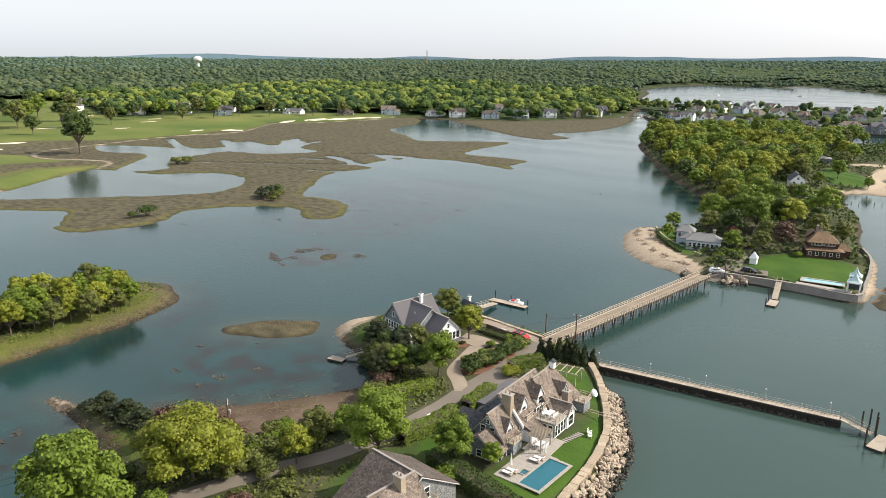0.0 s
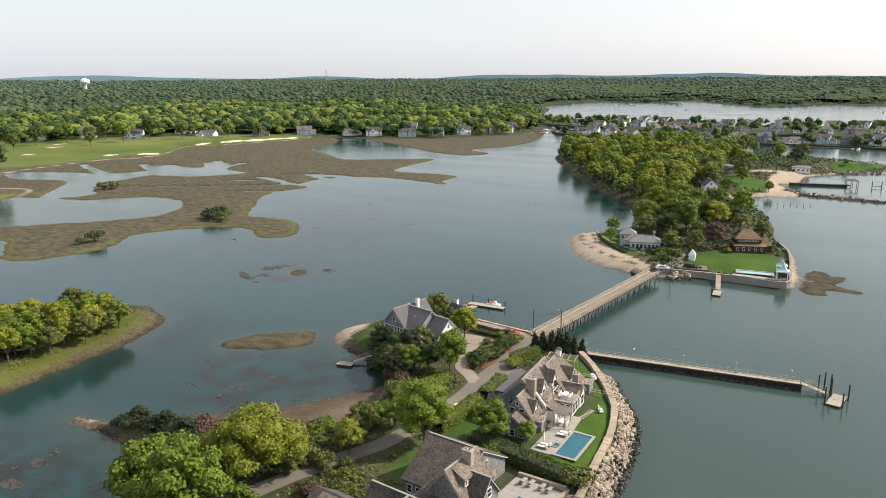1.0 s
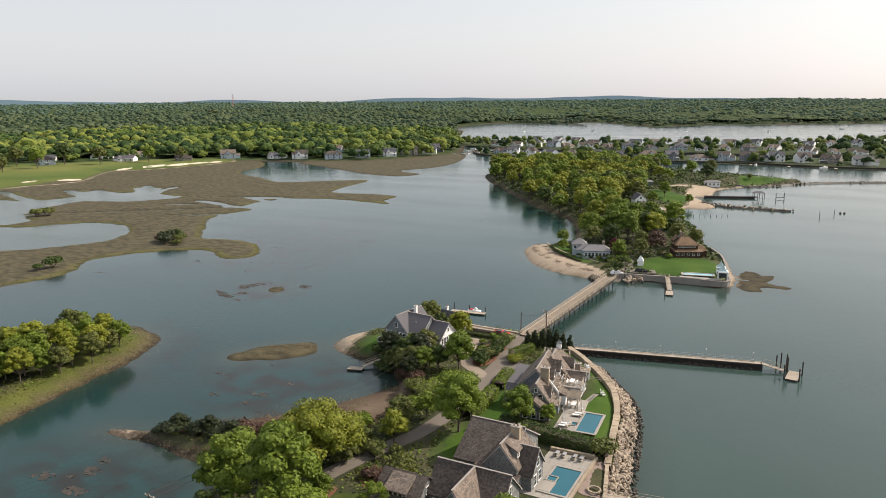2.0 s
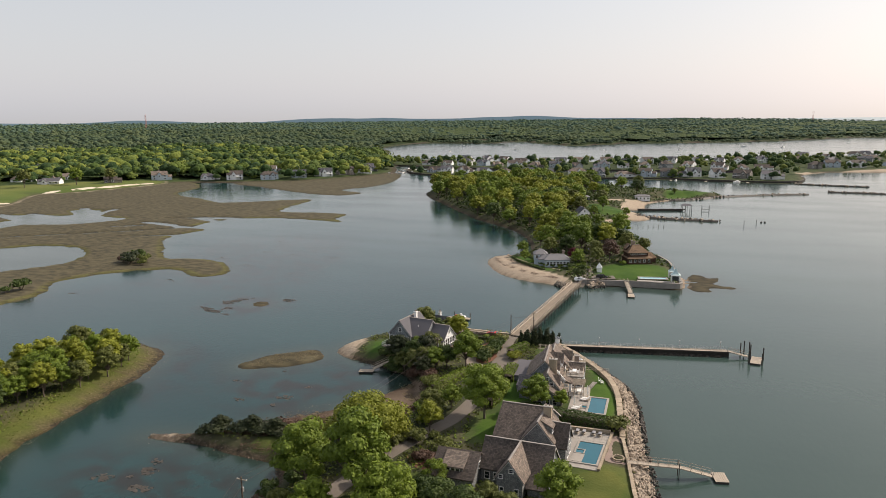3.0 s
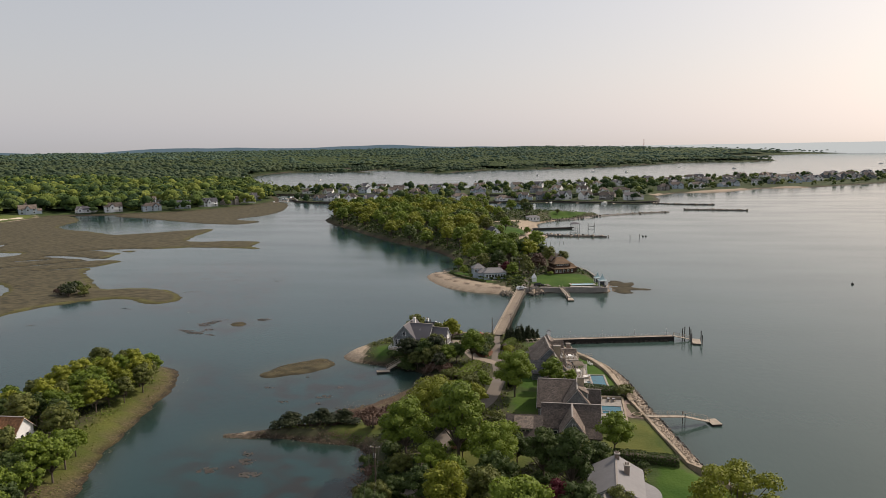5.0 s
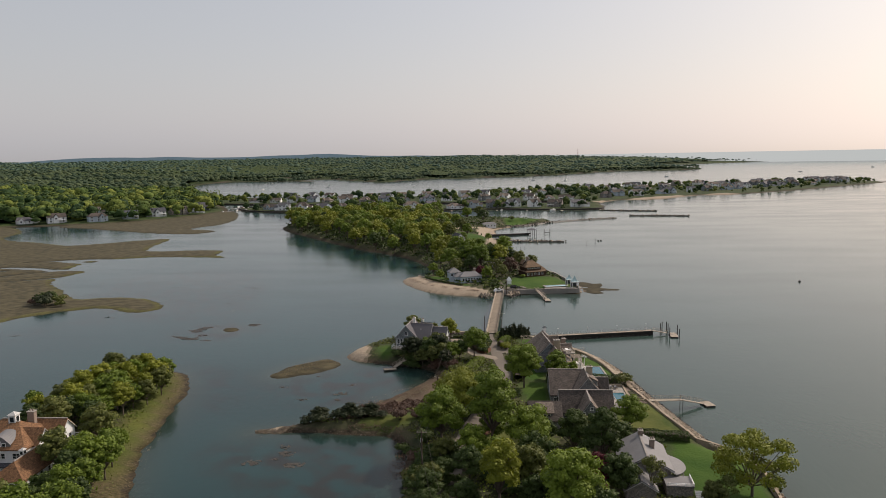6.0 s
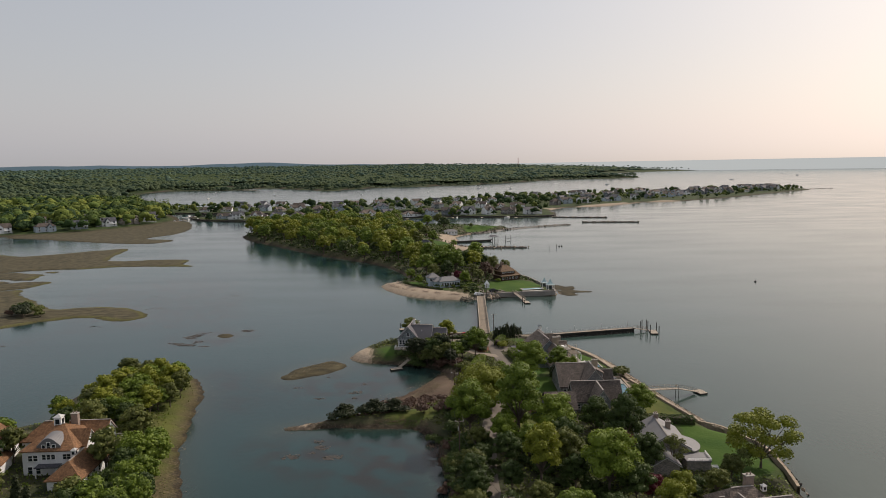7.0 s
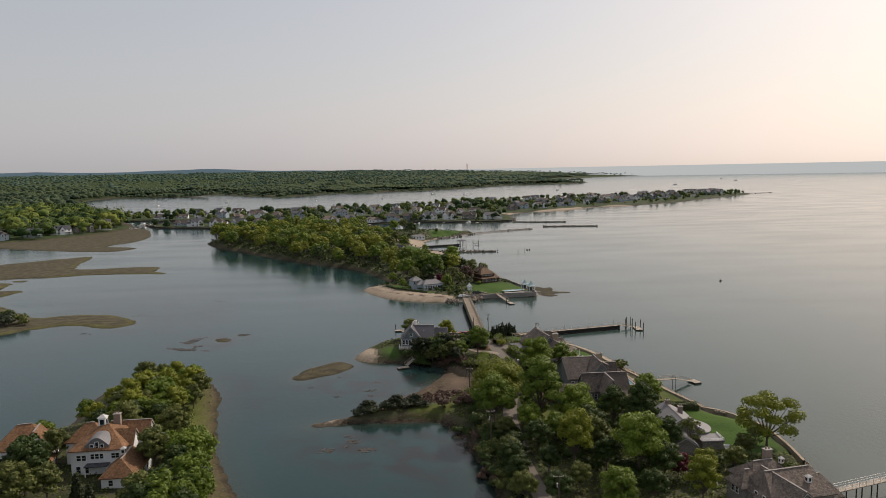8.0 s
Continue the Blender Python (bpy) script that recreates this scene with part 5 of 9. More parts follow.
def village_plots():
    """House places of the village: three rows and the long point."""
    rng_v = np.random.default_rng(77)
    rows = []
    for k in range(16):
        x = -385 + 26 * k
        rows.append((x + rng_v.uniform(-4, 4), np.interp(x, [-385, -295, -245, -105, 20], [752, 712, 722, 752, 745]) + rng_v.uniform(2, 14)))
    for k in range(17):
        x = -455 + 28.5 * k
        rows.append((x + rng_v.uniform(-4, 4), np.interp(x, [-455, -300, 20], [905, 875, 890]) + rng_v.uniform(0, 14)))
    for k in range(15):
        x = -430 + 31 * k
        rows.append((x + rng_v.uniform(-6, 6), np.interp(x, [-430, -210, 20], [985, 985, 1040]) + rng_v.uniform(-18, 18)))
    for k in range(54):
        t = k / 53
        rows.append((50 + 560 * t + rng_v.uniform(-12, 12), 930 + 455 * t + 130 * (k % 3) * (1 - 0.75 * t) + rng_v.uniform(-12, 12)))
    return [(x, y) for x, y in rows if signed_distance(LINES["VILLAGE"], np.array([x]), np.array([y]))[0] > 8 and signed_distance(LINES["CANAL"], np.array([x]), np.array([y]))[0] < -7]


VILLAGE_PLOTS = village_plots()


def between_plots(x, y):
    ok = in_village(x, y)
    for a, b in VILLAGE_PLOTS:
        ok &= ((x - a) ** 2 + (y - b) ** 2 > 81) & ((x - a) ** 2 + (y - b + 10) ** 2 > 20)
    return ok


canopy()


def shore_wall(line, label, built, top=1.9, thick=1.2):
    """A dark timber and stone bulkhead that follows a shore."""
    ahead = np.roll(line, -1, 0) - np.roll(line, 1, 0)
    ahead /= np.linalg.norm(ahead, axis=1, keepdims=True)
    side = np.stack([-ahead[:, 1], ahead[:, 0]], -1) * thick
    if signed_distance(line, *(line[:1] + side[:1]).T)[0] < 0:
        side = -side
    levels = top + 0.35 * vnoise(line[:, 0], line[:, 1], 18, 5, 1)
    rims = [np.column_stack([line - 0.2 * side, 0 * levels - 0.8]), np.column_stack([line - 0.2 * side, levels]), np.column_stack([line + side, levels]), np.column_stack([line + side, 0 * levels - 0.8])]
    k, nxt = np.arange(len(line)), np.roll(np.arange(len(line)), -1)
    k, nxt = k[built(line[:, 0], line[:, 1])], nxt[built(line[:, 0], line[:, 1])]
    faces = np.concatenate([np.stack([k + i * len(line), nxt + i * len(line), nxt + (i + 1) * len(line), k + (i + 1) * len(line)], -1) for i in range(3)])
    me = raw_mesh("bulkhead", np.concatenate(rims), faces)
    me.materials.append(M_WOODDARK)
    tagged(new("bulkhead", me), label, "seawall", kind="structure")


shore_wall(LINES["VILLAGE"], "dark weathered bulkhead along the village shore", lambda x, y: (x < 34) & (y < 1000) & (signed_distance(LINES["CANAL"], x, y) < 0))
shore_wall(LINES["CANAL"], "dark weathered bulkhead along the village canal", lambda x, y: signed_distance(LINES["VILLAGE"], x, y) > 2)


def front_row(x, y):
    return signed_distance(LINES["MAIN"], x, y, 200) < 80


places, sizes = scatter(5200, (-1150, -440, 60, 1150), lambda x, y: in_main(8)(x, y) & clear_of_houses(x, y) & front_row(x, y), 31, 5.5, 10.5)
woods("woodland", "spring woodland with houses behind the marsh", places, sizes, 2, 5, 3, M_WOODS, 24, 0.9)
places, sizes = scatter(5200, (-1150, -440, 60, 1150), lambda x, y: in_main(8)(x, y) & clear_of_houses(x, y) & ~front_row(x, y), 36, 6.0, 11.0)
woods("woodland", "deep spring woodland inland of the shore", places, sizes, 2, 3, 4, M_WOODS, 6, 0.8)
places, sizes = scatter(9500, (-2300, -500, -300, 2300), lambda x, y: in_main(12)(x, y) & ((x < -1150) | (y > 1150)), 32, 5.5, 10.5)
woods("woodland", "rolling woodland inland of the bay", places, sizes * 1.15, 1, 3, 5, M_WOODSHAZEMID, 0, 0.6)
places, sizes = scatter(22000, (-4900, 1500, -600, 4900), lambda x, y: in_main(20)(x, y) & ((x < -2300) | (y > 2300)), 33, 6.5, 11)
woods("woodland", "distant wooded hills to the skyline", places, sizes * 1.4, 1, 1, 7, M_WOODSHAZEFAR, 0, 0.42)
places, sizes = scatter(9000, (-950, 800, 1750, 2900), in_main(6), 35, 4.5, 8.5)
woods("woodland", "wooded shore across the far water", places, sizes * 1.2, 1, 1, 11, M_WOODSHAZEMID, 0, 0.65)
places, sizes = scatter(2300, (-560, 660, 690, 1480), between_plots, 34, 3.0, 7.4)
woods("village_greenery", "garden trees among the waterside houses", places, sizes * np.where(places[:, 0] > 60, 0.75, 1.0), 2, 4, 9, M_GARDENGREEN, 14, 1.05)


# ---- rough grass, brush and wrack that cover the banks ----
LANES = [[(-87.6, 124), (-87.2, 117), (-85, 106), (-83.6, 94), (-82, 84), (-81.6, 73), (-82.4, 62), (-85.5, 52), (-88, 42), (-90, 30), (-91, 15), (-91.5, 0), (-90, -30)],
         [(-83.4, 92), (-86.8, 94.6), (-90.6, 97.2), (-92.6, 101), (-94.4, 105.6), (-96.2, 110)], [(-102.2, 111.6), (-98.6, 112.6), (-94.2, 112.2)], [(-110, 123.4), (-104, 123.4), (-97, 123.2), (-91, 122.6), (-88.4, 121.8)], [(-83, 102), (-78, 100), (-73, 97)]]
PATIOS = [(-62, -44, 50, 68), (-66, -53, 74, 104), (-104, -93, 108, 118)]


def undergrowth(name, label, outline, count, leaves, lo, hi, tall, seed, edge=1.0, box=None):
    """Loose tufts over the ground inside an outline, off the lawns, lanes and terraces."""
    rng = np.random.default_rng(seed)
    line = LINES[outline] if isinstance(outline, str) else smooth_outline(outline, 4)
    a, b = line.min(0), line.max(0)
    if box:
        a, b = np.array(box[:2]), np.array(box[2:])
    x, y = rng.uniform(a[0], b[0], count * 3), rng.uniform(a[1], b[1], count * 3)
    keep = signed_distance(line, x, y, 20) > edge
    i, j = np.clip(np.searchsorted(gx, x) - 1, 0, nx - 2), np.clip(np.searchsorted(gy, y) - 1, 0, ny - 2)
    keep &= (lawn[j, i] < 0.4) & (sand[j, i] < 0.4) & (GZ[j, i] > 0.25)
    clump = vnoise(x, y, 5, seed) + 0.3 * rng.random(len(x))
    keep &= clump > -0.15
    for lane in LANES:
        pl = smooth_outline(lane, 4, False)
        for p, q in zip(pl, pl[1:]):
            d = q - p
            t = np.clip(((x - p[0]) * d[0] + (y - p[1]) * d[1]) / (d @ d), 0, 1)
            keep &= (x - p[0] - t * d[0]) ** 2 + (y - p[1] - t * d[1]) ** 2 > 2.5 ** 2
    for x0, x1, y0, y1 in PATIOS:
        keep &= ~((x > x0) & (x < x1) & (y > y0) & (y < y1))
    x, y, i, j, clump = (v[keep][:count] for v in (x, y, i, j, clump))
    h = rng.random(len(x)) * tall * np.clip(clump + 0.3, 0.15, 1)
    pos = np.stack([x, y, GZ[j, i] + 0.05 + h], -1)
    v, f = cards(pos, np.tile([0, 0, 0.8], (len(x), 1)), rng.uniform(lo, hi, len(x)), rng)
    me = raw_mesh(name, v, f)
    me.materials.append(M_LEAF[leaves])
    tagged(new(name, me), label, "undergrowth", kind="stuff")


undergrowth("brush", "rough green brush and weeds on the near shore", "NEAR", 26000, "olive", 0.15, 0.4, 0.9, 51)
undergrowth("brush", "fresh green weeds on the near shore", "NEAR", 12000, "fresh", 0.15, 0.35, 0.7, 52)
undergrowth("dry_grass", "dry brown grass and wrack along the mud", [(-122, 46), (-110, 52), (-101, 60), (-97, 72), (-101, 84), (-96, 86), (-90, 70), (-94, 52), (-104, 43), (-128, 39)], 9000, "rust", 0.12, 0.34, 0.5, 53, 0.2)
undergrowth("brush", "rough grass on the grassy island", "LEFT_ISLE", 9000, "olive", 0.08, 0.2, 0.25, 54, 1.5, (-215, -30, -140, 90))
undergrowth("brush", "green weeds on the grassy island", "LEFT_ISLE", 5000, "fresh", 0.14, 0.34, 0.5, 55, 4.0, (-215, -30, -140, 90))
undergrowth("brush", "thick shrubs under the island wood", "ISLE", 12000, "deep", 0.5, 1.1, 4.5, 61, 0.4, (-300, 300, -128, 630))
undergrowth("brush", "garden undergrowth on the far island", "ISLE", 20000, "deep", 0.4, 1.0, 1.8, 56, 0.8)
undergrowth("seaweed", "brown and olive weed over the tidal flat", "FLAT", 500, "rust", 0.08, 0.2, 0.03, 58, 1.5)
undergrowth("seaweed", "olive weed on the crown of the tidal flat", "FLAT", 1800, "olive", 0.08, 0.2, 0.04, 59, 1.8)
undergrowth("marsh_grass", "tufts of marsh grass on the low islet", "ISLET", 3600, "straw", 0.04, 0.1, 0.1, 57, 0.5)


def weed_mats():
    """Low mats of weed that break the surface in the shallows."""
    rng = np.random.default_rng(61)
    verts, faces, base = [], [], 0
    for p in WEEDS:
        line = smooth_outline(p, 3)
        a, b = line.min(0), line.max(0)
        x, y = rng.uniform(a[0], b[0], 9000), rng.uniform(a[1], b[1], 9000)
        keep = (signed_distance(line, x, y, 20) > 0) & (vnoise(x, y * 1.8, 9, 77, 3) > 0.5)
        x, y = x[keep], y[keep]
        pos = np.stack([x, y, rng.uniform(-0.02, 0.05, len(x))], -1)
        v, f = cards(pos, np.tile([0, 0, 6.0], (len(x), 1)), rng.uniform(0.2, 0.6, len(x)), rng, 1.6)
        verts.append(v)
        faces.append(f + base)
        base += len(v)
    me = raw_mesh("seaweed", np.concatenate(verts), np.concatenate(faces))
    me.materials.append(M_WEED)
    tagged(new("seaweed", me), "dark brown seaweed mats breaking the surface", "seaweed", kind="stuff")


weed_mats()


def shore_stones(label, pts, wide, count, seed, lo=0.12, hi=0.45):
    """Loose stones and pebbles strewn along a shoreline."""
    rng = np.random.default_rng(seed)
    line = smooth_outline(pts, 5, False)
    seg = np.diff(line, axis=0)
    length = np.linalg.norm(seg, axis=1)
    i = rng.choice(len(seg), count, p=length / length.sum())
    at = line[i] + seg[i] * rng.random((count, 1)) + rng.normal(0, wide / 2, (count, 2))
    size = rng.uniform(lo, hi, count) * (0.25 + 0.35 * rng.random(count) ** 2)
    z = np.array([max(height(*p), -0.1) for p in at]) + size * 0.2
    knob = np.array([(1, 0, 0), (-1, 0, 0), (0, 1, 0), (0, -1, 0), (0, 0, 0.8), (0, 0, -0.5)])
    tri = np.array([(0, 2, 4), (2, 1, 4), (1, 3, 4), (3, 0, 4), (2, 0, 5), (1, 2, 5), (3, 1, 5), (0, 3, 5)])
    v = knob[None] * size[:, None, None] * rng.uniform(0.6, 1.3, (count, 6, 1))
    v = v + np.stack([at[:, 0], at[:, 1], z], -1)[:, None, :]
    f = tri[None] + (np.arange(count) * 6)[:, None, None]
    me = raw_mesh("shore_stone", v.reshape(-1, 3), f.reshape(-1, 3))
    me.materials.append(M_SHINGLE)
    tagged(new("shore_stone", me), label, "stones", kind="stuff")


shore_stones("pale stones at the tip of the narrow spit", [(-140, 37.2), (-136, 37.6), (-131, 39), (-126, 40)], 2.2, 700, 81)
shore_stones("scattered stones below the narrow spit", [(-130, 37.4), (-119, 37), (-108, 36), (-102.5, 28), (-101.5, 15), (-99, -3)], 1.8, 900, 82, 0.1, 0.4)
shore_stones("stones along the grassy island's edge", [(-190, 84.5), (-179, 81.5), (-172.5, 75), (-167.5, 64), (-165.5, 47), (-159.5, 24), (-152.5, 6), (-147.5, -8)], 1.4, 500, 83, 0.1, 0.35)
shore_stones("stones round the sandy point", [(-132, 106), (-131.5, 99), (-125, 94.5), (-116, 92.5)], 1.0, 350, 84, 0.1, 0.35)
shore_stones("stony beach below the causeway", [(-112, 128), (-103, 129.2), (-90, 130)], 2.0, 600, 85, 0.12, 0.5)


def wrack(pts, wide, count, leaves, seed, label):
    """Stranded dry weed in ragged lines along the tide mark."""
    rng = np.random.default_rng(seed)
    line = smooth_outline(pts, 5, False)
    seg = np.diff(line, axis=0)
    length = np.linalg.norm(seg, axis=1)
    i = rng.choice(len(seg), count, p=length / length.sum())
    at = line[i] + seg[i] * rng.random((count, 1)) + rng.normal(0, wide / 2, (count, 2))
    at = at[vnoise(at[:, 0], at[:, 1], 3, seed, 2) > -0.1]
    z = np.array([max(height(*p), 0.0) for p in at]) + rng.uniform(0.02, 0.1, len(at))
    v, f = cards(np.column_stack([at, z]), np.tile([0, 0, 3.0], (len(at), 1)), rng.uniform(0.05, 0.15, len(at)), rng, 1.8)
    me = raw_mesh("wrack_line", v, f)
    me.materials.append(M_LEAF[leaves])
    tagged(new("wrack_line", me), label, "wrack", kind="stuff")


wrack([(-116, 50.5), (-108, 51.5), (-101, 57), (-97.5, 64), (-96.5, 72), (-99, 79), (-103, 85)], 1.6, 2600, "straw", 91, "pale dry wrack along the top of the mud")
wrack([(-112, 58), (-105, 68), (-101.5, 76), (-101, 83)], 2.4, 1500, "straw", 92, "stranded weed on the open mud")
wrack([(-138, 37.6), (-128, 40), (-119, 43.5), (-110, 47)], 1.8, 1500, "rust", 93, "reddish wrack on the narrow spit")
wrack([(-118, 38.2), (-108, 37.4), (-103.5, 29), (-102.5, 15)], 2.0, 1600, "rust", 94, "reddish brown wrack above the stones")
wrack([(-120, 50), (-114, 54), (-108, 59), (-104, 64)], 5.5, 5200, "rust", 95, "rust-brown dead reeds at the edge of the mud")
wrack([(-116, 57), (-110, 63), (-105, 70)], 4.0, 1800, "straw", 96, "pale stranded reeds on the mud")
wrack([(-131, 246), (-129, 236), (-121, 224), (-108, 213), (-95, 207)], 1.6, 2600, "rust", 98, "brown wrack lines across the sandy beach")
wrack([(-127, 246), (-124, 237), (-115, 226), (-104, 218)], 1.2, 1500, "rust", 99, "broken weed along the top of the beach")
wrack([(-181, 79), (-174, 70), (-169.5, 55), (-164.5, 35), (-158, 12), (-152, -6)], 2.2, 1100, "straw", 97, "dry wrack and sandy grass on the grassy island")

# ---- houses ----
def box_bm(size, at=(0, 0, 0), bevel=0.0, yaw=0.0, bm=None):
    """A block, bevelled, in a bmesh of its own or added to one."""
    bm = bm or bmesh.new()
    made = bmesh.ops.create_cube(bm, size=1.0, matrix=Matrix.Translation(at) @ Matrix.Rotation(radians(yaw), 4, "Z") @ Matrix.Diagonal((*size, 1)))
    if bevel:
        edges = {e for v in made["verts"] for e in v.link_edges}
        bmesh.ops.bevel(bm, geom=list(edges), offset=bevel, segments=1, affect="EDGES")
    return bm


def lay_uv(bm):
    """UV in metres: along and up each face."""
    uv = bm.loops.layers.uv.verify()
    bm.normal_update()
    for f in bm.faces:
        nrm = f.normal
        along = Vector((-nrm.y, nrm.x, 0))
        along = along.normalized() if along.length > 0.05 else Vector((1, 0, 0))
        up = nrm.cross(along)
        for lp in f.loops:
            lp[uv].uv = (lp.vert.co.dot(along), lp.vert.co.dot(up))
    return bm


def house_root(name, x, y, z, yaw, label, category="house", group=""):
    root = new(name)
    root.matrix_world = pose(x, y, z, 0, 0, yaw)
    return tagged(root, label, category, group)


def wing(root, cx, cy, long, wide, eave, ridge, wall, roof, along="x", hip=0.0, over=0.4, low=-0.5, trim=True, shed=0.0):
    """Walls and a pitched roof; the ridge runs along x or y of the house. Heights from the house's floor."""
    turn = Matrix.Translation((cx, cy, 0)) @ Matrix.Rotation(radians(0 if along == "x" else 90), 4, "Z")
    hl, hw = long / 2, wide / 2
    bm = bmesh.new()
    if hip:
        ring = [(-hl, -hw), (hl, -hw), (hl, hw), (-hl, hw)]
        lo = [bm.verts.new(turn @ Vector((*p, low))) for p in ring]
        hi = [bm.verts.new(turn @ Vector((*p, eave))) for p in ring]
        for i in range(4):
            bm.faces.new((lo[i], lo[(i + 1) % 4], hi[(i + 1) % 4], hi[i]))
        bm.faces.new(hi)
    else:
        prof = [(-hw, low), (hw, low), (hw, eave), (0, ridge - 0.1), (-hw, eave)]
        ends = [[bm.verts.new(turn @ Vector((e, *p))) for p in prof] for e in (-hl, hl)]
        bm.faces.new(ends[0][::-1])
        bm.faces.new(ends[1])
        for i in range(5):
            bm.faces.new((ends[0][i], ends[0][(i + 1) % 5], ends[1][(i + 1) % 5], ends[1][i]))
    bmesh.ops.recalc_face_normals(bm, faces=bm.faces)
    part("wall", lay_uv(bm), wall, root)
    slope = (ridge - eave) / hw
    bm = bmesh.new()
    th, ew, el = 0.2, hw + over, hl + over * 0.8
    ez = eave - slope * over
    if hip:
        el, rl = hl + over, max(hl - hip * hw, 0.05)
        lo = [bm.verts.new(turn @ Vector((sx * el, sy * ew, ez))) for sx, sy in ((-1, -1), (1, -1), (1, 1), (-1, 1))]
        lo2 = [bm.verts.new(v.co + Vector((0, 0, th))) for v in lo]
        top = [bm.verts.new(turn @ Vector((sx * rl, 0, ridge + th))) for sx in (-1, 1)]
        bm.faces.new(lo[::-1])
        for i in range(4):
            bm.faces.new((lo[i], lo[(i + 1) % 4], lo2[(i + 1) % 4], lo2[i]))
        bm.faces.new((lo2[0], lo2[1], top[1], top[0]))
        bm.faces.new((lo2[2], lo2[3], top[0], top[1]))
        bm.faces.new((lo2[1], lo2[2], top[1]))
        bm.faces.new((lo2[3], lo2[0], top[0]))
    else:
        prof = [(-ew, ez), (0, ridge), (ew, ez), (ew, ez + th), (0, ridge + th * 1.2), (-ew, ez + th)]
        ends = [[bm.verts.new(turn @ Vector((e, *p))) for p in prof] for e in (-el, el)]
        for a, b, c, d in ((0, 1, 4, 5), (1, 2, 3, 4)):
            bm.faces.new([ends[0][k] for k in (a, b, c, d)])
            bm.faces.new([ends[1][k] for k in (d, c, b, a)])
        for i in range(6):
            bm.faces.new((ends[0][i], ends[0][(i + 1) % 6], ends[1][(i + 1) % 6], ends[1][i]))
    bmesh.ops.recalc_face_normals(bm, faces=bm.faces)
    part("roof", lay_uv(bm), roof, root)
    if trim and long > 4.5:
        cl = max(hl - hip * hw, 0.1) if hip else hl + over * 0.8
        cb = box_bm((2 * cl, 0.34, 0.1), (0, 0, ridge + 0.22))
        bmesh.ops.transform(cb, matrix=turn, verts=cb.verts)
        part("ridge_cap", cb, M_RIDGE, root)
    if trim and not hip:
        for e in (-1, 1):
            bm = bmesh.new()
            for sy in (-1, 1):
                pts = [(sy * ew, ez - 0.12), (0, ridge - 0.12), (0, ridge + 0.02), (sy * ew, ez + 0.02)]
                x0, x1 = e * (el - 0.02), e * (el + 0.05)
                a, b = [bm.verts.new(turn @ Vector((x0, *p))) for p in pts], [bm.verts.new(turn @ Vector((x1, *p))) for p in pts]
                bm.faces.new(a)
                bm.faces.new(b[::-1])
                for i in range(4):
                    bm.faces.new((a[i], a[(i + 1) % 4], b[(i + 1) % 4], b[i]))
            bmesh.ops.recalc_face_normals(bm, faces=bm.faces)
            part("bargeboard", bm, M_TRIM, root, "white bargeboard")
    return turn, hl, hw


WINDOW_BANK = {}


def window(root, x, y, z, yaw, w=0.9, h=1.3, bars=True):
    """A window on a wall that faces yaw (0: along +x): white frame, sill and dark pane."""
    key = (round(w, 2), round(h, 2), bars)
    if key not in WINDOW_BANK:
        fr = bmesh.new()
        for s in ((0.1, w + 0.2, 0.1, 0, 0, h / 2 + 0.05), (0.16, w + 0.3, 0.1, 0.03, 0, -h / 2 - 0.05), (0.1, 0.1, h, 0, w / 2 + 0.05, 0), (0.1, 0.1, h, 0, -w / 2 - 0.05, 0)):
            box_bm(s[:3], s[3:], bm=fr)
        if bars:
            box_bm((0.06, w, 0.05), (0, 0, 0), bm=fr)
        fm = bpy.data.meshes.new("window_frame")
        fr.to_mesh(fm)
        fr.free()
        fm.materials.append(M_WHITE)
        pb = box_bm((0.04, w, h))
        pm = bpy.data.meshes.new("pane")
        pb.to_mesh(pm)
        pb.free()
        pm.materials.append(M_GLASS)
        WINDOW_BANK[key] = (fm, pm)
    fm, pm = WINDOW_BANK[key]
    ob = part("window", fm, None, root)
    ob.matrix_basis = pose(x, y, z, 0, 0, yaw)
    part("pane", pm, None, ob)
    return ob


def chimney(root, x, y, z0, z1, w=1.0, d=0.8, material=None, flues=True):
    bm = box_bm((w, d, z1 - z0), (x, y, (z0 + z1) / 2))
    ch = part("chimney", bm, material or M_BRICK, root, "stone chimney with a flat cap")
    part("cap", box_bm((w + 0.25, d + 0.25, 0.16), (x, y, z1 + 0.08), 0.03), M_WHITE if material is M_WHITE else M_PAVE, ch)
    for k in (-1, 1) if flues else ():
        bm = bmesh.new()
        bmesh.ops.create_cone(bm, cap_ends=True, segments=10, radius1=0.14, radius2=0.11, depth=0.4, matrix=Matrix.Translation((x + k * w * 0.22, y, z1 + 0.36)))
        part("flue", bm, M_BRICK, ch)


def dormer(root, cx, cy, facing, wide, deep, z0, eave, ridge, wall, roof, win=True):
    """A gabled dormer that faces along yaw; its back runs into the roof."""
    along = {0: (1, 0), 90: (0, 1), 180: (-1, 0), 270: (0, -1)}[facing]
    wing(root, cx - along[0] * deep / 2, cy - along[1] * deep / 2, deep, wide, eave, ridge, wall, roof, "x" if along[0] else "y", over=0.22, low=z0)
    if win:
        window(root, cx + along[0] * 0.04, cy + along[1] * 0.04, (z0 + eave) / 2 + 0.1, facing, wide * 0.5, (eave - z0) * 0.7)


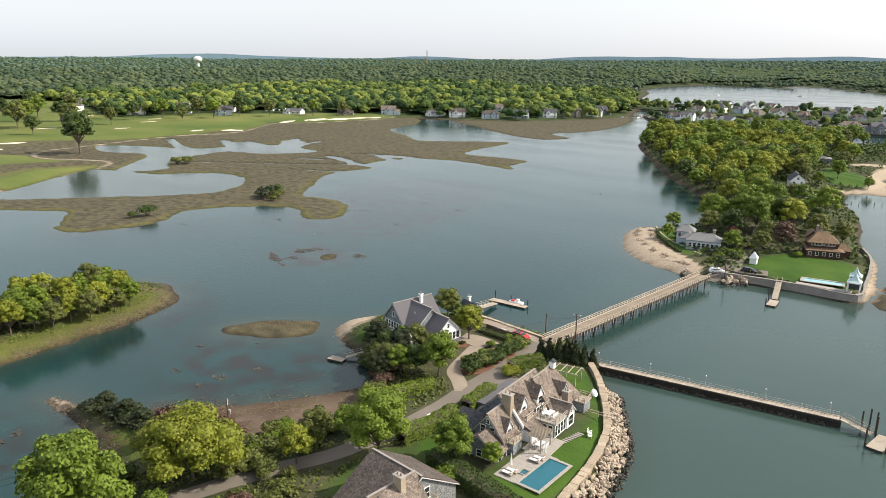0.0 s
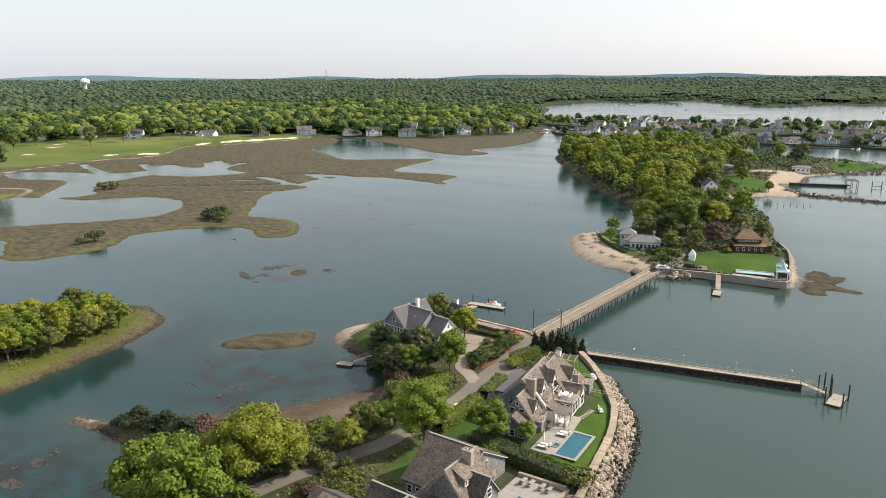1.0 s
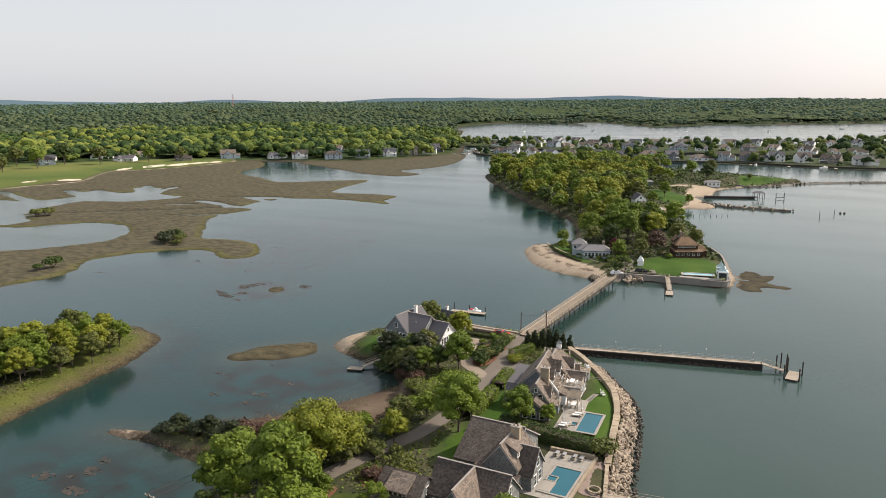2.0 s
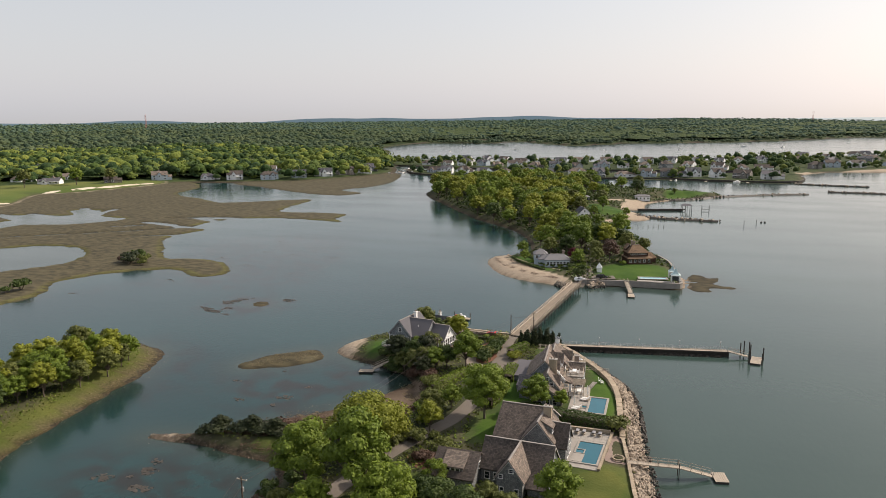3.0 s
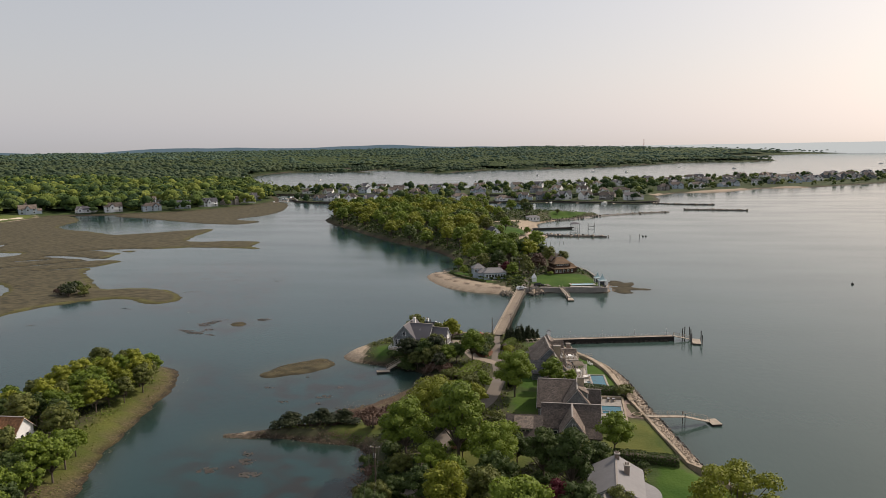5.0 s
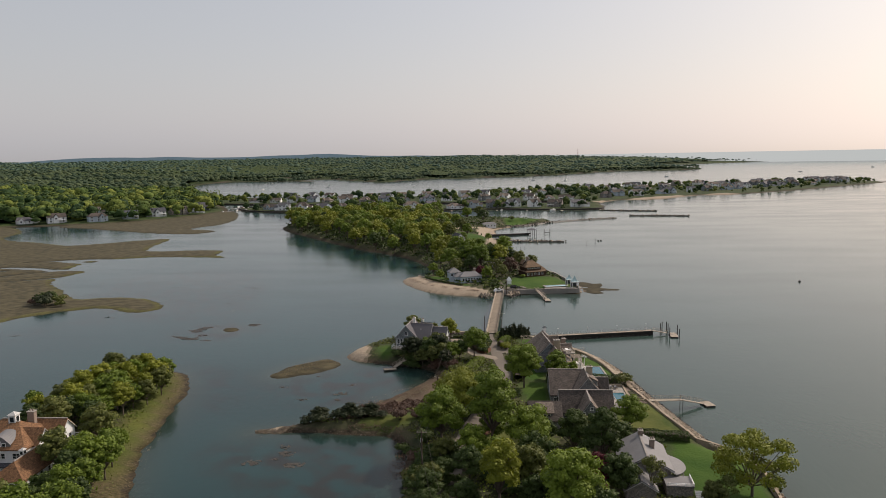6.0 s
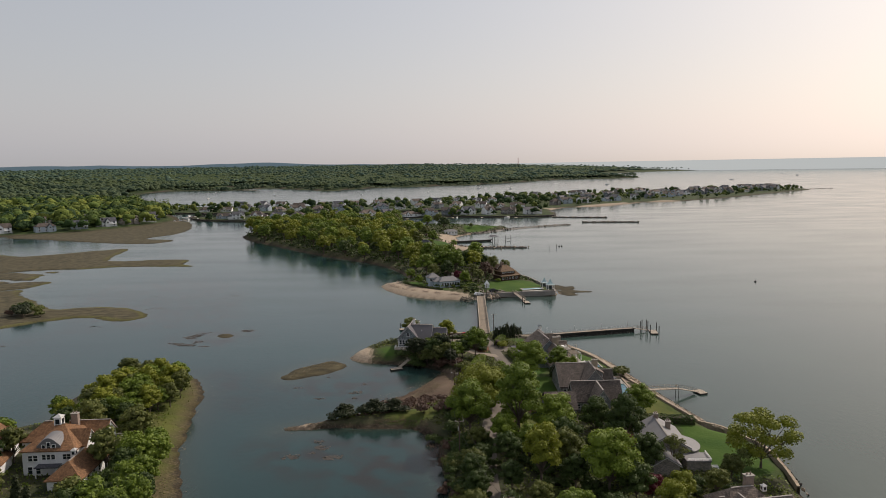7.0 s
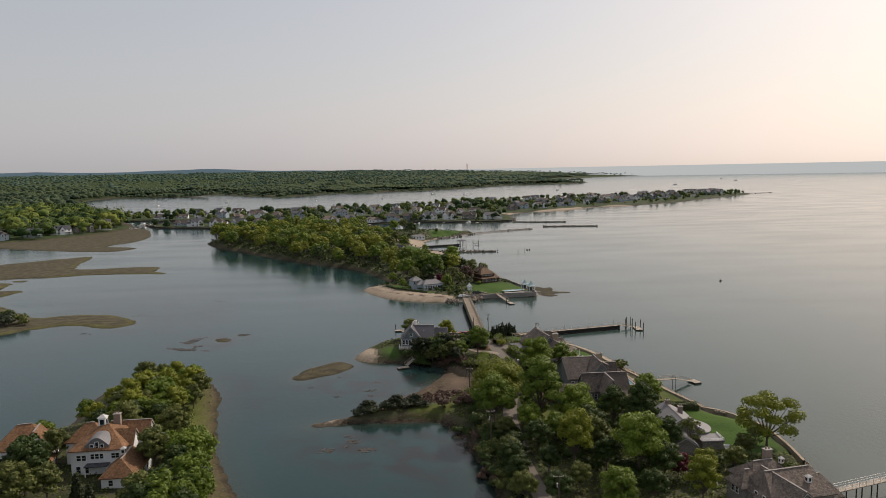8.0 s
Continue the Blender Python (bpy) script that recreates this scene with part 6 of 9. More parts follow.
def shed_dormer(root, cx, cy, wide, deep, z_low, z_high, roof, wall, face=-1):
    """A long flat-pitched dormer on a slope that falls along face * y."""
    bm = bmesh.new()
    y0, y1 = cy, cy - face * deep
    pts = [(-wide / 2 - 0.3, y0 + face * 0.4, z_low), (wide / 2 + 0.3, y0 + face * 0.4, z_low), (wide / 2 + 0.3, y1, z_high), (-wide / 2 - 0.3, y1, z_high)]
    lo = [bm.verts.new((cx + a, b, c)) for a, b, c in pts]
    hi = [bm.verts.new((cx + a, b, c + 0.2)) for a, b, c in pts]
    bm.faces.new(lo[::-1])
    bm.faces.new(hi)
    for i in range(4):
        bm.faces.new((lo[i], lo[(i + 1) % 4], hi[(i + 1) % 4], hi[i]))
    bmesh.ops.recalc_face_normals(bm, faces=bm.faces)
    part("roof", lay_uv(bm), roof, root)
    body = bmesh.new()
    vs = []
    for sx in (-1, 1):
        vs.append([body.verts.new((cx + sx * wide / 2, b, c)) for b, c in ((y0, z_low - 1.7), (y0, z_low + 0.05), (y1, z_high), (y1, z_low - 1.7))])
    body.faces.new(vs[0])
    body.faces.new(vs[1][::-1])
    for i in range(4):
        body.faces.new((vs[0][i], vs[0][(i + 1) % 4], vs[1][(i + 1) % 4], vs[1][i]))
    bmesh.ops.recalc_face_normals(body, faces=body.faces)
    part("wall", lay_uv(body), wall, root)
    k = max(1, int(wide / 1.1))
    for i in range(k):
        window(root, cx + (i - (k - 1) / 2) * 0.85, y0 + face * 0.04, z_low - 0.65, 90 * face, 0.6, 0.9)


def cupola(root, x, y, z, size=1.1):
    base = part("cupola", box_bm((size, size, size * 1.3), (x, y, z + size * 0.65), 0.04), M_WHITE, root, "white louvred cupola")
    bm = bmesh.new()
    bmesh.ops.create_cone(bm, cap_ends=True, segments=4, radius1=size * 0.9, radius2=0.05, depth=size * 0.42, matrix=Matrix.Translation((x, y, z + size * 1.51)) @ Matrix.Rotation(radians(45), 4, "Z"))
    part("cap", bm, M_TRIM, base)
    for yaw in (0, 90, 180, 270):
        a = radians(yaw)
        bm = box_bm((0.05, size * 0.55, size * 0.7), (0, 0, 0))
        ob = part("louvre", bm, M_GLASS, base)
        ob.matrix_basis = pose(x + math.cos(a) * size * 0.51, y + math.sin(a) * size * 0.51, z + size * 0.7, 0, 0, yaw)


def railing(root, pts, z, tall=1.0, gap=1.4, material=None, name="railing"):
    """Posts and two rails along a line, one mesh a post and a rail."""
    material = material or M_WHITE
    post_me = bpy.data.meshes.new("post")
    pb = box_bm((0.1, 0.1, tall), (0, 0, tall / 2), 0.012)
    pb.to_mesh(post_me)
    pb.free()
    for a, b in zip(pts, pts[1:]):
        a, b = Vector((*a, z) if len(a) == 2 else a), Vector((*b, z) if len(b) == 2 else b)
        n_post = max(1, int((b - a).length / gap))
        for i in range(n_post + 1):
            ob = part("post", post_me, material, root)
            ob.matrix_basis = Matrix.Translation(a.lerp(b, i / n_post))
        for h in (tall, tall * 0.55):
            d = b - a
            bm = bmesh.new()
            bmesh.ops.create_cube(bm, size=1, matrix=Matrix.Translation((a + b) / 2 + Vector((0, 0, h))) @ d.to_track_quat("X", "Z").to_matrix().to_4x4() @ Matrix.Diagonal((d.length, 0.09, 0.08, 1)))
            part("rail", bm, material, root)


# H1: grey house on the point
h = house_root("house", -108, 105.5, 2.3, -6, "blue-grey clapboard house with smooth grey gabled roofs and white trim")
wing(h, -4.6, 0.3, 10.5, 6.8, 4.3, 8.0, M_WALLBLUE, M_ROOFPLAIN, "y")
wing(h, -0.9, -0.1, 7.4, 8.6, 4.2, 7.8, M_WALLBLUE, M_ROOFPLAIN, "x")
wing(h, 4.4, 0.9, 6.2, 7.0, 3.4, 6.6, M_WALLWHITE, M_ROOFPLAIN, "x")
chimney(h, -3.6, 2.0, 7.0, 9.1, 0.7, 0.7, M_WHITE)
part("vent_pipe", box_bm((0.16, 0.16, 0.6), (-0.4, -2.2, 6.4), 0.02), M_STEEL, h)
for k in range(6):
    window(h, -7.2 + 1.0 * k, -4.98, 3.0, 270, 0.7, 1.5)
for k in range(4):
    window(h, -6.7 + 1.3 * k, -4.98, 0.9, 270, 0.8, 1.3)
window(h, -4.6, -4.98, 5.6, 270, 0.7, 1.1)
for x in (-0.4, 0.6, 1.6):
    window(h, x, -4.43, 2.4, 270, 0.7, 1.5)
for k in range(6):
    window(h, 7.53, -1.7 + 1.05 * k, 2.5, 0, 0.75, 1.6)
window(h, 7.53, 0.9, 5.0, 0, 0.6, 0.9)
for y in (-1.0, 0.6, 2.4):
    window(h, 7.53, y, 0.6, 0, 0.9, 0.9)
part("awning", lay_uv(box_bm((1.1, 6.6, 0.14), (8.0, 0.9, 1.5), 0.02)), M_ROOFPLAIN, h)
part("plinth", box_bm((0.3, 7.0, 1.3), (7.45, 0.9, 0.1), 0.02), M_WALLSTONE, h, "rough stone plinth")
for x in (2.6, 4.2, 5.8):
    window(h, x, -2.62, 1.9, 270, 0.8, 1.3)
for y in (-3, -1, 1, 3):
    window(h, -8.03, y, 2.4, 180, 0.9, 1.5)
for e in (-1, 1):
    part("corner_board", box_bm((0.2, 0.2, 4.2), (7.5, 0.9 + e * 3.5, 1.4), 0.01), M_WHITE, h)
    part("corner_board", box_bm((0.2, 0.2, 4.6), (-4.6 + e * 3.4, -4.95, 1.9), 0.01), M_WHITE, h)
dk = part("deck", box_bm((4.5, 3.0, 0.25), (-6.5, -6.3, 1.2), 0.03), M_WOODGREY, h, "silvered timber deck")
railing(h, [(-8.7, -4.9), (-8.7, -7.8), (-4.3, -7.8), (-4.3, -4.9)], 1.3, 0.95, 1.1)

# the small cottage by the boat landing
h = house_root("cottage", -109.5, 122.5, 2.2, -8, "small white cottage by the boat landing", "cottage")
wing(h, 0, 0, 4.4, 3.6, 2.4, 4.2, M_WALLWHITE, M_ROOFSLATE, "x")
chimney(h, -1.0, 0.5, 3.2, 5.2, 0.7, 0.7, M_WHITE)
window(h, 2.23, 0, 1.4, 0, 0.8, 1.0)
window(h, 0, -1.83, 1.4, 270, 0.8, 1.0)

# H2: big shingled house with the pool
def balcony(root, x0, x1, y0, y1, z, label="small railed balcony"):
    """A deck in front of an upper window with white rails on three sides."""
    part("balcony", box_bm((x1 - x0, y1 - y0, 0.18), ((x0 + x1) / 2, (y0 + y1) / 2, z), 0.02), M_WOODGREY, root, label)
    railing(root, [(x0, y0 + 0.08), (x1 - 0.08, y0 + 0.08), (x1 - 0.08, y1 - 0.08), (x0, y1 - 0.08)], z + 0.09, 0.85, 0.8, M_WOODGREY)


def lean_to(root, x0, x1, y0, y1, z_high, z_low, roof):
    """A single-pitch roof that falls towards +x."""
    bm = bmesh.new()
    lo = [bm.verts.new(p) for p in ((x0, y0, z_high), (x1, y0, z_low), (x1, y1, z_low), (x0, y1, z_high))]
    hi = [bm.verts.new(v.co + Vector((0, 0, 0.2))) for v in lo]
    bm.faces.new(lo[::-1])
    bm.faces.new(hi)
    for i in range(4):
        bm.faces.new((lo[i], lo[(i + 1) % 4], hi[(i + 1) % 4], hi[i]))
    bmesh.ops.recalc_face_normals(bm, faces=bm.faces)
    part("roof", lay_uv(bm), roof, root)


h = house_root("house", -68.4, 85.3, 2.3, 9, "large weathered-shingle house with white trim and many gables")
wing(h, 0, 5.3, 12.0, 8.5, 3.0, 7.3, M_WALLBLUE, M_ROOFGREY, "y")
wing(h, 1.2, 12.0, 10.0, 10.0, 2.4, 6.9, M_WALLBLUE, M_ROOFGREY, "y", hip=0.3)
wing(h, 1.1, -3.2, 5.2, 5.8, 2.6, 6.2, M_WALLBLUE, M_ROOFGREY, "y")
wing(h, 1.3, -7.0, 3.4, 6.4, 1.5, 3.9, M_WALLBLUE, M_ROOFGREY, "y")
wing(h, -3.4, -3.4, 3.6, 4.6, 2.2, 4.6, M_WALLBLUE, M_ROOFSLATE, "x")
dormer(h, 3.2, 2.0, 0, 2.3, 4.0, 3.4, 5.2, 6.9, M_WALLWHITE, M_ROOFGREY)
dormer(h, 3.6, 7.0, 0, 2.3, 4.2, 3.4, 5.2, 6.9, M_WALLWHITE, M_ROOFGREY)
dormer(h, 3.7, -3.5, 0, 2.0, 3.0, 2.1, 3.6, 5.1, M_WALLWHITE, M_ROOFGREY)
dormer(h, 5.4, 13.0, 0, 2.2, 4.0, 2.8, 4.1, 5.6, M_WALLWHITE, M_ROOFGREY)
balcony(h, 3.2, 4.6, 0.7, 3.3, 3.3)
balcony(h, 3.6, 4.9, 5.7, 8.3, 3.3)
balcony(h, 3.7, 5.6, -5.2, -2.2, 2.0)
balcony(h, 6.2, 8.6, 14.6, 17.6, 1.9)
part("wall", lay_uv(box_bm((1.7, 2.7, 2.2), (4.6, -3.7, 0.8))), M_WALLBLUE, h)
part("wall", lay_uv(box_bm((2.2, 2.8, 2.0), (7.3, 16.1, 0.8))), M_WALLBLUE, h)
chimney(h, 1.9, -1.1, 1.0, 8.1, 1.7, 1.0, M_WALLSTONE)
chimney(h, 6.7, 10.9, 0.5, 5.3, 1.1, 1.1, M_BRICK)
# sloping white parapet below the chimney
bm = bmesh.new()
for y0_ in (-0.85, -0.55):
    bm.faces.new([bm.verts.new((x, y0_, z)) for x, z in ((2.2, 5.6), (4.7, 2.6), (4.7, 3.2), (2.2, 6.2))])
fs = list(bm.faces)
bm.verts.ensure_lookup_table()
for i in range(4):
    bm.faces.new([bm.verts[k] for k in (i, (i + 1) % 4, 4 + (i + 1) % 4, 4 + i)])
bmesh.ops.recalc_face_normals(bm, faces=bm.faces)
part("parapet", bm, M_WHITE, h, "white sloping gable parapet")
lean_to(h, 4.2, 6.4, -0.2, 3.4, 2.9, 2.0, M_ROOFGREY)
part("wall", lay_uv(box_bm((1.9, 3.4, 2.2), (5.1, 1.6, 0.9))), M_WALLWHITE, h)
for y in (-0.6, 0.5, 1.6, 2.7, 3.8):
    window(h, 4.28, y, 2.55, 0, 0.75, 0.55, False)
for y in (5.0, 6.1, 7.2):
    window(h, 4.28, y, 3.2, 0, 0.9, 1.4)
# roof terrace over the glazed garden room
part("balcony", box_bm((4.4, 4.4, 0.25), (6.4, 5.5, 2.65), 0.03), M_PAVE, h, "roof terrace with pale furniture")
part("wall", lay_uv(box_bm((4.1, 4.1, 2.9), (6.3, 5.5, 1.1))), M_WALLGREY, h)
railing(h, [(4.3, 3.4), (8.5, 3.4), (8.5, 7.6)], 2.75, 0.85, 1.05, M_WOODGREY)
for y in (4.0, 5.0, 6.0, 7.0):
    window(h, 8.39, y, 1.3, 0, 0.8, 1.9)
for x in (5.4, 6.5, 7.6):
    window(h, x, 3.42, 1.3, 270, 0.8, 1.9)
wing(h, 6.2, 9.0, 4.8, 2.8, 2.7, 4.1, M_WALLWHITE, M_ROOFGREY, "x", over=0.25)
window(h, 8.63, 9.0, 1.3, 0, 1.6, 1.8)
window(h, 8.63, 9.0, 3.0, 0, 0.7, 0.7)
for y in (12.0, 13.6, 15.2):
    window(h, 6.13, y, 1.4, 0, 0.9, 1.5)
for x in (0.2, 2.0):
    window(h, x, -5.83, 3.6, 270, 0.8, 1.1)
window(h, 1.1, -5.83, 5.0, 270, 0.5, 0.7)
for x in (-0.4, 1.4, 3.0):
    window(h, x, -8.73, 0.9, 270, 0.8, 1.1)
for y in (-7.6, -6.2):
    window(h, 4.53, y, 0.8, 0, 0.9, 1.5)
for y in (2, 4.5, 7, 9.5):
    window(h, -4.28, y, 1.8, 180, 0.9, 1.4)
# gabled roof lantern
part("lantern", lay_uv(box_bm((1.0, 0.9, 1.2), (1.6, 15.2, 7.4), 0.03)), M_WHITE, h, "white glazed roof lantern")
for s in (-1, 1):
    bm = box_bm((0.75, 1.1, 0.1), (0, 0, 0), 0.01)
    part("lantern_glass", bm, M_GLASS, h).matrix_basis = pose(1.6 + s * 0.33, 15.2, 8.2, 0, s * 35, 0)
# low flat-roofed wing on the lane side
part("wall", lay_uv(box_bm((3.6, 11.4, 2.0), (-6.2, 10.6, 0.3))), M_WALLBLUE, h)
part("flat_roof", box_bm((4.0, 11.8, 0.24), (-6.2, 10.6, 1.4), 0.03), M_ROOFPLAIN, h, "flat dark grey roof")
part("flat_roof", box_bm((2.4, 6.0, 0.24), (-5.4, 2.2, 1.0), 0.03), M_ROOFPLAIN, h, "flat dark grey roof")
part("wall", lay_uv(box_bm((2.2, 5.6, 1.6), (-5.4, 2.2, 0.1))), M_WALLBLUE, h)

# its pergola
pg = house_root("pergola", -60.6, 86.0, 2.45, 9, "silvered slatted pergola over a terrace table", "pergola")
for x in (-1.0, 1.0):
    for y in (-1.7, 1.7):
        part("post", box_bm((0.2, 0.2, 2.5), (x, y, 1.25), 0.02), M_WOODGREY, pg)
    part("beam", box_bm((0.14, 4.0, 0.22), (x, 0, 2.6), 0.02), M_WOODGREY, pg)
for k in range(13):
    part("slat", box_bm((2.8, 0.08, 0.16), (0, -1.86 + 0.31 * k, 2.79), 0.01), M_WOODGREY, pg)

# H3: sprawling shingled house in front
h = house_root("house", -63, 49, 2.3, 1, "sprawling weathered-shingle house with steep gables and stone chimney")
wing(h, -2.0, 10.2, 9.4, 14.0, 2.8, 7.0, M_WALLDARK, M_ROOFDARK, "x")
wing(h, 2.1, 5.6, 7.8, 5.6, 4.2, 7.6, M_WALLDARK, M_ROOFGREY, "y")
wing(h, 4.3, 5.2, 5.6, 5.2, 3.3, 6.5, M_WALLDARK, M_ROOFDARK, "x")
wing(h, 0.6, -5.0, 12.0, 7.4, 2.9, 6.6, M_WALLDARK, M_ROOFDARK, "x")
wing(h, 0.85, -8.9, 7.4, 4.6, 3.5, 6.65, M_WALLDARK, M_ROOFGREY, "y")
wing(h, 5.2, -9.6, 3.0, 3.6, 1.9, 3.0, M_WALLDARK, M_ROOFDARK, "x", trim=False)
# link between the two blocks, under a low roof
part("wall", lay_uv(box_bm((8.0, 4.6, 3.4), (1.4, 0.6, 1.0))), M_WALLDARK, h)
part("flat_roof", lay_uv(box_bm((8.4, 4.8, 0.22), (1.4, 0.6, 2.8), 0.03)), M_ROOFDARK, h)
# shed dormer on the east slope of the cross gable
bm = bmesh.new()
for y in (3.0, 6.0):
    [bm.verts.new((x, y, z)) for x, z in ((2.2, 7.5), (4.4, 6.3), (4.4, 5.0), (3.2, 5.0))]
bm.verts.ensure_lookup_table()
bm.faces.new([bm.verts[k] for k in (0, 1, 2, 3)])
bm.faces.new([bm.verts[k] for k in (7, 6, 5, 4)])
for i in range(4):
    bm.faces.new([bm.verts[k] for k in (i, 4 + i, 4 + (i + 1) % 4, (i + 1) % 4)])
bmesh.ops.recalc_face_normals(bm, faces=bm.faces)
part("wall", lay_uv(bm), M_WALLDARK, h)
lean_to(h, 2.1, 4.7, 2.8, 6.2, 7.52, 6.2, M_ROOFGREY)
for k in range(4):
    window(h, 4.43, 3.45 + 0.7 * k, 5.65, 0, 0.5, 0.7)
chimney(h, 2.9, 6.2, 5.5, 9.0, 1.5, 0.8, M_WALLSTONE)
for x, z in ((-0.4, 1.2), (2.1, 1.2), (-0.6, 3.7), (1.2, 4.9)):
    window(h, x, -12.63, z, 270, 0.6, 1.2 if z < 3 else 0.6)
window(h, 6.63, -5.0, 4.2, 0, 0.8, 1.2)
for y in (-6.8, -3.4):
    window(h, 6.63, y, 1.4, 0, 0.9, 1.5)
for y in (4.1, 6.2):
    window(h, 7.13, y, 1.5, 0, 1.0, 1.7)
window(h, 7.13, 5.2, 4.2, 0, 1.0, 1.3)
balcony(h, 2.7, 4.4, 8.6, 12.0, 2.9)
for y in (9.2, 11.4):
    window(h, 2.73, y, 4.0, 0, 0.9, 1.6)
for x in (-5.6, -4.0):
    window(h, x, 3.17, 1.4, 270, 0.8, 1.2)
for x in (-4.2, -2.6, 4.8):
    window(h, x, -8.73, 1.4, 270, 0.8, 1.2)
for y in (-6.4, -3.6):
    window(h, -5.43, y, 1.5, 180, 0.8, 1.2)

# its garage
h = house_root("garage", -72.0, 40.0, 2.2, 2, "dark shingled garage with a wide pale-roofed dormer", "garage")
wing(h, 0, 0, 7.2, 8.2, 2.4, 5.3, M_WALLDARK, M_ROOFDARK, "x", trim=False)
shed_dormer(h, -0.1, -3.3, 3.5, 3.4, 3.7, 5.3, M_ROOFGREY, M_WALLDARK)
window(h, 3.63, 0, 3.2, 0, 0.8, 1.0)
for x in (-2.2, 0.2, 2.4):
    part("door", box_bm((1.9, 0.08, 2.1), (x, 4.14, 1.05), 0.01), M_WHITE, h)

# H4: low house with a pale grey roof and rounded porch
h = house_root("house", -54.3, 14.8, 2.2, -2, "low shingled house with pale grey roof and rounded porch")
wing(h, 0, 0.5, 11.4, 8.6, 3.4, 5.7, M_WALLGREY, M_METALROOF, "y", over=0.6)
wing(h, -2.0, -8.6, 7.5, 5.2, 2.6, 4.2, M_WALLGREY, M_METALROOF, "y")
chimney(h, 0.2, 5.2, 5.0, 6.7, 0.8, 0.8)
chimney(h, 1.8, 1.2, 4.4, 6.5, 0.9, 0.9)
bm = bmesh.new()
seg = 16
lo, hi, rim = [], [], []
for k in range(seg + 1):
    a = radians(-70 + 140 * k / seg)
    lo.append(bm.verts.new((4.0 + 3.6 * math.cos(a), -1.6 + 4.6 * math.sin(a), 2.5)))
    rim.append(bm.verts.new((4.0 + 3.6 * math.cos(a), -1.6 + 4.6 * math.sin(a), 2.72)))
top = [bm.verts.new((4.0, -1.6 + 4.4 * (k / seg * 2 - 1), 3.4)) for k in range(seg + 1)]
for k in range(seg):
    bm.faces.new((lo[k], lo[k + 1], rim[k + 1], rim[k]))
    bm.faces.new((rim[k], rim[k + 1], top[k + 1], top[k]))
    bm.faces.new((lo[k + 1], lo[k], top[k], top[k + 1]))
bmesh.ops.recalc_face_normals(bm, faces=bm.faces)
part("porch_roof", bm, M_METALROOF, h, "rounded pale grey porch roof")
for k in range(5):
    a = radians(-56 + 112 * k / 4)
    part("post", box_bm((0.2, 0.2, 2.6), (4.0 + 3.3 * math.cos(a), -1.6 + 4.2 * math.sin(a), 1.25), 0.02), M_WHITE, h)
part("flat_roof", box_bm((5.0, 4.4, 0.3), (5.2, -7.6, 2.2), 0.04), M_METALROOF, h, "flat weathered terrace roof")
part("wall", lay_uv(box_bm((4.6, 4.0, 2.6), (5.2, -7.6, 0.8))), M_WALLGREY, h)
railing(h, [(2.9, -9.7), (7.6, -9.7), (7.6, -5.5)], 2.3, 0.5, 1.5, M_WALLWHITE)
for y in (-3, 0, 3):
    window(h, -4.33, y, 1.6, 180, 1.0, 1.3)
for x in (-2.6, 2.6):
    window(h, x, -5.23, 1.6, 270, 1.0, 1.3)
for y in (-4, -1.5, 1.0, 3.5):
    window(h, 4.33, y, 1.5, 0, 1.3, 1.7)
for k in range(5):
    part("step", box_bm((1.3, 0.35, 0.18), (8.6, -8.6 - 0.34 * k, 0.9 - 0.17 * k), 0.01), M_WALLWHITE, h)

# H7: the house at the south end, with cupolas
h = house_root("house", -48, -21.5, 2.3, 10, "large brown-shingled house with two white cupolas")
wing(h, 0, 0, 12.5, 9.0, 4.0, 7.2, M_WALLGREY, M_ROOFGREY, "x", hip=0.35)
wing(h, -3.2, -3.0, 11.0, 7.5, 3.8, 7.0, M_WALLGREY, M_ROOFGREY, "y")
wing(h, 5.0, -0.5, 6.6, 7.0, 3.0, 5.8, M_WALLGREY, M_ROOFGREY, "x", hip=0.5)
wing(h, -1.0, 5.2, 9.0, 7.0, 4.2, 6.8, M_WALLGREY, M_ROOFGREY, "x", hip=0.7)
wing(h, -5.6, 3.6, 5.0, 4.4, 4.2, 6.2, M_WALLGREY, M_ROOFGREY, "x", hip=0.9)
cupola(h, 2.6, 4.6, 6.2, 0.75)
cupola(h, 2.4, -2.6, 5.6, 0.85)
chimney(h, 0.8, 6.2, 5.0, 8.4, 1.5, 1.0)
for x in (-7.2, -6.0):
    window(h, -8.13, x + 10, 3.2, 180, 0.7, 1.2)
for y in (-1, -3, -5):
    window(h, -6.98, y, 3.8, 180, 0.7, 1.1)
railing(h, [(-11, 3.5), (-8.2, 1.0), (-8.2, -3)], 0.2, 1.0, 1.2)

# H5: white house with new cedar roof, on the grassy island
h = house_root("house", -180.3, 11.0, 3.0, 3, "white clapboard house with orange cedar roof and cupola")
wing(h, 0, 0, 10.4, 12.0, 5.5, 8.7, M_WALLWHITE, M_ROOFORANGE, "x", hip=0.75)
wing(h, -4.4, 3.6, 8.0, 7.0, 5.3, 8.0, M_WALLWHITE, M_ROOFORANGE, "x", hip=0.9)
wing(h, 4.0, 4.2, 8.0, 5.4, 5.3, 7.8, M_WALLWHITE, M_ROOFORANGE, "x")
wing(h, 4.2, -1.0, 4.0, 4.6, 5.4, 7.8, M_WALLWHITE, M_ROOFORANGE, "x")
wing(h, 6.4, -7.6, 12.0, 6.4, 2.6, 5.0, M_WALLWHITE, M_ROOFORANGE, "y", hip=0.8)
cupola(h, -0.6, 0.4, 8.3, 1.5)
cupola(h, 5.6, -7.0, 4.7, 0.9)
chimney(h, 1.5, 3.0, 4.0, 9.9, 1.4, 1.0)
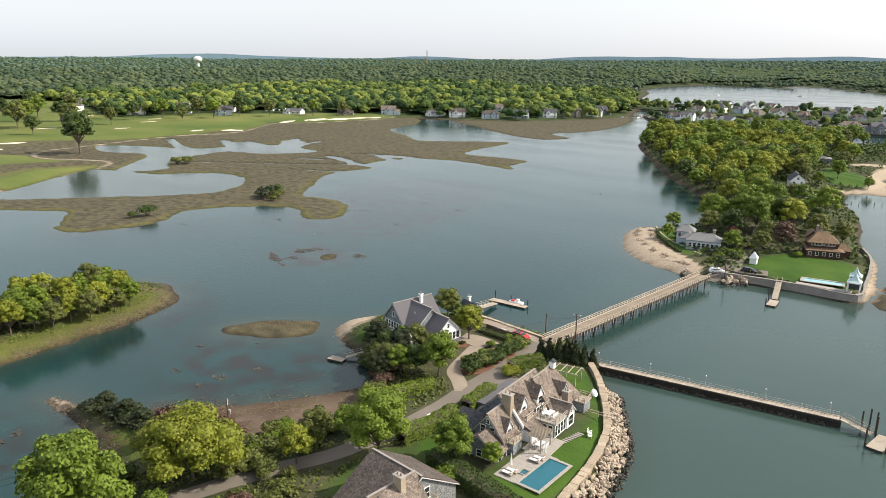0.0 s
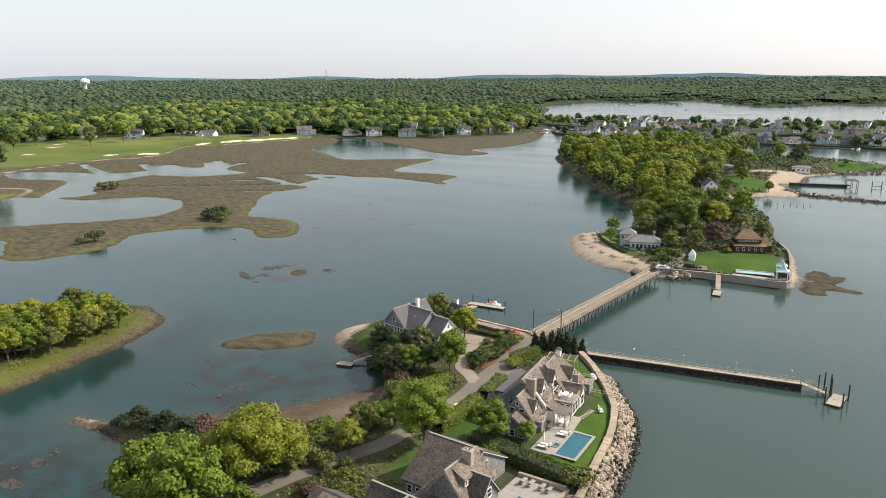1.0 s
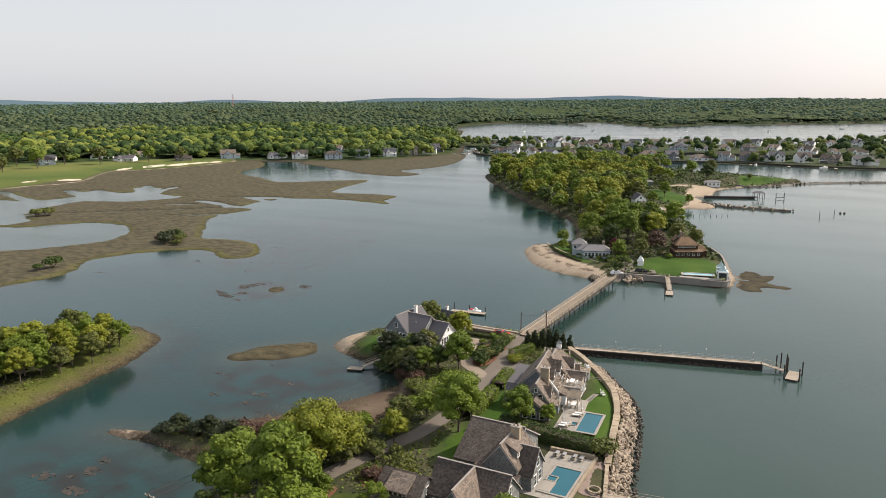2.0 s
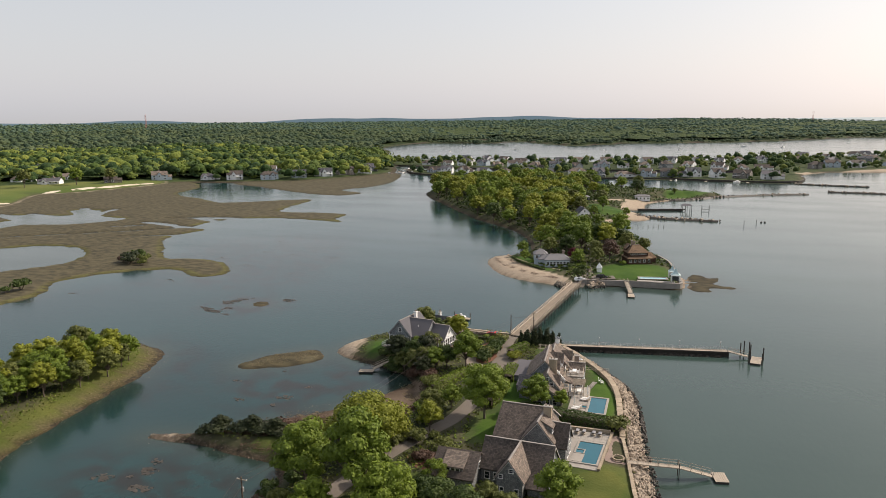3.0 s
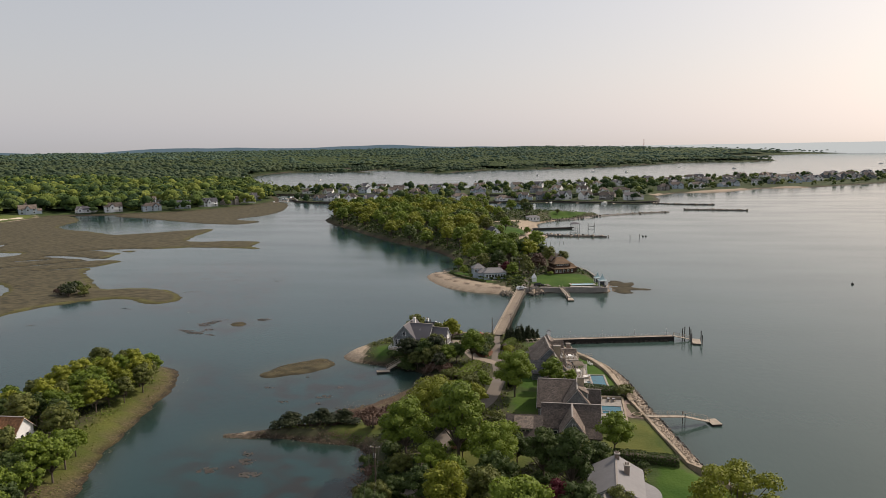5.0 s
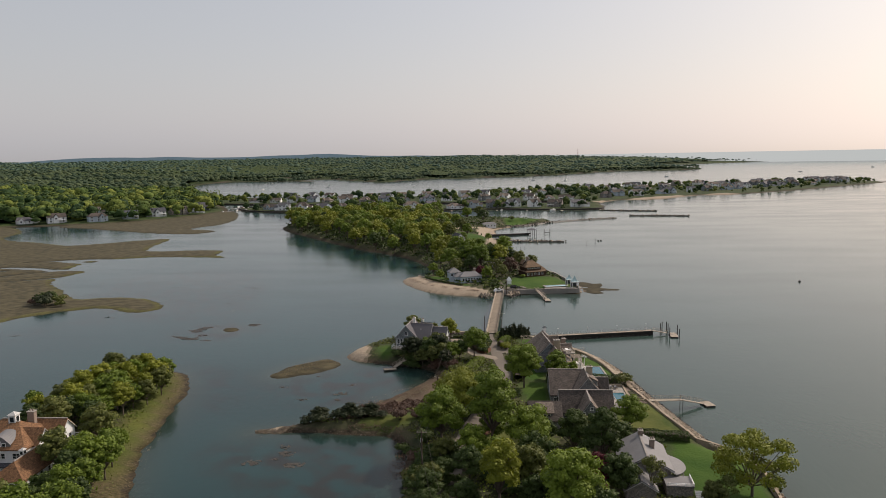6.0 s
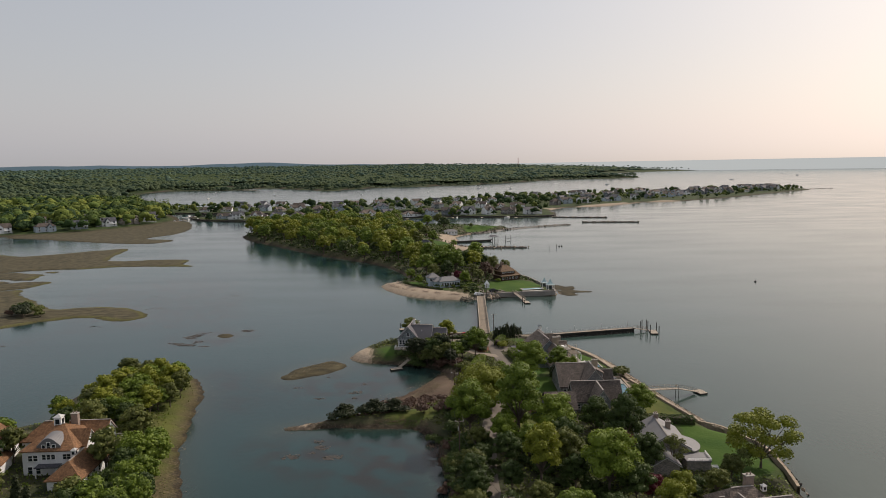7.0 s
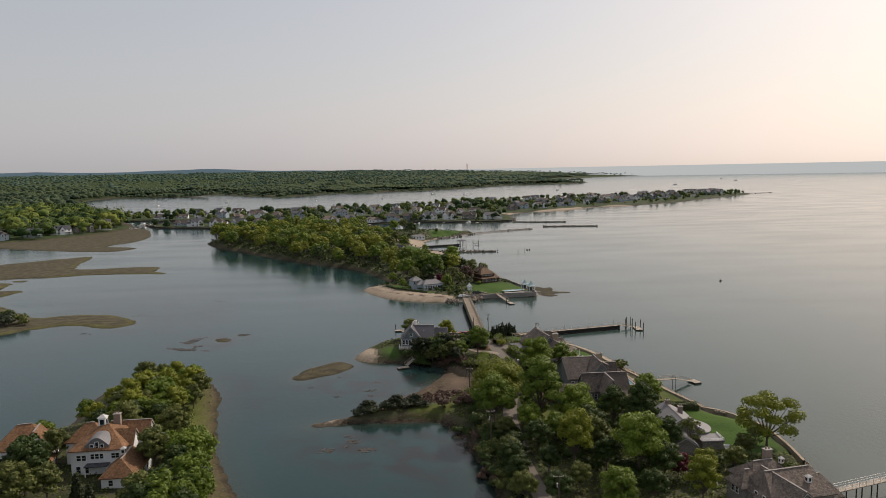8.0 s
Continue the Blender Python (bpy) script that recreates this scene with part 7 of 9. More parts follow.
bm = bmesh.new()   # the curved dormer in the front slope
front, back = [], []
for k in range(13):
    u = -1 + k / 6
    zz = 6.0 + 1.9 * math.cos(u * 1.35) ** 1.4
    front.append((bm.verts.new((u * 2.4, -5.7, zz)), bm.verts.new((u * 2.3, -5.62, 5.0))))
    back.append(bm.verts.new((u * 2.0, -2.0, 7.2 + 0.9 * math.cos(u * 1.35))))
for k in range(12):
    bm.faces.new((front[k][0], front[k + 1][0], back[k + 1], back[k]))
    bm.faces.new((front[k][1], front[k + 1][1], front[k + 1][0], front[k][0]))
bmesh.ops.recalc_face_normals(bm, faces=bm.faces)
part("dormer", bm, M_METALROOF, h, "curved eyebrow dormer with grey lead roof")
for x, hh in ((-1.0, 1.2), (0, 1.7), (1.0, 1.2)):
    window(h, x, -5.74, 5.9 + (hh - 1.2) / 2, 270, 0.6, hh)
for x in (-3.6, -2.6):
    window(h, x, -6.05, 3.9, 270, 0.8, 1.1)
for x in (-0.9, 0.0, 0.9, 3.2, 4.0):
    window(h, x, -6.05, 4.1, 270, 0.7, 1.0)
for x in (-3.8, -2.2):
    window(h, x, -6.05, 1.4, 270, 0.8, 1.4)
part("porch_roof", lay_uv(box_bm((4.6, 2.2, 0.2), (0.2, -6.9, 2.6), 0.03)), M_ROOFSLATE, h)
for x in (-1.9, 2.3):
    part("post", box_bm((0.2, 0.2, 2.6), (x, -7.8, 1.3), 0.02), M_WHITE, h)
for y in (-3.5, -1.2, 3.4, 5.0):
    window(h, 8.03 if y > 2 else 5.25, y, 3.8, 0, 0.8, 1.3)
for y in (-10.5, -8, -5.5):
    window(h, 9.63, y, 1.4, 0, 0.7, 1.1)
for x in (5.0, 7.4):
    window(h, x, -13.63, 1.4, 270, 0.8, 1.1)
railing(h, [(8.2, 1.6), (10.2, 1.6), (10.2, 6.5), (8.2, 6.5)], 3.0, 0.9, 1.2)
part("balcony", box_bm((2.2, 5.2, 0.22), (9.2, 4.1, 2.9), 0.02), M_WOODGREY, h)
# its neighbour
h = house_root("house", -197.5, 12, 3.0, 12, "white house with orange cedar roof beside dark trees")
wing(h, 0, 0, 10, 9.0, 5.4, 9.0, M_WALLWHITE, M_ROOFORANGE, "x", hip=0.8)
dormer(h, 2.8, -4.6, 270, 3.6, 5.0, 5.0, 6.6, 8.6, M_WALLWHITE, M_ROOFORANGE)
wing(h, 3.0, -6.0, 6.0, 6.0, 2.8, 5.0, M_WALLWHITE, M_ROOFORANGE, "y")
for x in (-3, -1.4, 1.4, 3):
    window(h, x, -4.53, 3.8, 270, 0.8, 1.2)

# houses of the far island
h = house_root("house", -100, 228.5, 2.3, 20, "pale blue-grey shore house with low grey roofs")
wing(h, 0, 0, 10.5, 6.5, 3.2, 5.0, M_WALLPALEBLUE, M_METALROOF, "x", hip=0.7)
wing(h, -6.4, 5.4, 5.6, 5.2, 4.6, 6.4, M_WALLPALEBLUE, M_METALROOF, "x", hip=0.9)
wing(h, -5.0, 2.6, 6.0, 5.0, 3.0, 4.6, M_WALLPALEBLUE, M_METALROOF, "y", hip=0.8)
chimney(h, 3.0, 1.0, 3.4, 6.2, 0.9, 0.9)
for x in (-4, -2.6, -1.2, 0.2, 1.6, 3.0, 4.4):
    window(h, x, -3.28, 1.6, 270, 0.9, 1.4)
for x in (-8.2, -6.4, -4.6):
    window(h, x, 2.78, 3.4, 270, 0.9, 1.2)
h = house_root("house", -69.4, 248.4, 2.6, 26, "dark brown shingled hip-roofed house with a tan shingle roof")
h.matrix_world = h.matrix_world @ Matrix.Diagonal((0.78, 0.78, 0.82, 1))
wing(h, 0, 0, 11.0, 8.8, 5.7, 8.9, M_WALLBROWN, M_ROOFBROWN, "x", hip=0.85, over=0.7)
wing(h, 0.5, -1.0, 13.6, 11.4, 2.6, 3.8, M_WALLBROWN, M_ROOFBROWN, "x", hip=0.9, over=0.5)
wing(h, 8.2, 0.6, 5.0, 6.4, 2.4, 4.6, M_WALLBROWN, M_ROOFBROWN, "x", hip=0.6)
wing(h, -3.6, 2.4, 4.0, 4.0, 7.0, 9.2, M_WALLBROWN, M_ROOFBROWN, "y", over=0.3)
chimney(h, -2.0, 1.4, 7.0, 11.0, 0.9, 0.9)
chimney(h, -0.6, 1.4, 7.0, 10.4, 0.7, 0.7)
for k in range(7):
    window(h, -3.9 + 1.3 * k, -4.43, 4.7, 270, 0.8, 0.9)
for x in (-5, -2.4, 0.2, 2.8, 5.4):
    window(h, x, -6.73, 1.3, 270, 1.0, 1.3)
for x, y, yaw, roofm, lab, lx in ((-115, 357, 118, M_ROOFSLATE, "white gabled house at the wood's edge", 9), (-138, 462, 20, M_METALROOF, "pale blue flat-roofed house behind the trees", 13), (-98, 505, 10, M_METALROOF, "low grey waterfront house with open deck", 11), (-109, 343, 15, M_METALROOF, "low white pool house with a terrace", 8)):
    h = house_root("house", x, y, height(x, y), yaw, lab)
    tall = 5.6 if lx == 9 else 3.2
    wing(h, 0, 0, lx, 6.4 if lx == 9 else 7.0, tall, tall + (2.8 if lx == 9 else 1.0), M_WALLWHITE if lx != 13 else M_WALLBLUE, roofm, "x", hip=0 if lx == 9 else 0.8)
    if lx == 9:
        for yy in (-1.6, 1.6):
            for zz in (1.5, 4.2):
                window(h, -4.53, yy, zz, 180, 0.9, 1.3)
        window(h, -4.53, 0, 6.4, 180, 0.8, 1.0)
    for k in range(4):
        window(h, -lx / 2 + (k + 0.5) * lx / 4, -3.23 if lx == 9 else -3.53, tall - 1.6, 270, 1.0, 1.3)

# ---- the village across the water, and shore houses under the woods ----
ROOFS = [M_ROOFSLATE, M_ROOFDARK, M_ROOFPLAIN, M_ROOFSLATE, M_ROOFGREY, M_ROOFDARK]
WALLS = [("white", M_WALLWHITE), ("pale blue", M_WALLPALEBLUE), ("white", M_WALLWHITE), ("grey-shingled", M_WALLGREY), ("white", M_WALLWHITE), ("blue-grey", M_WALLBLUE), ("pale blue", M_WALLPALEBLUE), ("white", M_WALLWHITE)]


def far_window(root, x, y, z):
    """A small window seen from far off: frame and pane in one piece."""
    if "far" not in WINDOW_BANK:
        bm = box_bm((1.9, 0.08, 1.9))
        box_bm((1.5, 0.1, 1.5), (0, -0.02, 0), bm=bm)
        me = bpy.data.meshes.new("window")
        bm.to_mesh(me)
        bm.free()
        me.materials.append(M_WHITE)
        me.materials.append(M_GLASS)
        for p in me.polygons:
            p.material_index = int(p.index >= 6)
        WINDOW_BANK["far"] = me
    part("window", WINDOW_BANK["far"], None, root).matrix_basis = Matrix.Translation((x, y, z))


def village_house(x, y, yaw, rng, group, where, grow=1.0):
    """A two-storey shore house: main block, front gable, lower wing, open porch and chimney."""
    tone, wall = WALLS[int(rng.integers(len(WALLS)))]
    roof = ROOFS[int(rng.integers(len(ROOFS)))]
    lx, wy, eave = grow * rng.uniform(9, 14), grow * rng.uniform(7, 9.5), float(rng.choice([3.2, 5.6, 5.6, 6.2]))
    rise = rng.uniform(2.8, 4.2)
    h = house_root("house", x, y, max(height(x, y), 0.8), yaw, f"{tone} gabled house {where}", "house", group)
    wing(h, 0, 0, lx, wy, eave, eave + rise, wall, roof, "x", hip=float(rng.choice([0, 0, 0.8])), trim=False)
    gx0 = rng.uniform(-0.3, 0.3) * lx
    wing(h, gx0, -wy / 2, 4.5, rng.uniform(4.2, 5.6), eave - 0.2, eave + rise * 0.8, wall, roof, "y", trim=False)
    far_window(h, gx0, -wy / 2 - 2.29, eave - 1.2)
    side = float(rng.choice([-1, 1]))
    if rng.random() < 0.6:
        wing(h, side * (lx / 2 + 2.2), 0.6, 5.0, wy * 0.75, max(eave - 2.4, 2.6), max(eave - 0.4, 4.6), wall, roof, "x", trim=False)
    for kk in range(3):
        px = -lx / 2 + (kk + 0.5) * lx / 3
        for zz in ([1.5, eave - 1.3] if eave > 4 else [1.6]):
            if abs(px - gx0) > 2.6:
                far_window(h, px, -wy / 2 - 0.04, zz)
    if rng.random() < 0.5:
        px = -side * lx * 0.25
        part("porch", box_bm((lx * 0.5, 2.4, 0.22), (px, -wy / 2 - 1.2, 2.75), 0.03), M_WHITE, h, "flat white porch roof")
        for e in (-1, 1):
            part("post", box_bm((0.25, 0.25, 3.2), (px + e * lx * 0.23, -wy / 2 - 2.2, 1.1)), M_WHITE, h)
    if rng.random() < 0.5:
        chimney(h, rng.uniform(-3, 3), 0.3, eave + 1, eave + rise + 1.2, 0.9, 0.8, flues=False)


rng_v = np.random.default_rng(78)
for x, y in VILLAGE_PLOTS:
    village_house(x, y, rng_v.uniform(-34, 34) + (20 if x > 40 else 0), rng_v, "village houses", "in the waterside village", 1.4)
for x, y in SHORE_HOUSES:
    village_house(x, y, rng_v.uniform(20, 60), rng_v, "shore houses", "below the shore woods", 1.4)

# ---- road, drives and terraces ----
def ribbon(name, pts, wide, material, label, lift=0.06, thick=0.25, kind="structure", category="road"):
    """A paved strip that follows the ground, with its edges turned down."""
    line = smooth_outline(pts, 6, False)
    bm = bmesh.new()
    prev = None
    for i, p in enumerate(line):
        d = line[min(i + 1, len(line) - 1)] - line[max(i - 1, 0)]
        s = np.array([-d[1], d[0]]) / np.linalg.norm(d) * wide / 2
        zz = max(height(p[0] + s[0] * e, p[1] + s[1] * e) for e in (-1, -0.5, 0, 0.5, 1)) + lift
        now = [bm.verts.new((p[0] + s[0] * e, p[1] + s[1] * e, zz - dz)) for e, dz in ((-1.02, thick), (-1, 0), (0, -0.03), (1, 0), (1.02, thick))]
        if prev:
            for k in range(4):
                bm.faces.new((prev[k], prev[k + 1], now[k + 1], now[k]))
        prev = now
    bmesh.ops.recalc_face_normals(bm, faces=bm.faces)
    return tagged(part(name, bm, material), label, category, kind=kind)


ribbon("road", [(-87.6, 124), (-87.2, 117), (-85, 106), (-83.6, 94), (-82, 84), (-81.6, 73), (-82.4, 62), (-85.5, 52), (-88, 42), (-90, 30), (-91, 15), (-91.5, 0), (-90, -30)], 3.5, M_ROAD, "narrow worn asphalt lane along the peninsula")
ribbon("road", [(-85.5, 196), (-85, 205), (-84, 214), (-86.5, 226), (-90, 240)], 4.5, M_ROAD, "asphalt lane on the far side of the bridge")
ribbon("driveway", [(-83.4, 92.0), (-86.8, 94.6), (-90.6, 97.2), (-92.6, 101), (-94.4, 105.6), (-96.2, 110)], 3.0, M_GRAVEL, "pale gravel drive to the house on the point", category="driveway")
ribbon("driveway", [(-102.2, 111.6), (-98.6, 112.6), (-95.4, 112.4), (-94.2, 112.2)], 5.6, M_GRAVEL, "pale gravel forecourt before the house on the point", 0.09, category="driveway")
ribbon("road", [(-110, 123.4), (-104, 123.4), (-97, 123.2), (-91, 122.6), (-88.4, 121.8)], 2.8, M_GRAVEL, "pale causeway lane behind the seawall", 0.08, category="road")
ribbon("driveway", [(-84, 212), (-79, 212), (-73, 214)], 5.5, M_ROAD, "asphalt parking place by the seawall", category="driveway")
ribbon("driveway", [(-83, 102), (-78, 100), (-73, 97)], 6.0, M_ROAD, "dark asphalt forecourt beside the big house", category="driveway")


def slab(name, pts, z, material, label, thick=0.3, category="terrace", kind="structure"):
    bm = bmesh.new()
    lo, hi = [bm.verts.new((*p, z - thick)) for p in pts], [bm.verts.new((*p, z)) for p in pts]
    bm.faces.new(hi)
    bm.faces.new(lo[::-1])
    for i in range(len(pts)):
        bm.faces.new((lo[i], lo[(i + 1) % len(pts)], hi[(i + 1) % len(pts)], hi[i]))
    bmesh.ops.recalc_face_normals(bm, faces=bm.faces)
    return tagged(part(name, bm, material), label, category, kind=kind)


def pool(x, y, yaw, lx, ly, z, label, material=None, rim=0.55):
    """A pool: coping stones round a sunk water face."""
    root = house_root("swimming_pool", x, y, z, yaw, label, "swimming pool")
    part("basin", box_bm((lx + 0.1, ly + 0.1, 0.2), (0, 0, -0.18)), M_PAVE, root)
    part("pool_water", box_bm((lx, ly, 0.05), (0, 0, -0.02)), material or M_POOL, root, "still turquoise pool water")
    for s in (-1, 1):
        k = max(2, int((lx + 2 * rim) / 1.1))
        for i in range(k):
            part("coping_stone", box_bm(((lx + 2 * rim) / k - 0.02, rim, 0.14), (-(lx + 2 * rim) / 2 + (i + 0.5) * (lx + 2 * rim) / k, s * (ly + rim) / 2, 0.05), 0.015), M_PAVE, root)
        k = max(2, int(ly / 1.1))
        for i in range(k):
            part("coping_stone", box_bm((rim, ly / k - 0.02, 0.14), (s * (lx + rim) / 2, -ly / 2 + (i + 0.5) * ly / k, 0.05), 0.015), M_PAVE, root)
    return root


def paving(name, x, y, yaw, lx, ly, z, label, tile=1.2):
    """A terrace of separate stone slabs on a bed."""
    root = tagged(new(name), label, "terrace", kind="structure")
    root.matrix_world = pose(x, y, z, 0, 0, yaw)
    part("bed", box_bm((lx, ly, 0.4), (0, 0, -0.24)), M_STONE, root)
    cx, cy = int(lx / tile), int(ly / tile)
    me = bpy.data.meshes.new("paving_stone")
    tb = box_bm((lx / cx - 0.025, ly / cy - 0.025, 0.08), (0, 0, 0), 0.01)
    tb.to_mesh(me)
    tb.free()
    for i in range(cx):
        for j in range(cy):
            ob = part("paving_stone", me, M_PAVE, root)
            ob.matrix_basis = Matrix.Translation((-lx / 2 + (i + 0.5) * lx / cx, -ly / 2 + (j + 0.5) * ly / cy, random.uniform(-0.004, 0.004)))
    return root


# ---- seawalls and rock slopes ----
def rock_mesh(seed, squash=0.75):
    bm = bmesh.new()
    bmesh.ops.create_icosphere(bm, subdivisions=1, radius=0.5)
    for v in bm.verts:
        v.co *= 1 + 0.5 * noise.noise(v.co * 2.3 + Vector((seed * 5.3, 0, 0)))
        v.co.z *= squash
    me = bpy.data.meshes.new("rock")
    bm.to_mesh(me)
    bm.free()
    me.materials.append(M_STONE)
    return me


ROCKS = [rock_mesh(k) for k in range(8)]
ROCKS_WET = [rock_mesh(k + 20) for k in range(6)]
for me in ROCKS_WET:
    me.materials.clear()
    me.materials.append(M_STONEWET)


def rocks_along(root, pts, wide, count, seed, lo=0.6, hi=1.5, rise=1.9, rest=0):
    """Tumbled boulders on the slope outside a wall, wet and dark near the water."""
    line = smooth_outline(pts, 4, False)
    rng = np.random.default_rng(seed)
    seg = np.diff(line, axis=0)
    length = np.linalg.norm(seg, axis=1)
    loose = {True: [], False: []}
    for k in range(count + rest):
        i = rng.choice(len(seg), p=length / length.sum())
        p = line[i] + seg[i] * rng.random()
        side = np.array([-seg[i][1], seg[i][0]]) / length[i]
        t = rng.random()
        q = p + side * wide * t
        z = rise * (1 - t) - 0.1
        s = rng.uniform(lo, hi) * (1.1 - 0.35 * t) * (1.0 if k < count else 0.8)
        dark = bool(z < 0.35 + 0.3 * rng.random())
        me = (ROCKS_WET if dark else ROCKS)[int(rng.integers(6))]
        m = Matrix.LocRotScale((q[0], q[1], z), Euler(rng.uniform(0, 6.28, 3)), (s * rng.uniform(0.7, 1.4), s, s * rng.uniform(0.6, 0.9)))
        if k < count:
            part("boulder", me, None, root).matrix_basis = m
        else:
            loose[dark].append((me, m))
    for dark, rocks in loose.items():
        if rocks:
            vs, fs, base = [], [], 0
            for me, m in rocks:
                vs += [(m @ v.co)[:] for v in me.vertices]
                fs += [[base + k for k in f.vertices] for f in me.polygons]
                base += len(me.vertices)
            tagged(part("smaller_boulder", raw_mesh("smaller_boulder", vs, fs), M_STONEWET if dark else M_STONE, root), kind="stuff")


def seawall(pts, label, top=2.5, low=-0.8, thick=0.7, stone=1.3, material=None):
    """A stone wall along the shore: a core and separate capping stones."""
    line = smooth_outline(pts, 6, False)
    root = tagged(new("seawall"), label, "seawall", kind="structure")
    bm = bmesh.new()
    prev = None
    for i, p in enumerate(line):
        d = line[min(i + 1, len(line) - 1)] - line[max(i - 1, 0)]
        s = np.array([-d[1], d[0]]) / np.linalg.norm(d) * thick / 2
        now = [bm.verts.new((p[0] + s[0] * e, p[1] + s[1] * e, zz)) for e, zz in ((-1.25, low), (-1, top - 0.16), (1, top - 0.16), (1.1, low))]
        if prev:
            for k in range(3):
                bm.faces.new((prev[k], prev[k + 1], now[k + 1], now[k]))
        prev = now
    bmesh.ops.recalc_face_normals(bm, faces=bm.faces)
    part("wall_core", bm, material or M_WALLSTONE, root)
    me = bpy.data.meshes.new("capstone")
    tb = box_bm((stone - 0.01, thick + 0.12, 0.2), (0, 0, 0), 0.03)
    tb.to_mesh(me)
    tb.free()
    walked, length = 0.0, np.linalg.norm(np.diff(line, axis=0), axis=1)
    total = length.sum()
    cum = np.concatenate([[0], np.cumsum(length)])
    for k in range(int(total / stone)):
        d = (k + 0.5) * stone
        i = min(int(np.searchsorted(cum, d)) - 1, len(length) - 1)
        p = line[i] + (line[i + 1] - line[i]) * (d - cum[i]) / length[i]
        a = math.atan2(*(line[i + 1] - line[i])[::-1])
        ob = part("capstone", me, material or M_WALLSTONE, root)
        ob.matrix_basis = pose(p[0], p[1], top - 0.07 + random.uniform(-0.035, 0.035), random.uniform(-2, 2), random.uniform(-2, 2), math.degrees(a) + random.uniform(-2.5, 2.5)) @ Matrix.Diagonal((random.uniform(0.98, 1.06), random.uniform(0.88, 1.12), 1, 1))
    return root


EAST = [(-75.5, 122), (-69, 116), (-62, 107.5), (-56, 98.5), (-52.2, 88), (-49.8, 76), (-47.8, 66), (-45.3, 56), (-43.2, 47), (-41.3, 40), (-39.5, 33)]
w = seawall(EAST[6:], "low narrow stone seawall below the gardens", 2.45, thick=0.55, stone=1.1)
w = seawall(EAST[:7], "long curved stone seawall with rough tan capping stones", 2.55, thick=1.15, stone=1.25)
rk = tagged(new("rock_slope"), "tumbled pale boulders below the seawall, dark at the waterline", "rock slope", kind="structure")
rocks_along(rk, [(-66, 113), (-60, 105), (-54.5, 97), (-51, 87), (-48.8, 76), (-46.9, 66), (-44.6, 56), (-42.6, 47), (-40.8, 40), (-39, 33), (-36, 28)], 4.3, 290, 5, 0.6, 1.1, 2.2, 1900)
w = seawall([(-39.5, 33), (-35.5, 29), (-33, 23.5), (-31, 18), (-31.4, 8), (-33, -2)], "low stone edge below the lawn", 2.3, thick=0.5)
rocks_along(rk, [(-37, 30), (-33, 25), (-30.5, 18), (-31, 8), (-32.5, -3)], 1.8, 60, 6, 0.4, 0.9)
w = seawall([(-113, 125.4), (-104, 125.2), (-95, 125.0), (-89.2, 124.9)], "straight seawall beside the lane to the bridge", 2.6)
rk = tagged(new("rock_slope"), "brown boulders along the causeway wall", "rock slope", kind="structure")
rocks_along(rk, [(-108, 126.0), (-98, 125.8), (-89, 125.6)], 3.6, 90, 8, 0.5, 1.1, 1.4)
w = seawall([(-84, 205), (-78, 206.5), (-71, 208), (-60, 209.6), (-48, 210.8), (-49.5, 224), (-52.5, 240), (-56.5, 256), (-63, 270)], "grey stone seawall round the far lawn", 2.3, thick=0.7, stone=1.8, material=M_WALLGREYSTONE)
w = seawall([(-128, 248), (-121, 239), (-113, 231), (-104, 225), (-96, 220)], "low wall between lawn and beach", 2.3, 0.5, 0.4)
rk = tagged(new("rock_slope"), "pale boulders at the far bridge head", "rock slope", kind="structure")
rocks_along(rk, [(-76, 206.5), (-79, 205), (-82, 201)], 3.0, 60, 9, 0.7, 1.5, 1.8)
rocks_along(rk, [(-88, 199), (-90, 199.5), (-93, 203)], 2.5, 45, 10, 0.7, 1.4, 1.8)


def groin(pts, wide, count, seed, label):
    rk = tagged(new("rock_groin"), label, "rock groin", kind="structure")
    core = bmesh.new()
    line = smooth_outline(pts, 4, False)
    prev = None
    for i, p in enumerate(line):
        d = line[min(i + 1, len(line) - 1)] - line[max(i - 1, 0)]
        s = np.array([-d[1], d[0]]) / np.linalg.norm(d) * wide / 2
        now = [core.verts.new((p[0] + s[0] * e, p[1] + s[1] * e, zz)) for e, zz in ((-1.2, -0.6), (-0.5, 0.9), (0.5, 0.9), (1.2, -0.6))]
        if prev:
            for k in range(3):
                core.faces.new((prev[k], prev[k + 1], now[k + 1], now[k]))
        prev = now
    part("core", core, M_STONEWET, rk)
    rng = np.random.default_rng(seed)
    for k in range(count):
        t = rng.random() * (len(line) - 1)
        p = line[int(t)] + (line[min(int(t) + 1, len(line) - 1)] - line[int(t)]) * (t % 1)
        q = p + rng.normal(0, wide * 0.27, 2)
        s = rng.uniform(1.0, 2.4)
        ob = part("boulder", (ROCKS if rng.random() < 0.55 else ROCKS_WET)[int(rng.integers(6))], None, rk)
        ob.matrix_basis = Matrix.LocRotScale((q[0], q[1], 0.75), Euler(rng.uniform(0, 6.28, 3)), (s, s, s * 0.7))


groin([(44, 632), (70, 629), (101, 623)], 5.0, 70, 1, "offshore breakwater of dark boulders")
groin([(24, 712), (53, 700), (84, 693)], 4.0, 60, 2, "low boulder groin off the village point")
groin([(-86, 524), (-64, 534), (-44, 562), (-10, 588), (26, 606)], 4.5, 110, 3, "boulder groin running out from the island")
groin([(-92, 424), (-77, 413), (-58, 411), (-40, 409)], 5.5, 80, 4, "boulder groin beside the sandy cove")
groin([(560, 1290), (660, 1375), (720, 1400)], 6.0, 50, 5, "dark rocks at the village point")

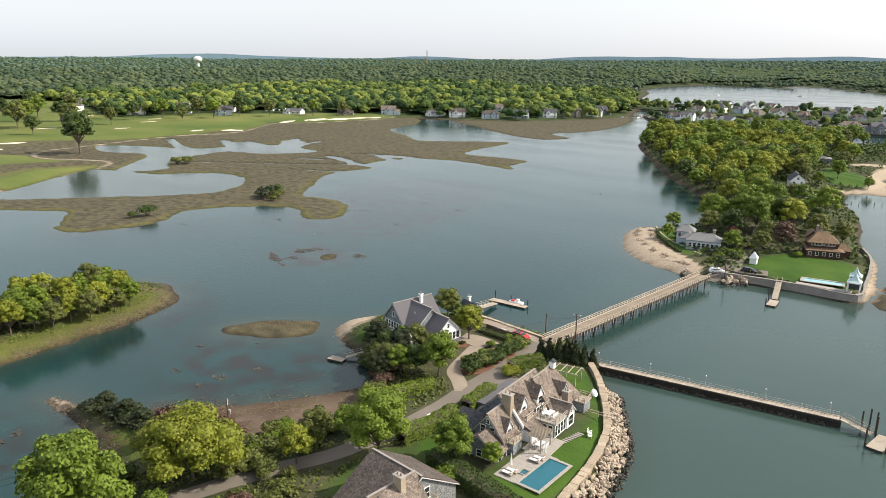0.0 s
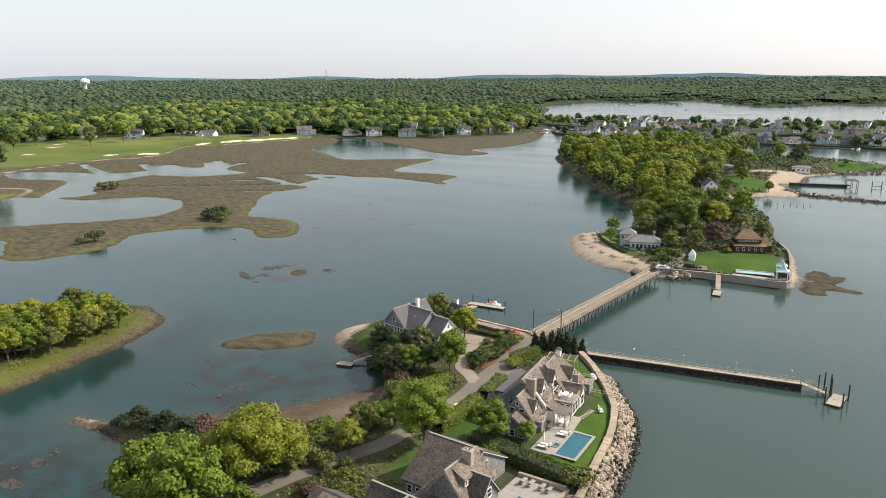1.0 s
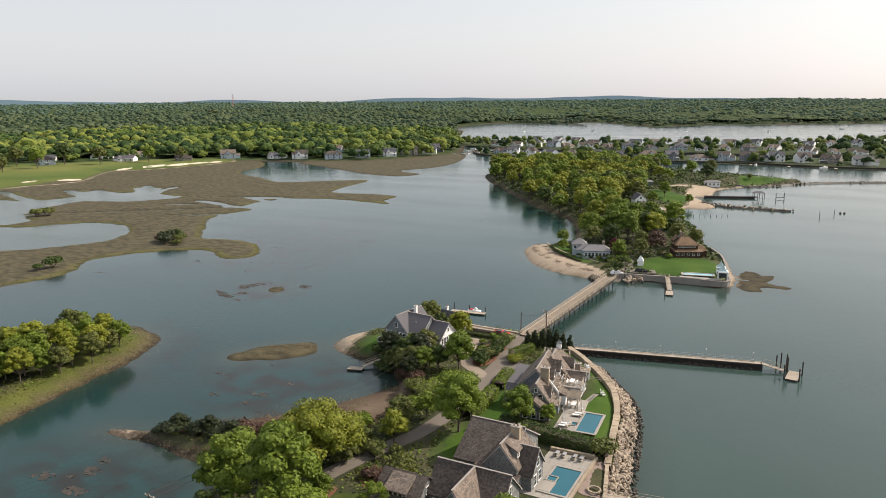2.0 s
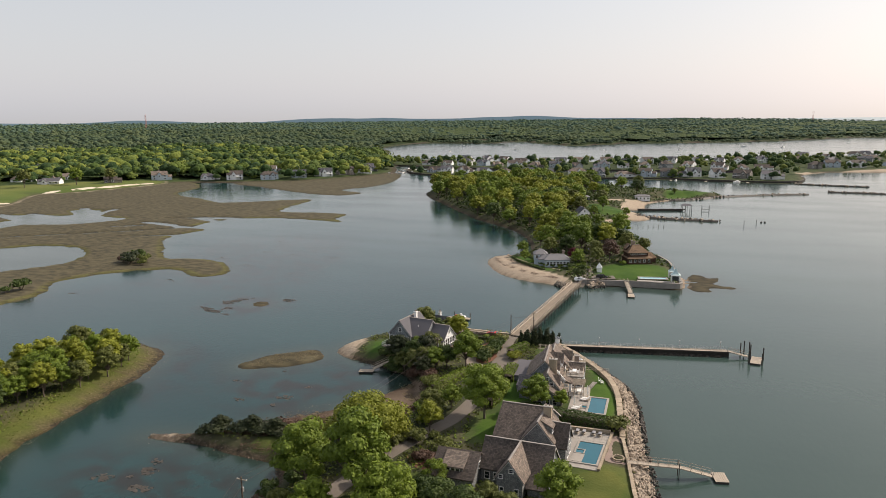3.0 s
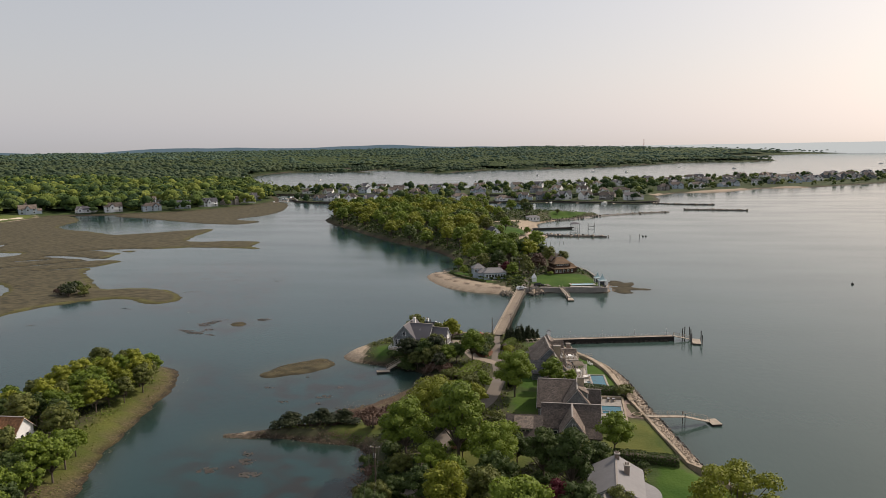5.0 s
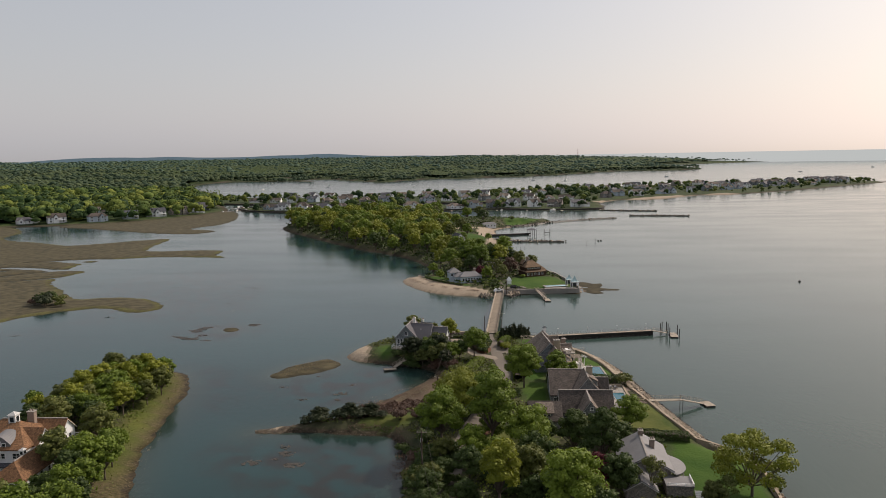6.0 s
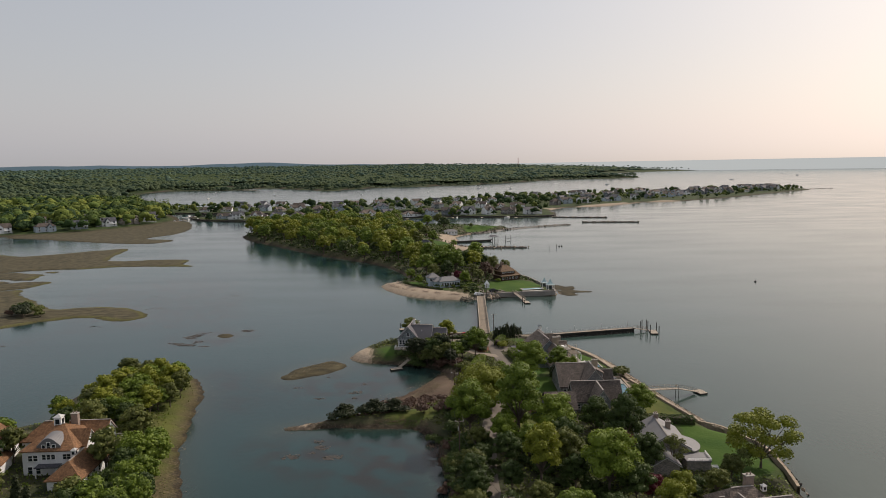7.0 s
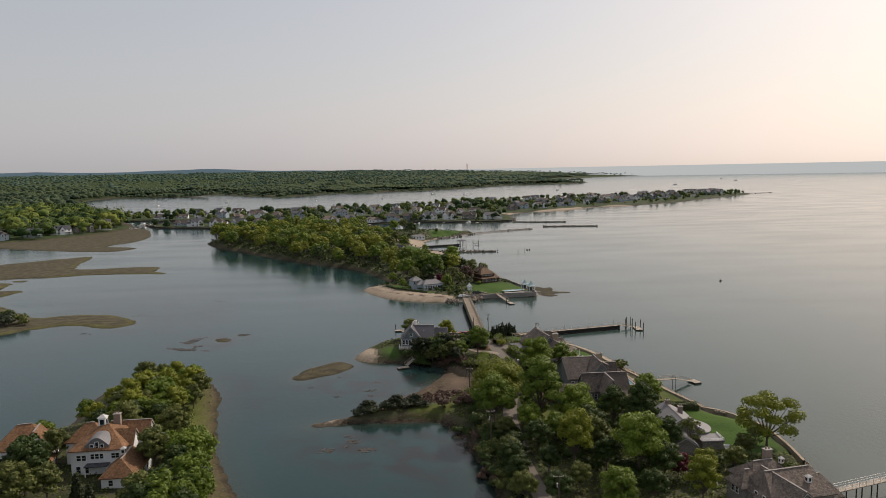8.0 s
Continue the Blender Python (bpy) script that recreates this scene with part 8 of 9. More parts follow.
# ---- the timber bridge ----
def bridge():
    a, b = Vector((-86.4, 123.0, 0)), Vector((-84.6, 197.0, 0))
    d = (b - a)
    long, yaw = d.length, math.degrees(math.atan2(d.y, d.x))
    root = house_root("bridge", a.x, a.y, 0, yaw, "long silvered timber trestle bridge with post railings", "bridge")
    top = 2.75
    me = bpy.data.meshes.new("plank")
    tb = box_bm((0.28, 3.6, 0.1), (0, 0, 0), 0.012)
    tb.to_mesh(me)
    tb.free()
    for k in range(int(long / 0.3)):
        ob = part("plank", me, M_DECK, root)
        ob.matrix_basis = Matrix.Translation((0.15 + 0.3 * k, random.uniform(-0.03, 0.03), top - 0.05))
    for y in (-1.6, -0.55, 0.55, 1.6):
        part("stringer", box_bm((long, 0.28, 0.45), (long / 2, y, top - 0.33), 0.02), M_WOODDARK, root)
    pile = bpy.data.meshes.new("pile")
    pb = bmesh.new()
    bmesh.ops.create_cone(pb, cap_ends=True, segments=8, radius1=0.19, radius2=0.16, depth=4.6, matrix=Matrix.Translation((0, 0, -0.2)))
    pb.to_mesh(pile)
    pb.free()
    post = bpy.data.meshes.new("post")
    pb = box_bm((0.16, 0.16, 2.1), (0, 0, -0.25), 0.02)
    pb.to_mesh(post)
    pb.free()
    bents = 17
    for k in range(bents):
        x = 3 + (long - 6) * k / (bents - 1)
        for y in (-1.55, 1.55):
            part("pile", pile, M_WOODDARK, root).matrix_basis = Matrix.Translation((x, y, 0))
        part("cap_beam", box_bm((0.3, 3.7, 0.32), (x, 0, top - 0.7), 0.02), M_WOODDARK, root)
    posts = 62
    for s in (-1.85, 1.85):
        for k in range(posts):
            part("post", post, M_WOODGREY, root).matrix_basis = Matrix.Translation((0.3 + (long - 0.6) * k / (posts - 1), s, top + 0.15))
        for h in (1.0, 0.55):
            part("rail", box_bm((long, 0.09, 0.16), (long / 2, s * 0.965, top + h), 0.015), M_WOODGREY, root)
        part("kerb", box_bm((long, 0.25, 0.2), (long / 2, s * 0.9, top + 0.1), 0.02), M_WOODGREY, root)


bridge()


# ---- the long jetty ----
def jetty():
    a, b = Vector((-75.5, 122.5, 0)), Vector((-29.5, 133.6, 0))
    d = b - a
    long, yaw = d.length, math.degrees(math.atan2(d.y, d.x))
    root = house_root("jetty", a.x, a.y, 0, yaw, "long stone-cored jetty with timber walkway and lamp posts", "jetty")
    part("stone_core", box_bm((long, 1.7, 2.4), (long / 2, 0, 0.05), 0.12), M_WEEDSTONE, root, "dark weed-covered stone face")
    me = bpy.data.meshes.new("plank")
    tb = box_bm((0.48, 1.6, 0.08), (0, 0, 0), 0.01)
    tb.to_mesh(me)
    tb.free()
    for k in range(int(long / 0.5)):
        part("plank", me, M_WOODGREY, root).matrix_basis = Matrix.Translation((0.25 + 0.5 * k, 0, 1.36))
    rocks_along(root, [(2, -1.0), (long * 0.5, -1.0), (long - 2, -1.0)][::-1], 0.8, 0, 71, 0.4, 0.9, 0.4, 260)
    part("edge_beam", box_bm((long, 0.22, 0.3), (long / 2, -0.9, 1.35), 0.02), M_WOODDARK, root)
    part("edge_beam", box_bm((long, 0.22, 0.3), (long / 2, 0.9, 1.35), 0.02), M_WOODGREY, root)
    post = bpy.data.meshes.new("post")
    pb = box_bm((0.08, 0.08, 1.0), (0, 0, 0), 0.01)
    pb.to_mesh(post)
    pb.free()
    for k in range(24):
        part("post", post, M_STEEL, root).matrix_basis = Matrix.Translation((0.5 + (long - 1) * k / 23, 0.82, 1.85))
    for h in (0.9, 0.5):
        part("rail", box_bm((long - 1, 0.04, 0.05), (long / 2, 0.82, 1.4 + h)), M_STEEL, root)
    for k in range(5):
        bm = bmesh.new()
        bmesh.ops.create_cone(bm, cap_ends=True, segments=8, radius1=0.07, radius2=0.05, depth=2.2, matrix=Matrix.Translation((2 + (long - 4) * k / 4, 0.86, 2.5)))
        lp = part("lamp_post", bm, M_STEEL, root)
        bm = bmesh.new()
        bmesh.ops.create_uvsphere(bm, u_segments=8, v_segments=6, radius=0.14, matrix=Matrix.Translation((2 + (long - 4) * k / 4, 0.86, 3.65)))
        part("lamp_head", bm, M_WHITE, lp)
    rng = np.random.default_rng(3)
    for k in range(90):
        ob = part("boulder", ROCKS_WET[int(rng.integers(6))], None, root)
        s = rng.uniform(0.5, 1.0)
        ob.matrix_basis = Matrix.LocRotScale((rng.uniform(1, long), rng.choice([-1, 1]) * rng.uniform(0.8, 1.2), rng.uniform(-0.3, 0.2)), Euler(rng.uniform(0, 6, 3)), (s, s, s * 0.7))


jetty()


def pile_mesh(tall, r=0.17):
    bm = bmesh.new()
    bmesh.ops.create_cone(bm, cap_ends=True, segments=9, radius1=r, radius2=r * 0.85, depth=tall + 2, matrix=Matrix.Translation((0, 0, tall / 2 - 1)))
    return bm


def float_dock(x, y, yaw, lx, ly, label, piles=(), name="floating_dock"):
    root = house_root(name, x, y, 0, yaw, label, "dock")
    part("hull", box_bm((lx - 0.1, ly - 0.1, 0.5), (0, 0, 0.12), 0.04), M_WOODDARK, root)
    k = max(3, int(lx / 0.35))
    me = bpy.data.meshes.new("plank")
    tb = box_bm((lx / k - 0.02, ly, 0.07), (0, 0, 0), 0.008)
    tb.to_mesh(me)
    tb.free()
    for i in range(k):
        part("plank", me, M_WOODGREY, root).matrix_basis = Matrix.Translation((-lx / 2 + (i + 0.5) * lx / k, 0, 0.42))
    for px, py, tall in piles:
        ob = part("pile", pile_mesh(tall), M_WOODDARK, root)
        ob.matrix_basis = Matrix.Translation((px, py, 0))
    return root


def gangway(a, b, wide, label, rail=True, material=None):
    """A sloping walkway from a to b with rails."""
    a, b = Vector(a), Vector(b)
    d = b - a
    root = new("gangway")
    tagged(root, label, "gangway")
    rot = d.to_track_quat("X", "Z").to_matrix().to_4x4()
    root.matrix_world = Matrix.Translation(a) @ rot
    long = d.length
    k = max(3, int(long / 0.4))
    me = bpy.data.meshes.new("plank")
    tb = box_bm((long / k - 0.02, wide, 0.06), (0, 0, 0))
    tb.to_mesh(me)
    tb.free()
    for i in range(k):
        part("plank", me, M_WOODGREY, root).matrix_basis = Matrix.Translation(((i + 0.5) * long / k, 0, 0))
    for s in (-1, 1):
        part("beam", box_bm((long, 0.1, 0.16), (long / 2, s * wide / 2, -0.07), 0.01), M_WOODGREY, root)
        if rail:
            m = max(2, int(long / 1.6))
            post = bpy.data.meshes.new("post")
            tb = box_bm((0.06, 0.06, 1.0), (0, 0, 0.5))
            tb.to_mesh(post)
            tb.free()
            for i in range(m + 1):
                part("post", post, material or M_WOODGREY, root).matrix_basis = Matrix.Translation((long * i / m, s * wide / 2, 0))
            for h in (1.0, 0.55):
                part("rail", box_bm((long, 0.045, 0.05), (long / 2, s * wide / 2, h)), material or M_WOODGREY, root)
    return root


gangway((-29.6, 133.6, 1.45), (-24.5, 133.2, 0.6), 1.2, "pale gangway down to the float at the jetty's end")
float_dock(-22.6, 131.2, 85, 6.0, 2.6, "float moored between tall dark piles", [(-2.4, 1.6, 3.6), (2.4, 1.6, 3.9), (2.95, 4.17, 3.8), (4.5, 3.4, 4.0), (3.4, 2.0, 4.3), (-2.4, -1.6, 3.2), (2.4, -1.6, 3.4)])
gangway((-45.6, 56.3, 2.5), (-36.8, 58.4, 2.1), 1.2, "slender pier walkway over the rocks")
gangway((-36.8, 58.4, 2.1), (-31.2, 60.0, 0.65), 1.1, "sloping gangway to the small float")
float_dock(-29.8, 60.4, 16, 2.4, 3.6, "small square float off the rocks")
pr = house_root("pier_support", -36.8, 58.4, 0, 14, "pair of thin piles under the pier walkway", "pile pair")
for y in (-0.75, 0.75):
    part("pile", pile_mesh(3.0, 0.09), M_WOODDARK, pr).matrix_basis = Matrix.Translation((0, y, 0))
gangway((-112.5, 93.4, 1.5), (-115.2, 88.8, 0.55), 1.1, "short gangway below the house on the point")
float_dock(-116.2, 87.2, 18, 3.8, 2.0, "small wooden float in the cove")
gangway((-114, 128.5, 2.0), (-115.5, 139, 0.7), 1.8, "timber walkway down to the boat float")
float_dock(-113.5, 142.2, 8, 11.0, 2.2, "long boat float with moored dinghy", [(-5, 1.3, 2.6), (5.2, 1.2, 2.0), (0, 1.3, 2.2)])
gangway((-68.0, 209.5, 2.2), (-64.2, 196, 0.6), 1.4, "narrow gangway from the far seawall")
float_dock(-63.6, 193.0, 100, 5.4, 2.4, "small float with piles below the far lawn", [(1.8, 1.4, 2.4), (-1.8, 1.4, 2.0)])
gangway((-36, -17.4, 2.9), (-24, -13.9, 2.9), 1.4, "white-railed timber pier from the house", True, M_WHITE)
pr = house_root("pier_support", -30, -15.6, 0, 16, "dark piles under the white-railed pier", "pile pair")
for x in (-4, 0, 4):
    for y in (-0.6, 0.6):
        part("pile", pile_mesh(2.8, 0.13), M_WOODDARK, pr).matrix_basis = Matrix.Translation((x, y, 0))
gangway((-24, -13.9, 2.9), (-4, -8.0, 2.9), 1.4, "white-railed timber pier reaching out", True, M_WHITE)
# pier house on piles off the island cove
pr = house_root("pier", -78, 457, 0, 17, "dark timber pier with a roofed boat shelter", "pier")
part("deck", box_bm((33, 2.6, 0.5), (-1, 0, 1.1), 0.03), M_WOODDARK, pr)
part("bulkhead", box_bm((31, 0.3, 1.6), (-2, -1.2, 0.2), 0.03), M_WOODDARK, pr)
for k in range(8):
    part("pile", pile_mesh(1.4, 0.2), M_WOODDARK, pr).matrix_basis = Matrix.Translation((-15 + 4.2 * k, 1.2, 0))
bm = bmesh.new()
low, top = [], []
for sx, sy in ((-1, -1), (1, -1), (1, 1), (-1, 1)):
    low.append(bm.verts.new((16.5 + sx * 3.8, sy * 3.0, 3.9)))
    top.append(bm.verts.new((16.5 + sx * 1.6, sy * 0.8, 5.0)))
bm.faces.new(low[::-1])
bm.faces.new(top)
for i in range(4):
    bm.faces.new((low[i], low[(i + 1) % 4], top[(i + 1) % 4], top[i]))
part("shelter_roof", bm, M_ROOFPLAIN, pr, "low hipped grey roof")
for x in (13.4, 16.5, 19.6):
    for y in (-2.4, 2.4):
        part("post", box_bm((0.28, 0.28, 5.0), (x, y, 1.6)), M_WOODDARK, pr)
fr = house_root("boat_mooring", -49.6, 466.4, 0, 17, "pair of dark posts joined by a low beam", "mooring")
for x in (-2.5, 2.5):
    part("pile", pile_mesh(4.0, 0.25), M_WOODDARK, fr).matrix_basis = Matrix.Translation((x, 0, 0))
part("beam", box_bm((5.4, 0.3, 0.35), (0, 0, 1.1), 0.03), M_WOODDARK, fr)

# ---- terraces and pools ----
paving("terrace", -58.6, 80.0, 6, 5.6, 10.0, 2.5, "pale stone terrace beside the pool")
paving("terrace", -60.6, 87.0, 9, 4.6, 6.2, 2.5, "pale stone terrace under the pergola")
pool(-55.35, 80.1, 5, 3.4, 8.6, 2.56, "rectangular turquoise pool with pale stone coping", rim=0.5)
pool(-57.9, 78.4, 5, 0.9, 1.2, 2.56, "small square hot tub in the terrace", rim=0.2)
paving("terrace", -54.2, 58.5, 1, 8.0, 15.5, 2.48, "pale stone terrace behind the shingled house")
pool(-52.9, 57.0, 1, 4.4, 8.6, 2.56, "turquoise pool in a grey stone terrace", rim=0.4)
slab("pool_step", [(-55.1, 52.7), (-53.3, 52.7), (-53.3, 56.0), (-55.1, 56.0)], 2.72, M_PAVE, "stone landing that steps into the pool", 0.3)
pool(-54.4, 56.9, 1, 1.5, 1.4, 2.66, "square spa beside the pool", rim=0.22)
pool(-58.4, 215.6, 14, 10.0, 3.0, 2.52, "long pale swimming pool on the far lawn", M_POOLPALE, rim=0.7)
paving("terrace", -56.8, 210.9, 7, 14.0, 2.2, 2.4, "pale terrace along the far seawall")
slab("coping", [(-58.2, 66.3), (-50.4, 66.9), (-50.3, 67.4), (-58.2, 66.8)], 3.1, M_WALLSTONE, "low stone garden wall behind the pool", 1.0, "garden wall")
slab("coping", [(-50.3, 67.4), (-49.8, 67.4), (-49.6, 51), (-50.1, 51)], 2.75, M_WALLSTONE, "low stone edge of the pool terrace", 0.8, "garden wall")


def sun_lounger(x, y, z, yaw, label="white cushioned sun lounger on the terrace", cloth=None):
    root = house_root("sun_lounger", x, y, z, yaw, label, "sun lounger", "terrace loungers")
    part("frame", box_bm((1.9, 0.68, 0.08), (0, 0, 0.28), 0.02), M_WOODGREY, root)
    for sx in (-0.8, 0.8):
        for sy in (-0.28, 0.28):
            part("leg", box_bm((0.07, 0.07, 0.28), (sx, sy, 0.14)), M_WOODGREY, root)
    part("mattress", box_bm((1.25, 0.64, 0.12), (0.3, 0, 0.38), 0.04), cloth or M_CLOTH, root)
    b = part("backrest", box_bm((0.72, 0.64, 0.12), (0, 0, 0), 0.04), cloth or M_CLOTH, root)
    b.matrix_basis = pose(-0.62, 0, 0.56, 0, 32, 0)


for x, y, yaw in ((-59.3, 76.2, 186), (-59.2, 77.2, 186), (-58.5, 81.9, 190), (-58.4, 82.9, 190), (-56.6, 65.2, 92), (-55.3, 65.3, 92), (-53.4, 65.4, 92), (-52.2, 65.4, 92)):
    sun_lounger(x, y, 2.54, yaw, *(("grey cushioned sun lounger by the garden wall", M_CLOTHGREY) if y < 70 else ()))


def parasol(x, y, z, label="closed pale parasol on the terrace"):
    root = house_root("parasol", x, y, z, 0, label, "parasol")
    part("pole", pile_mesh(0.7, 0.05), M_WOODGREY, root)
    part("base", box_bm((0.6, 0.6, 0.08), (0, 0, 0.04), 0.02), M_STONE, root)
    bm = bmesh.new()
    bmesh.ops.create_cone(bm, cap_ends=True, segments=8, radius1=0.2, radius2=0.04, depth=2.0, matrix=Matrix.Translation((0, 0, 1.7)))
    part("canopy", bm, M_CLOTH, root, "furled cream canopy")


parasol(-59.9, 77.8, 2.54)
parasol(-58.4, 84.4, 2.54)


def patio_set(x, y, z, yaw, label):
    root = house_root("patio_table", x, y, z, yaw, label, "table")
    part("tabletop", box_bm((1.9, 0.95, 0.06), (0, 0, 0.74), 0.02), M_WHITE, root)
    for sx in (-0.8, 0.8):
        for sy in (-0.35, 0.35):
            part("leg", box_bm((0.08, 0.08, 0.72), (sx, sy, 0.36)), M_WHITE, root)
    for k in range(6):
        a = (-0.65, 0, 0.65)[k % 3]
        s = -1 if k < 3 else 1
        c = new("patio_chair")
        c.matrix_world = pose(x, y, z, 0, 0, yaw) @ pose(a, s * 0.85, 0)
        tagged(c, "white patio chair drawn up to the table", "chair", "patio chairs")
        part("seat", box_bm((0.48, 0.48, 0.08), (0, 0, 0.42), 0.02), M_CLOTH, c)
        part("backrest", box_bm((0.48, 0.07, 0.45), (0, s * 0.23, 0.68), 0.02), M_CLOTH, c)
        for lx in (-0.2, 0.2):
            for ly in (-0.2, 0.2):
                part("leg", box_bm((0.05, 0.05, 0.4), (lx, ly, 0.2)), M_WHITE, c)


patio_set(-60.6, 86.0, 2.54, 99, "white terrace table under the pergola")
patio_set(-62.9, 91.6, 5.09, 99, "white table on the roof terrace")
for x, y, yaw in ((-57.0, 95.0, 30), (-57.6, 95.8, 20)):
    c = house_root("lawn_chair", x, y, height(x, y), yaw, "white wooden lawn chair on the grass", "chair", "lawn chairs")
    part("seat", box_bm((0.6, 0.6, 0.07), (0, 0, 0.35), 0.01), M_WHITE, c)
    part("backrest", box_bm((0.07, 0.6, 0.75), (-0.34, 0, 0.7), 0.01), M_WHITE, c)
    for s in (-1, 1):
        part("armrest", box_bm((0.7, 0.12, 0.05), (0, s * 0.36, 0.58), 0.01), M_WHITE, c)
        part("leg", box_bm((0.08, 0.08, 0.56), (0.28, s * 0.34, 0.28)), M_WHITE, c)
        part("leg", box_bm((0.08, 0.08, 0.4), (-0.3, s * 0.34, 0.2)), M_WHITE, c)
steps = tagged(new("garden_path"), "pale stepping stones across the lawn", "path", kind="structure")
for k in range(8):
    x, y = -59.0 + 0.06 * k, 90.2 + 0.62 * k
    part("stepping_stone", box_bm((1.1, 0.36, 0.1), (x, y, height(x, y) + 0.09), 0.02, 8), M_PAVE, steps)
# arbour and fence at the north end of the big house
ar = house_root("arbour", -72.9, 109.8, 2.3, 14, "pale timber garden arbour frame", "arbour")
for x in (-3, 0, 3):
    for y in (-1.6, 1.6):
        part("post", box_bm((0.18, 0.18, 2.4), (x, y, 1.2), 0.02), M_WOODGREY, ar)
for y in (-1.6, 1.6):
    part("beam", box_bm((6.8, 0.16, 0.22), (0, y, 2.5), 0.02), M_WOODGREY, ar)
for x in (-3, -1.5, 0, 1.5, 3):
    part("rafter", box_bm((0.12, 3.8, 0.16), (x, 0, 2.68), 0.02), M_WOODGREY, ar)
fn = house_root("fence", -60, 101.5, 2.3, 5, "low timber fence across the lawn", "fence")
railing(fn, [(-3, 0), (3.5, 0.6)], 0, 1.0, 1.6, M_WOODGREY)
fn = house_root("fence", -79.5, 79.5, 2.3, 5, "white gate pillar by the lane", "gate")
part("pillar", box_bm((0.6, 0.6, 1.3), (0, 0, 0.6), 0.05), M_PAVE, fn)
part("cap", box_bm((0.75, 0.75, 0.12), (0, 0, 1.3), 0.02), M_WHITE, fn)
# rowing boat drawn up by the seawall
bt = house_root("rowing_boat", -65.0, 108.6, 2.7, 130, "upturned white rowing boat beside the seawall", "boat")
bm = bmesh.new()
bmesh.ops.create_uvsphere(bm, u_segments=12, v_segments=8, radius=1.0, matrix=Matrix.Diagonal((1.6, 0.6, 0.45, 1)))
bmesh.ops.delete(bm, geom=[v for v in bm.verts if v.co.z < -0.05], context="VERTS")
part("hull", bm, M_WHITE, bt)
part("keel", box_bm((2.6, 0.06, 0.08), (0, 0, 0.44), 0.01), M_WHITE, bt)


# ---- mulch beds ----
def bed(pts, label):
    line = smooth_outline(pts, 4)
    bm = bmesh.new()
    vs = [bm.verts.new((p[0], p[1], height(*p) + 0.08)) for p in line]
    bm.faces.new(vs)
    bmesh.ops.triangulate(bm, faces=bm.faces)
    bmesh.ops.recalc_face_normals(bm, faces=bm.faces)
    ob = part("planting_bed", bm, M_SOIL)
    return tagged(ob, label, "planting bed", kind="structure")


bed([(-84, 44), (-78, 46), (-76.5, 42), (-80, 40)], "red-brown bark mulch bed by the lane")
bed([(-86.5, 37), (-84, 38), (-83.5, 33), (-86.5, 32.5)], "red-brown bark mulch under the tree")
bed([(-91.5, 117), (-87.2, 114), (-86.2, 106), (-86.2, 100), (-88.5, 97.6), (-92, 101), (-93, 107), (-92.8, 112)], "bark mulch bed under the rhododendrons")
bed([(-101.2, 110), (-97.6, 109.2), (-98.6, 106.8), (-101.5, 107.2)], "dark mulch bed under the drive tree")


# ---- poles and wires ----
def utility_pole(x, y, tall, yaw, label, arms=1, z=None):
    z = height(x, y) if z is None else z
    root = house_root("utility_pole", x, y, z, yaw, label, "utility pole", "utility poles")
    bm = bmesh.new()
    bmesh.ops.create_cone(bm, cap_ends=True, segments=10, radius1=0.17, radius2=0.11, depth=tall + 0.6, matrix=Matrix.Translation((0, 0, tall / 2 - 0.3)))
    part("pole", bm, M_POLE, root)
    for k in range(arms):
        part("crossarm", box_bm((0.12, 2.0, 0.12), (0.12, 0, tall - 0.5 - 0.9 * k), 0.01), M_WOODGREY, root)
        for s in (-0.85, 0, 0.85):
            bm = bmesh.new()
            bmesh.ops.create_cone(bm, cap_ends=True, segments=7, radius1=0.05, radius2=0.04, depth=0.2, matrix=Matrix.Translation((0.12, s, tall - 0.34 - 0.9 * k)))
            part("insulator", bm, M_WHITE, root)
    if arms:
        bm = bmesh.new()
        bmesh.ops.create_cone(bm, cap_ends=True, segments=10, radius1=0.22, radius2=0.22, depth=0.7, matrix=Matrix.Translation((0.3, 0.1, tall - 2.2)))
        part("transformer", bm, M_STEEL, root)
    return Vector((x, y, z + tall - 0.4))


def wire(a, b, sag, label="thin sagging overhead wire between poles"):
    cu = bpy.data.curves.new("wire", "CURVE")
    cu.dimensions, cu.bevel_depth = "3D", 0.022
    sp = cu.splines.new("POLY")
    sp.points.add(20)
    for k in range(21):
        t = k / 20
        p = a.lerp(b, t) - Vector((0, 0, sag * 4 * t * (1 - t)))
        sp.points[k].co = (*p, 1)
    dg = new("wire", cu)
    me = bpy.data.meshes.new_from_object(dg)
    bpy.data.objects.remove(dg)
    me.materials.clear()
    ob = part("wire", me, M_WOODDARK)
    return tagged(ob, label, "wire", "overhead wires")


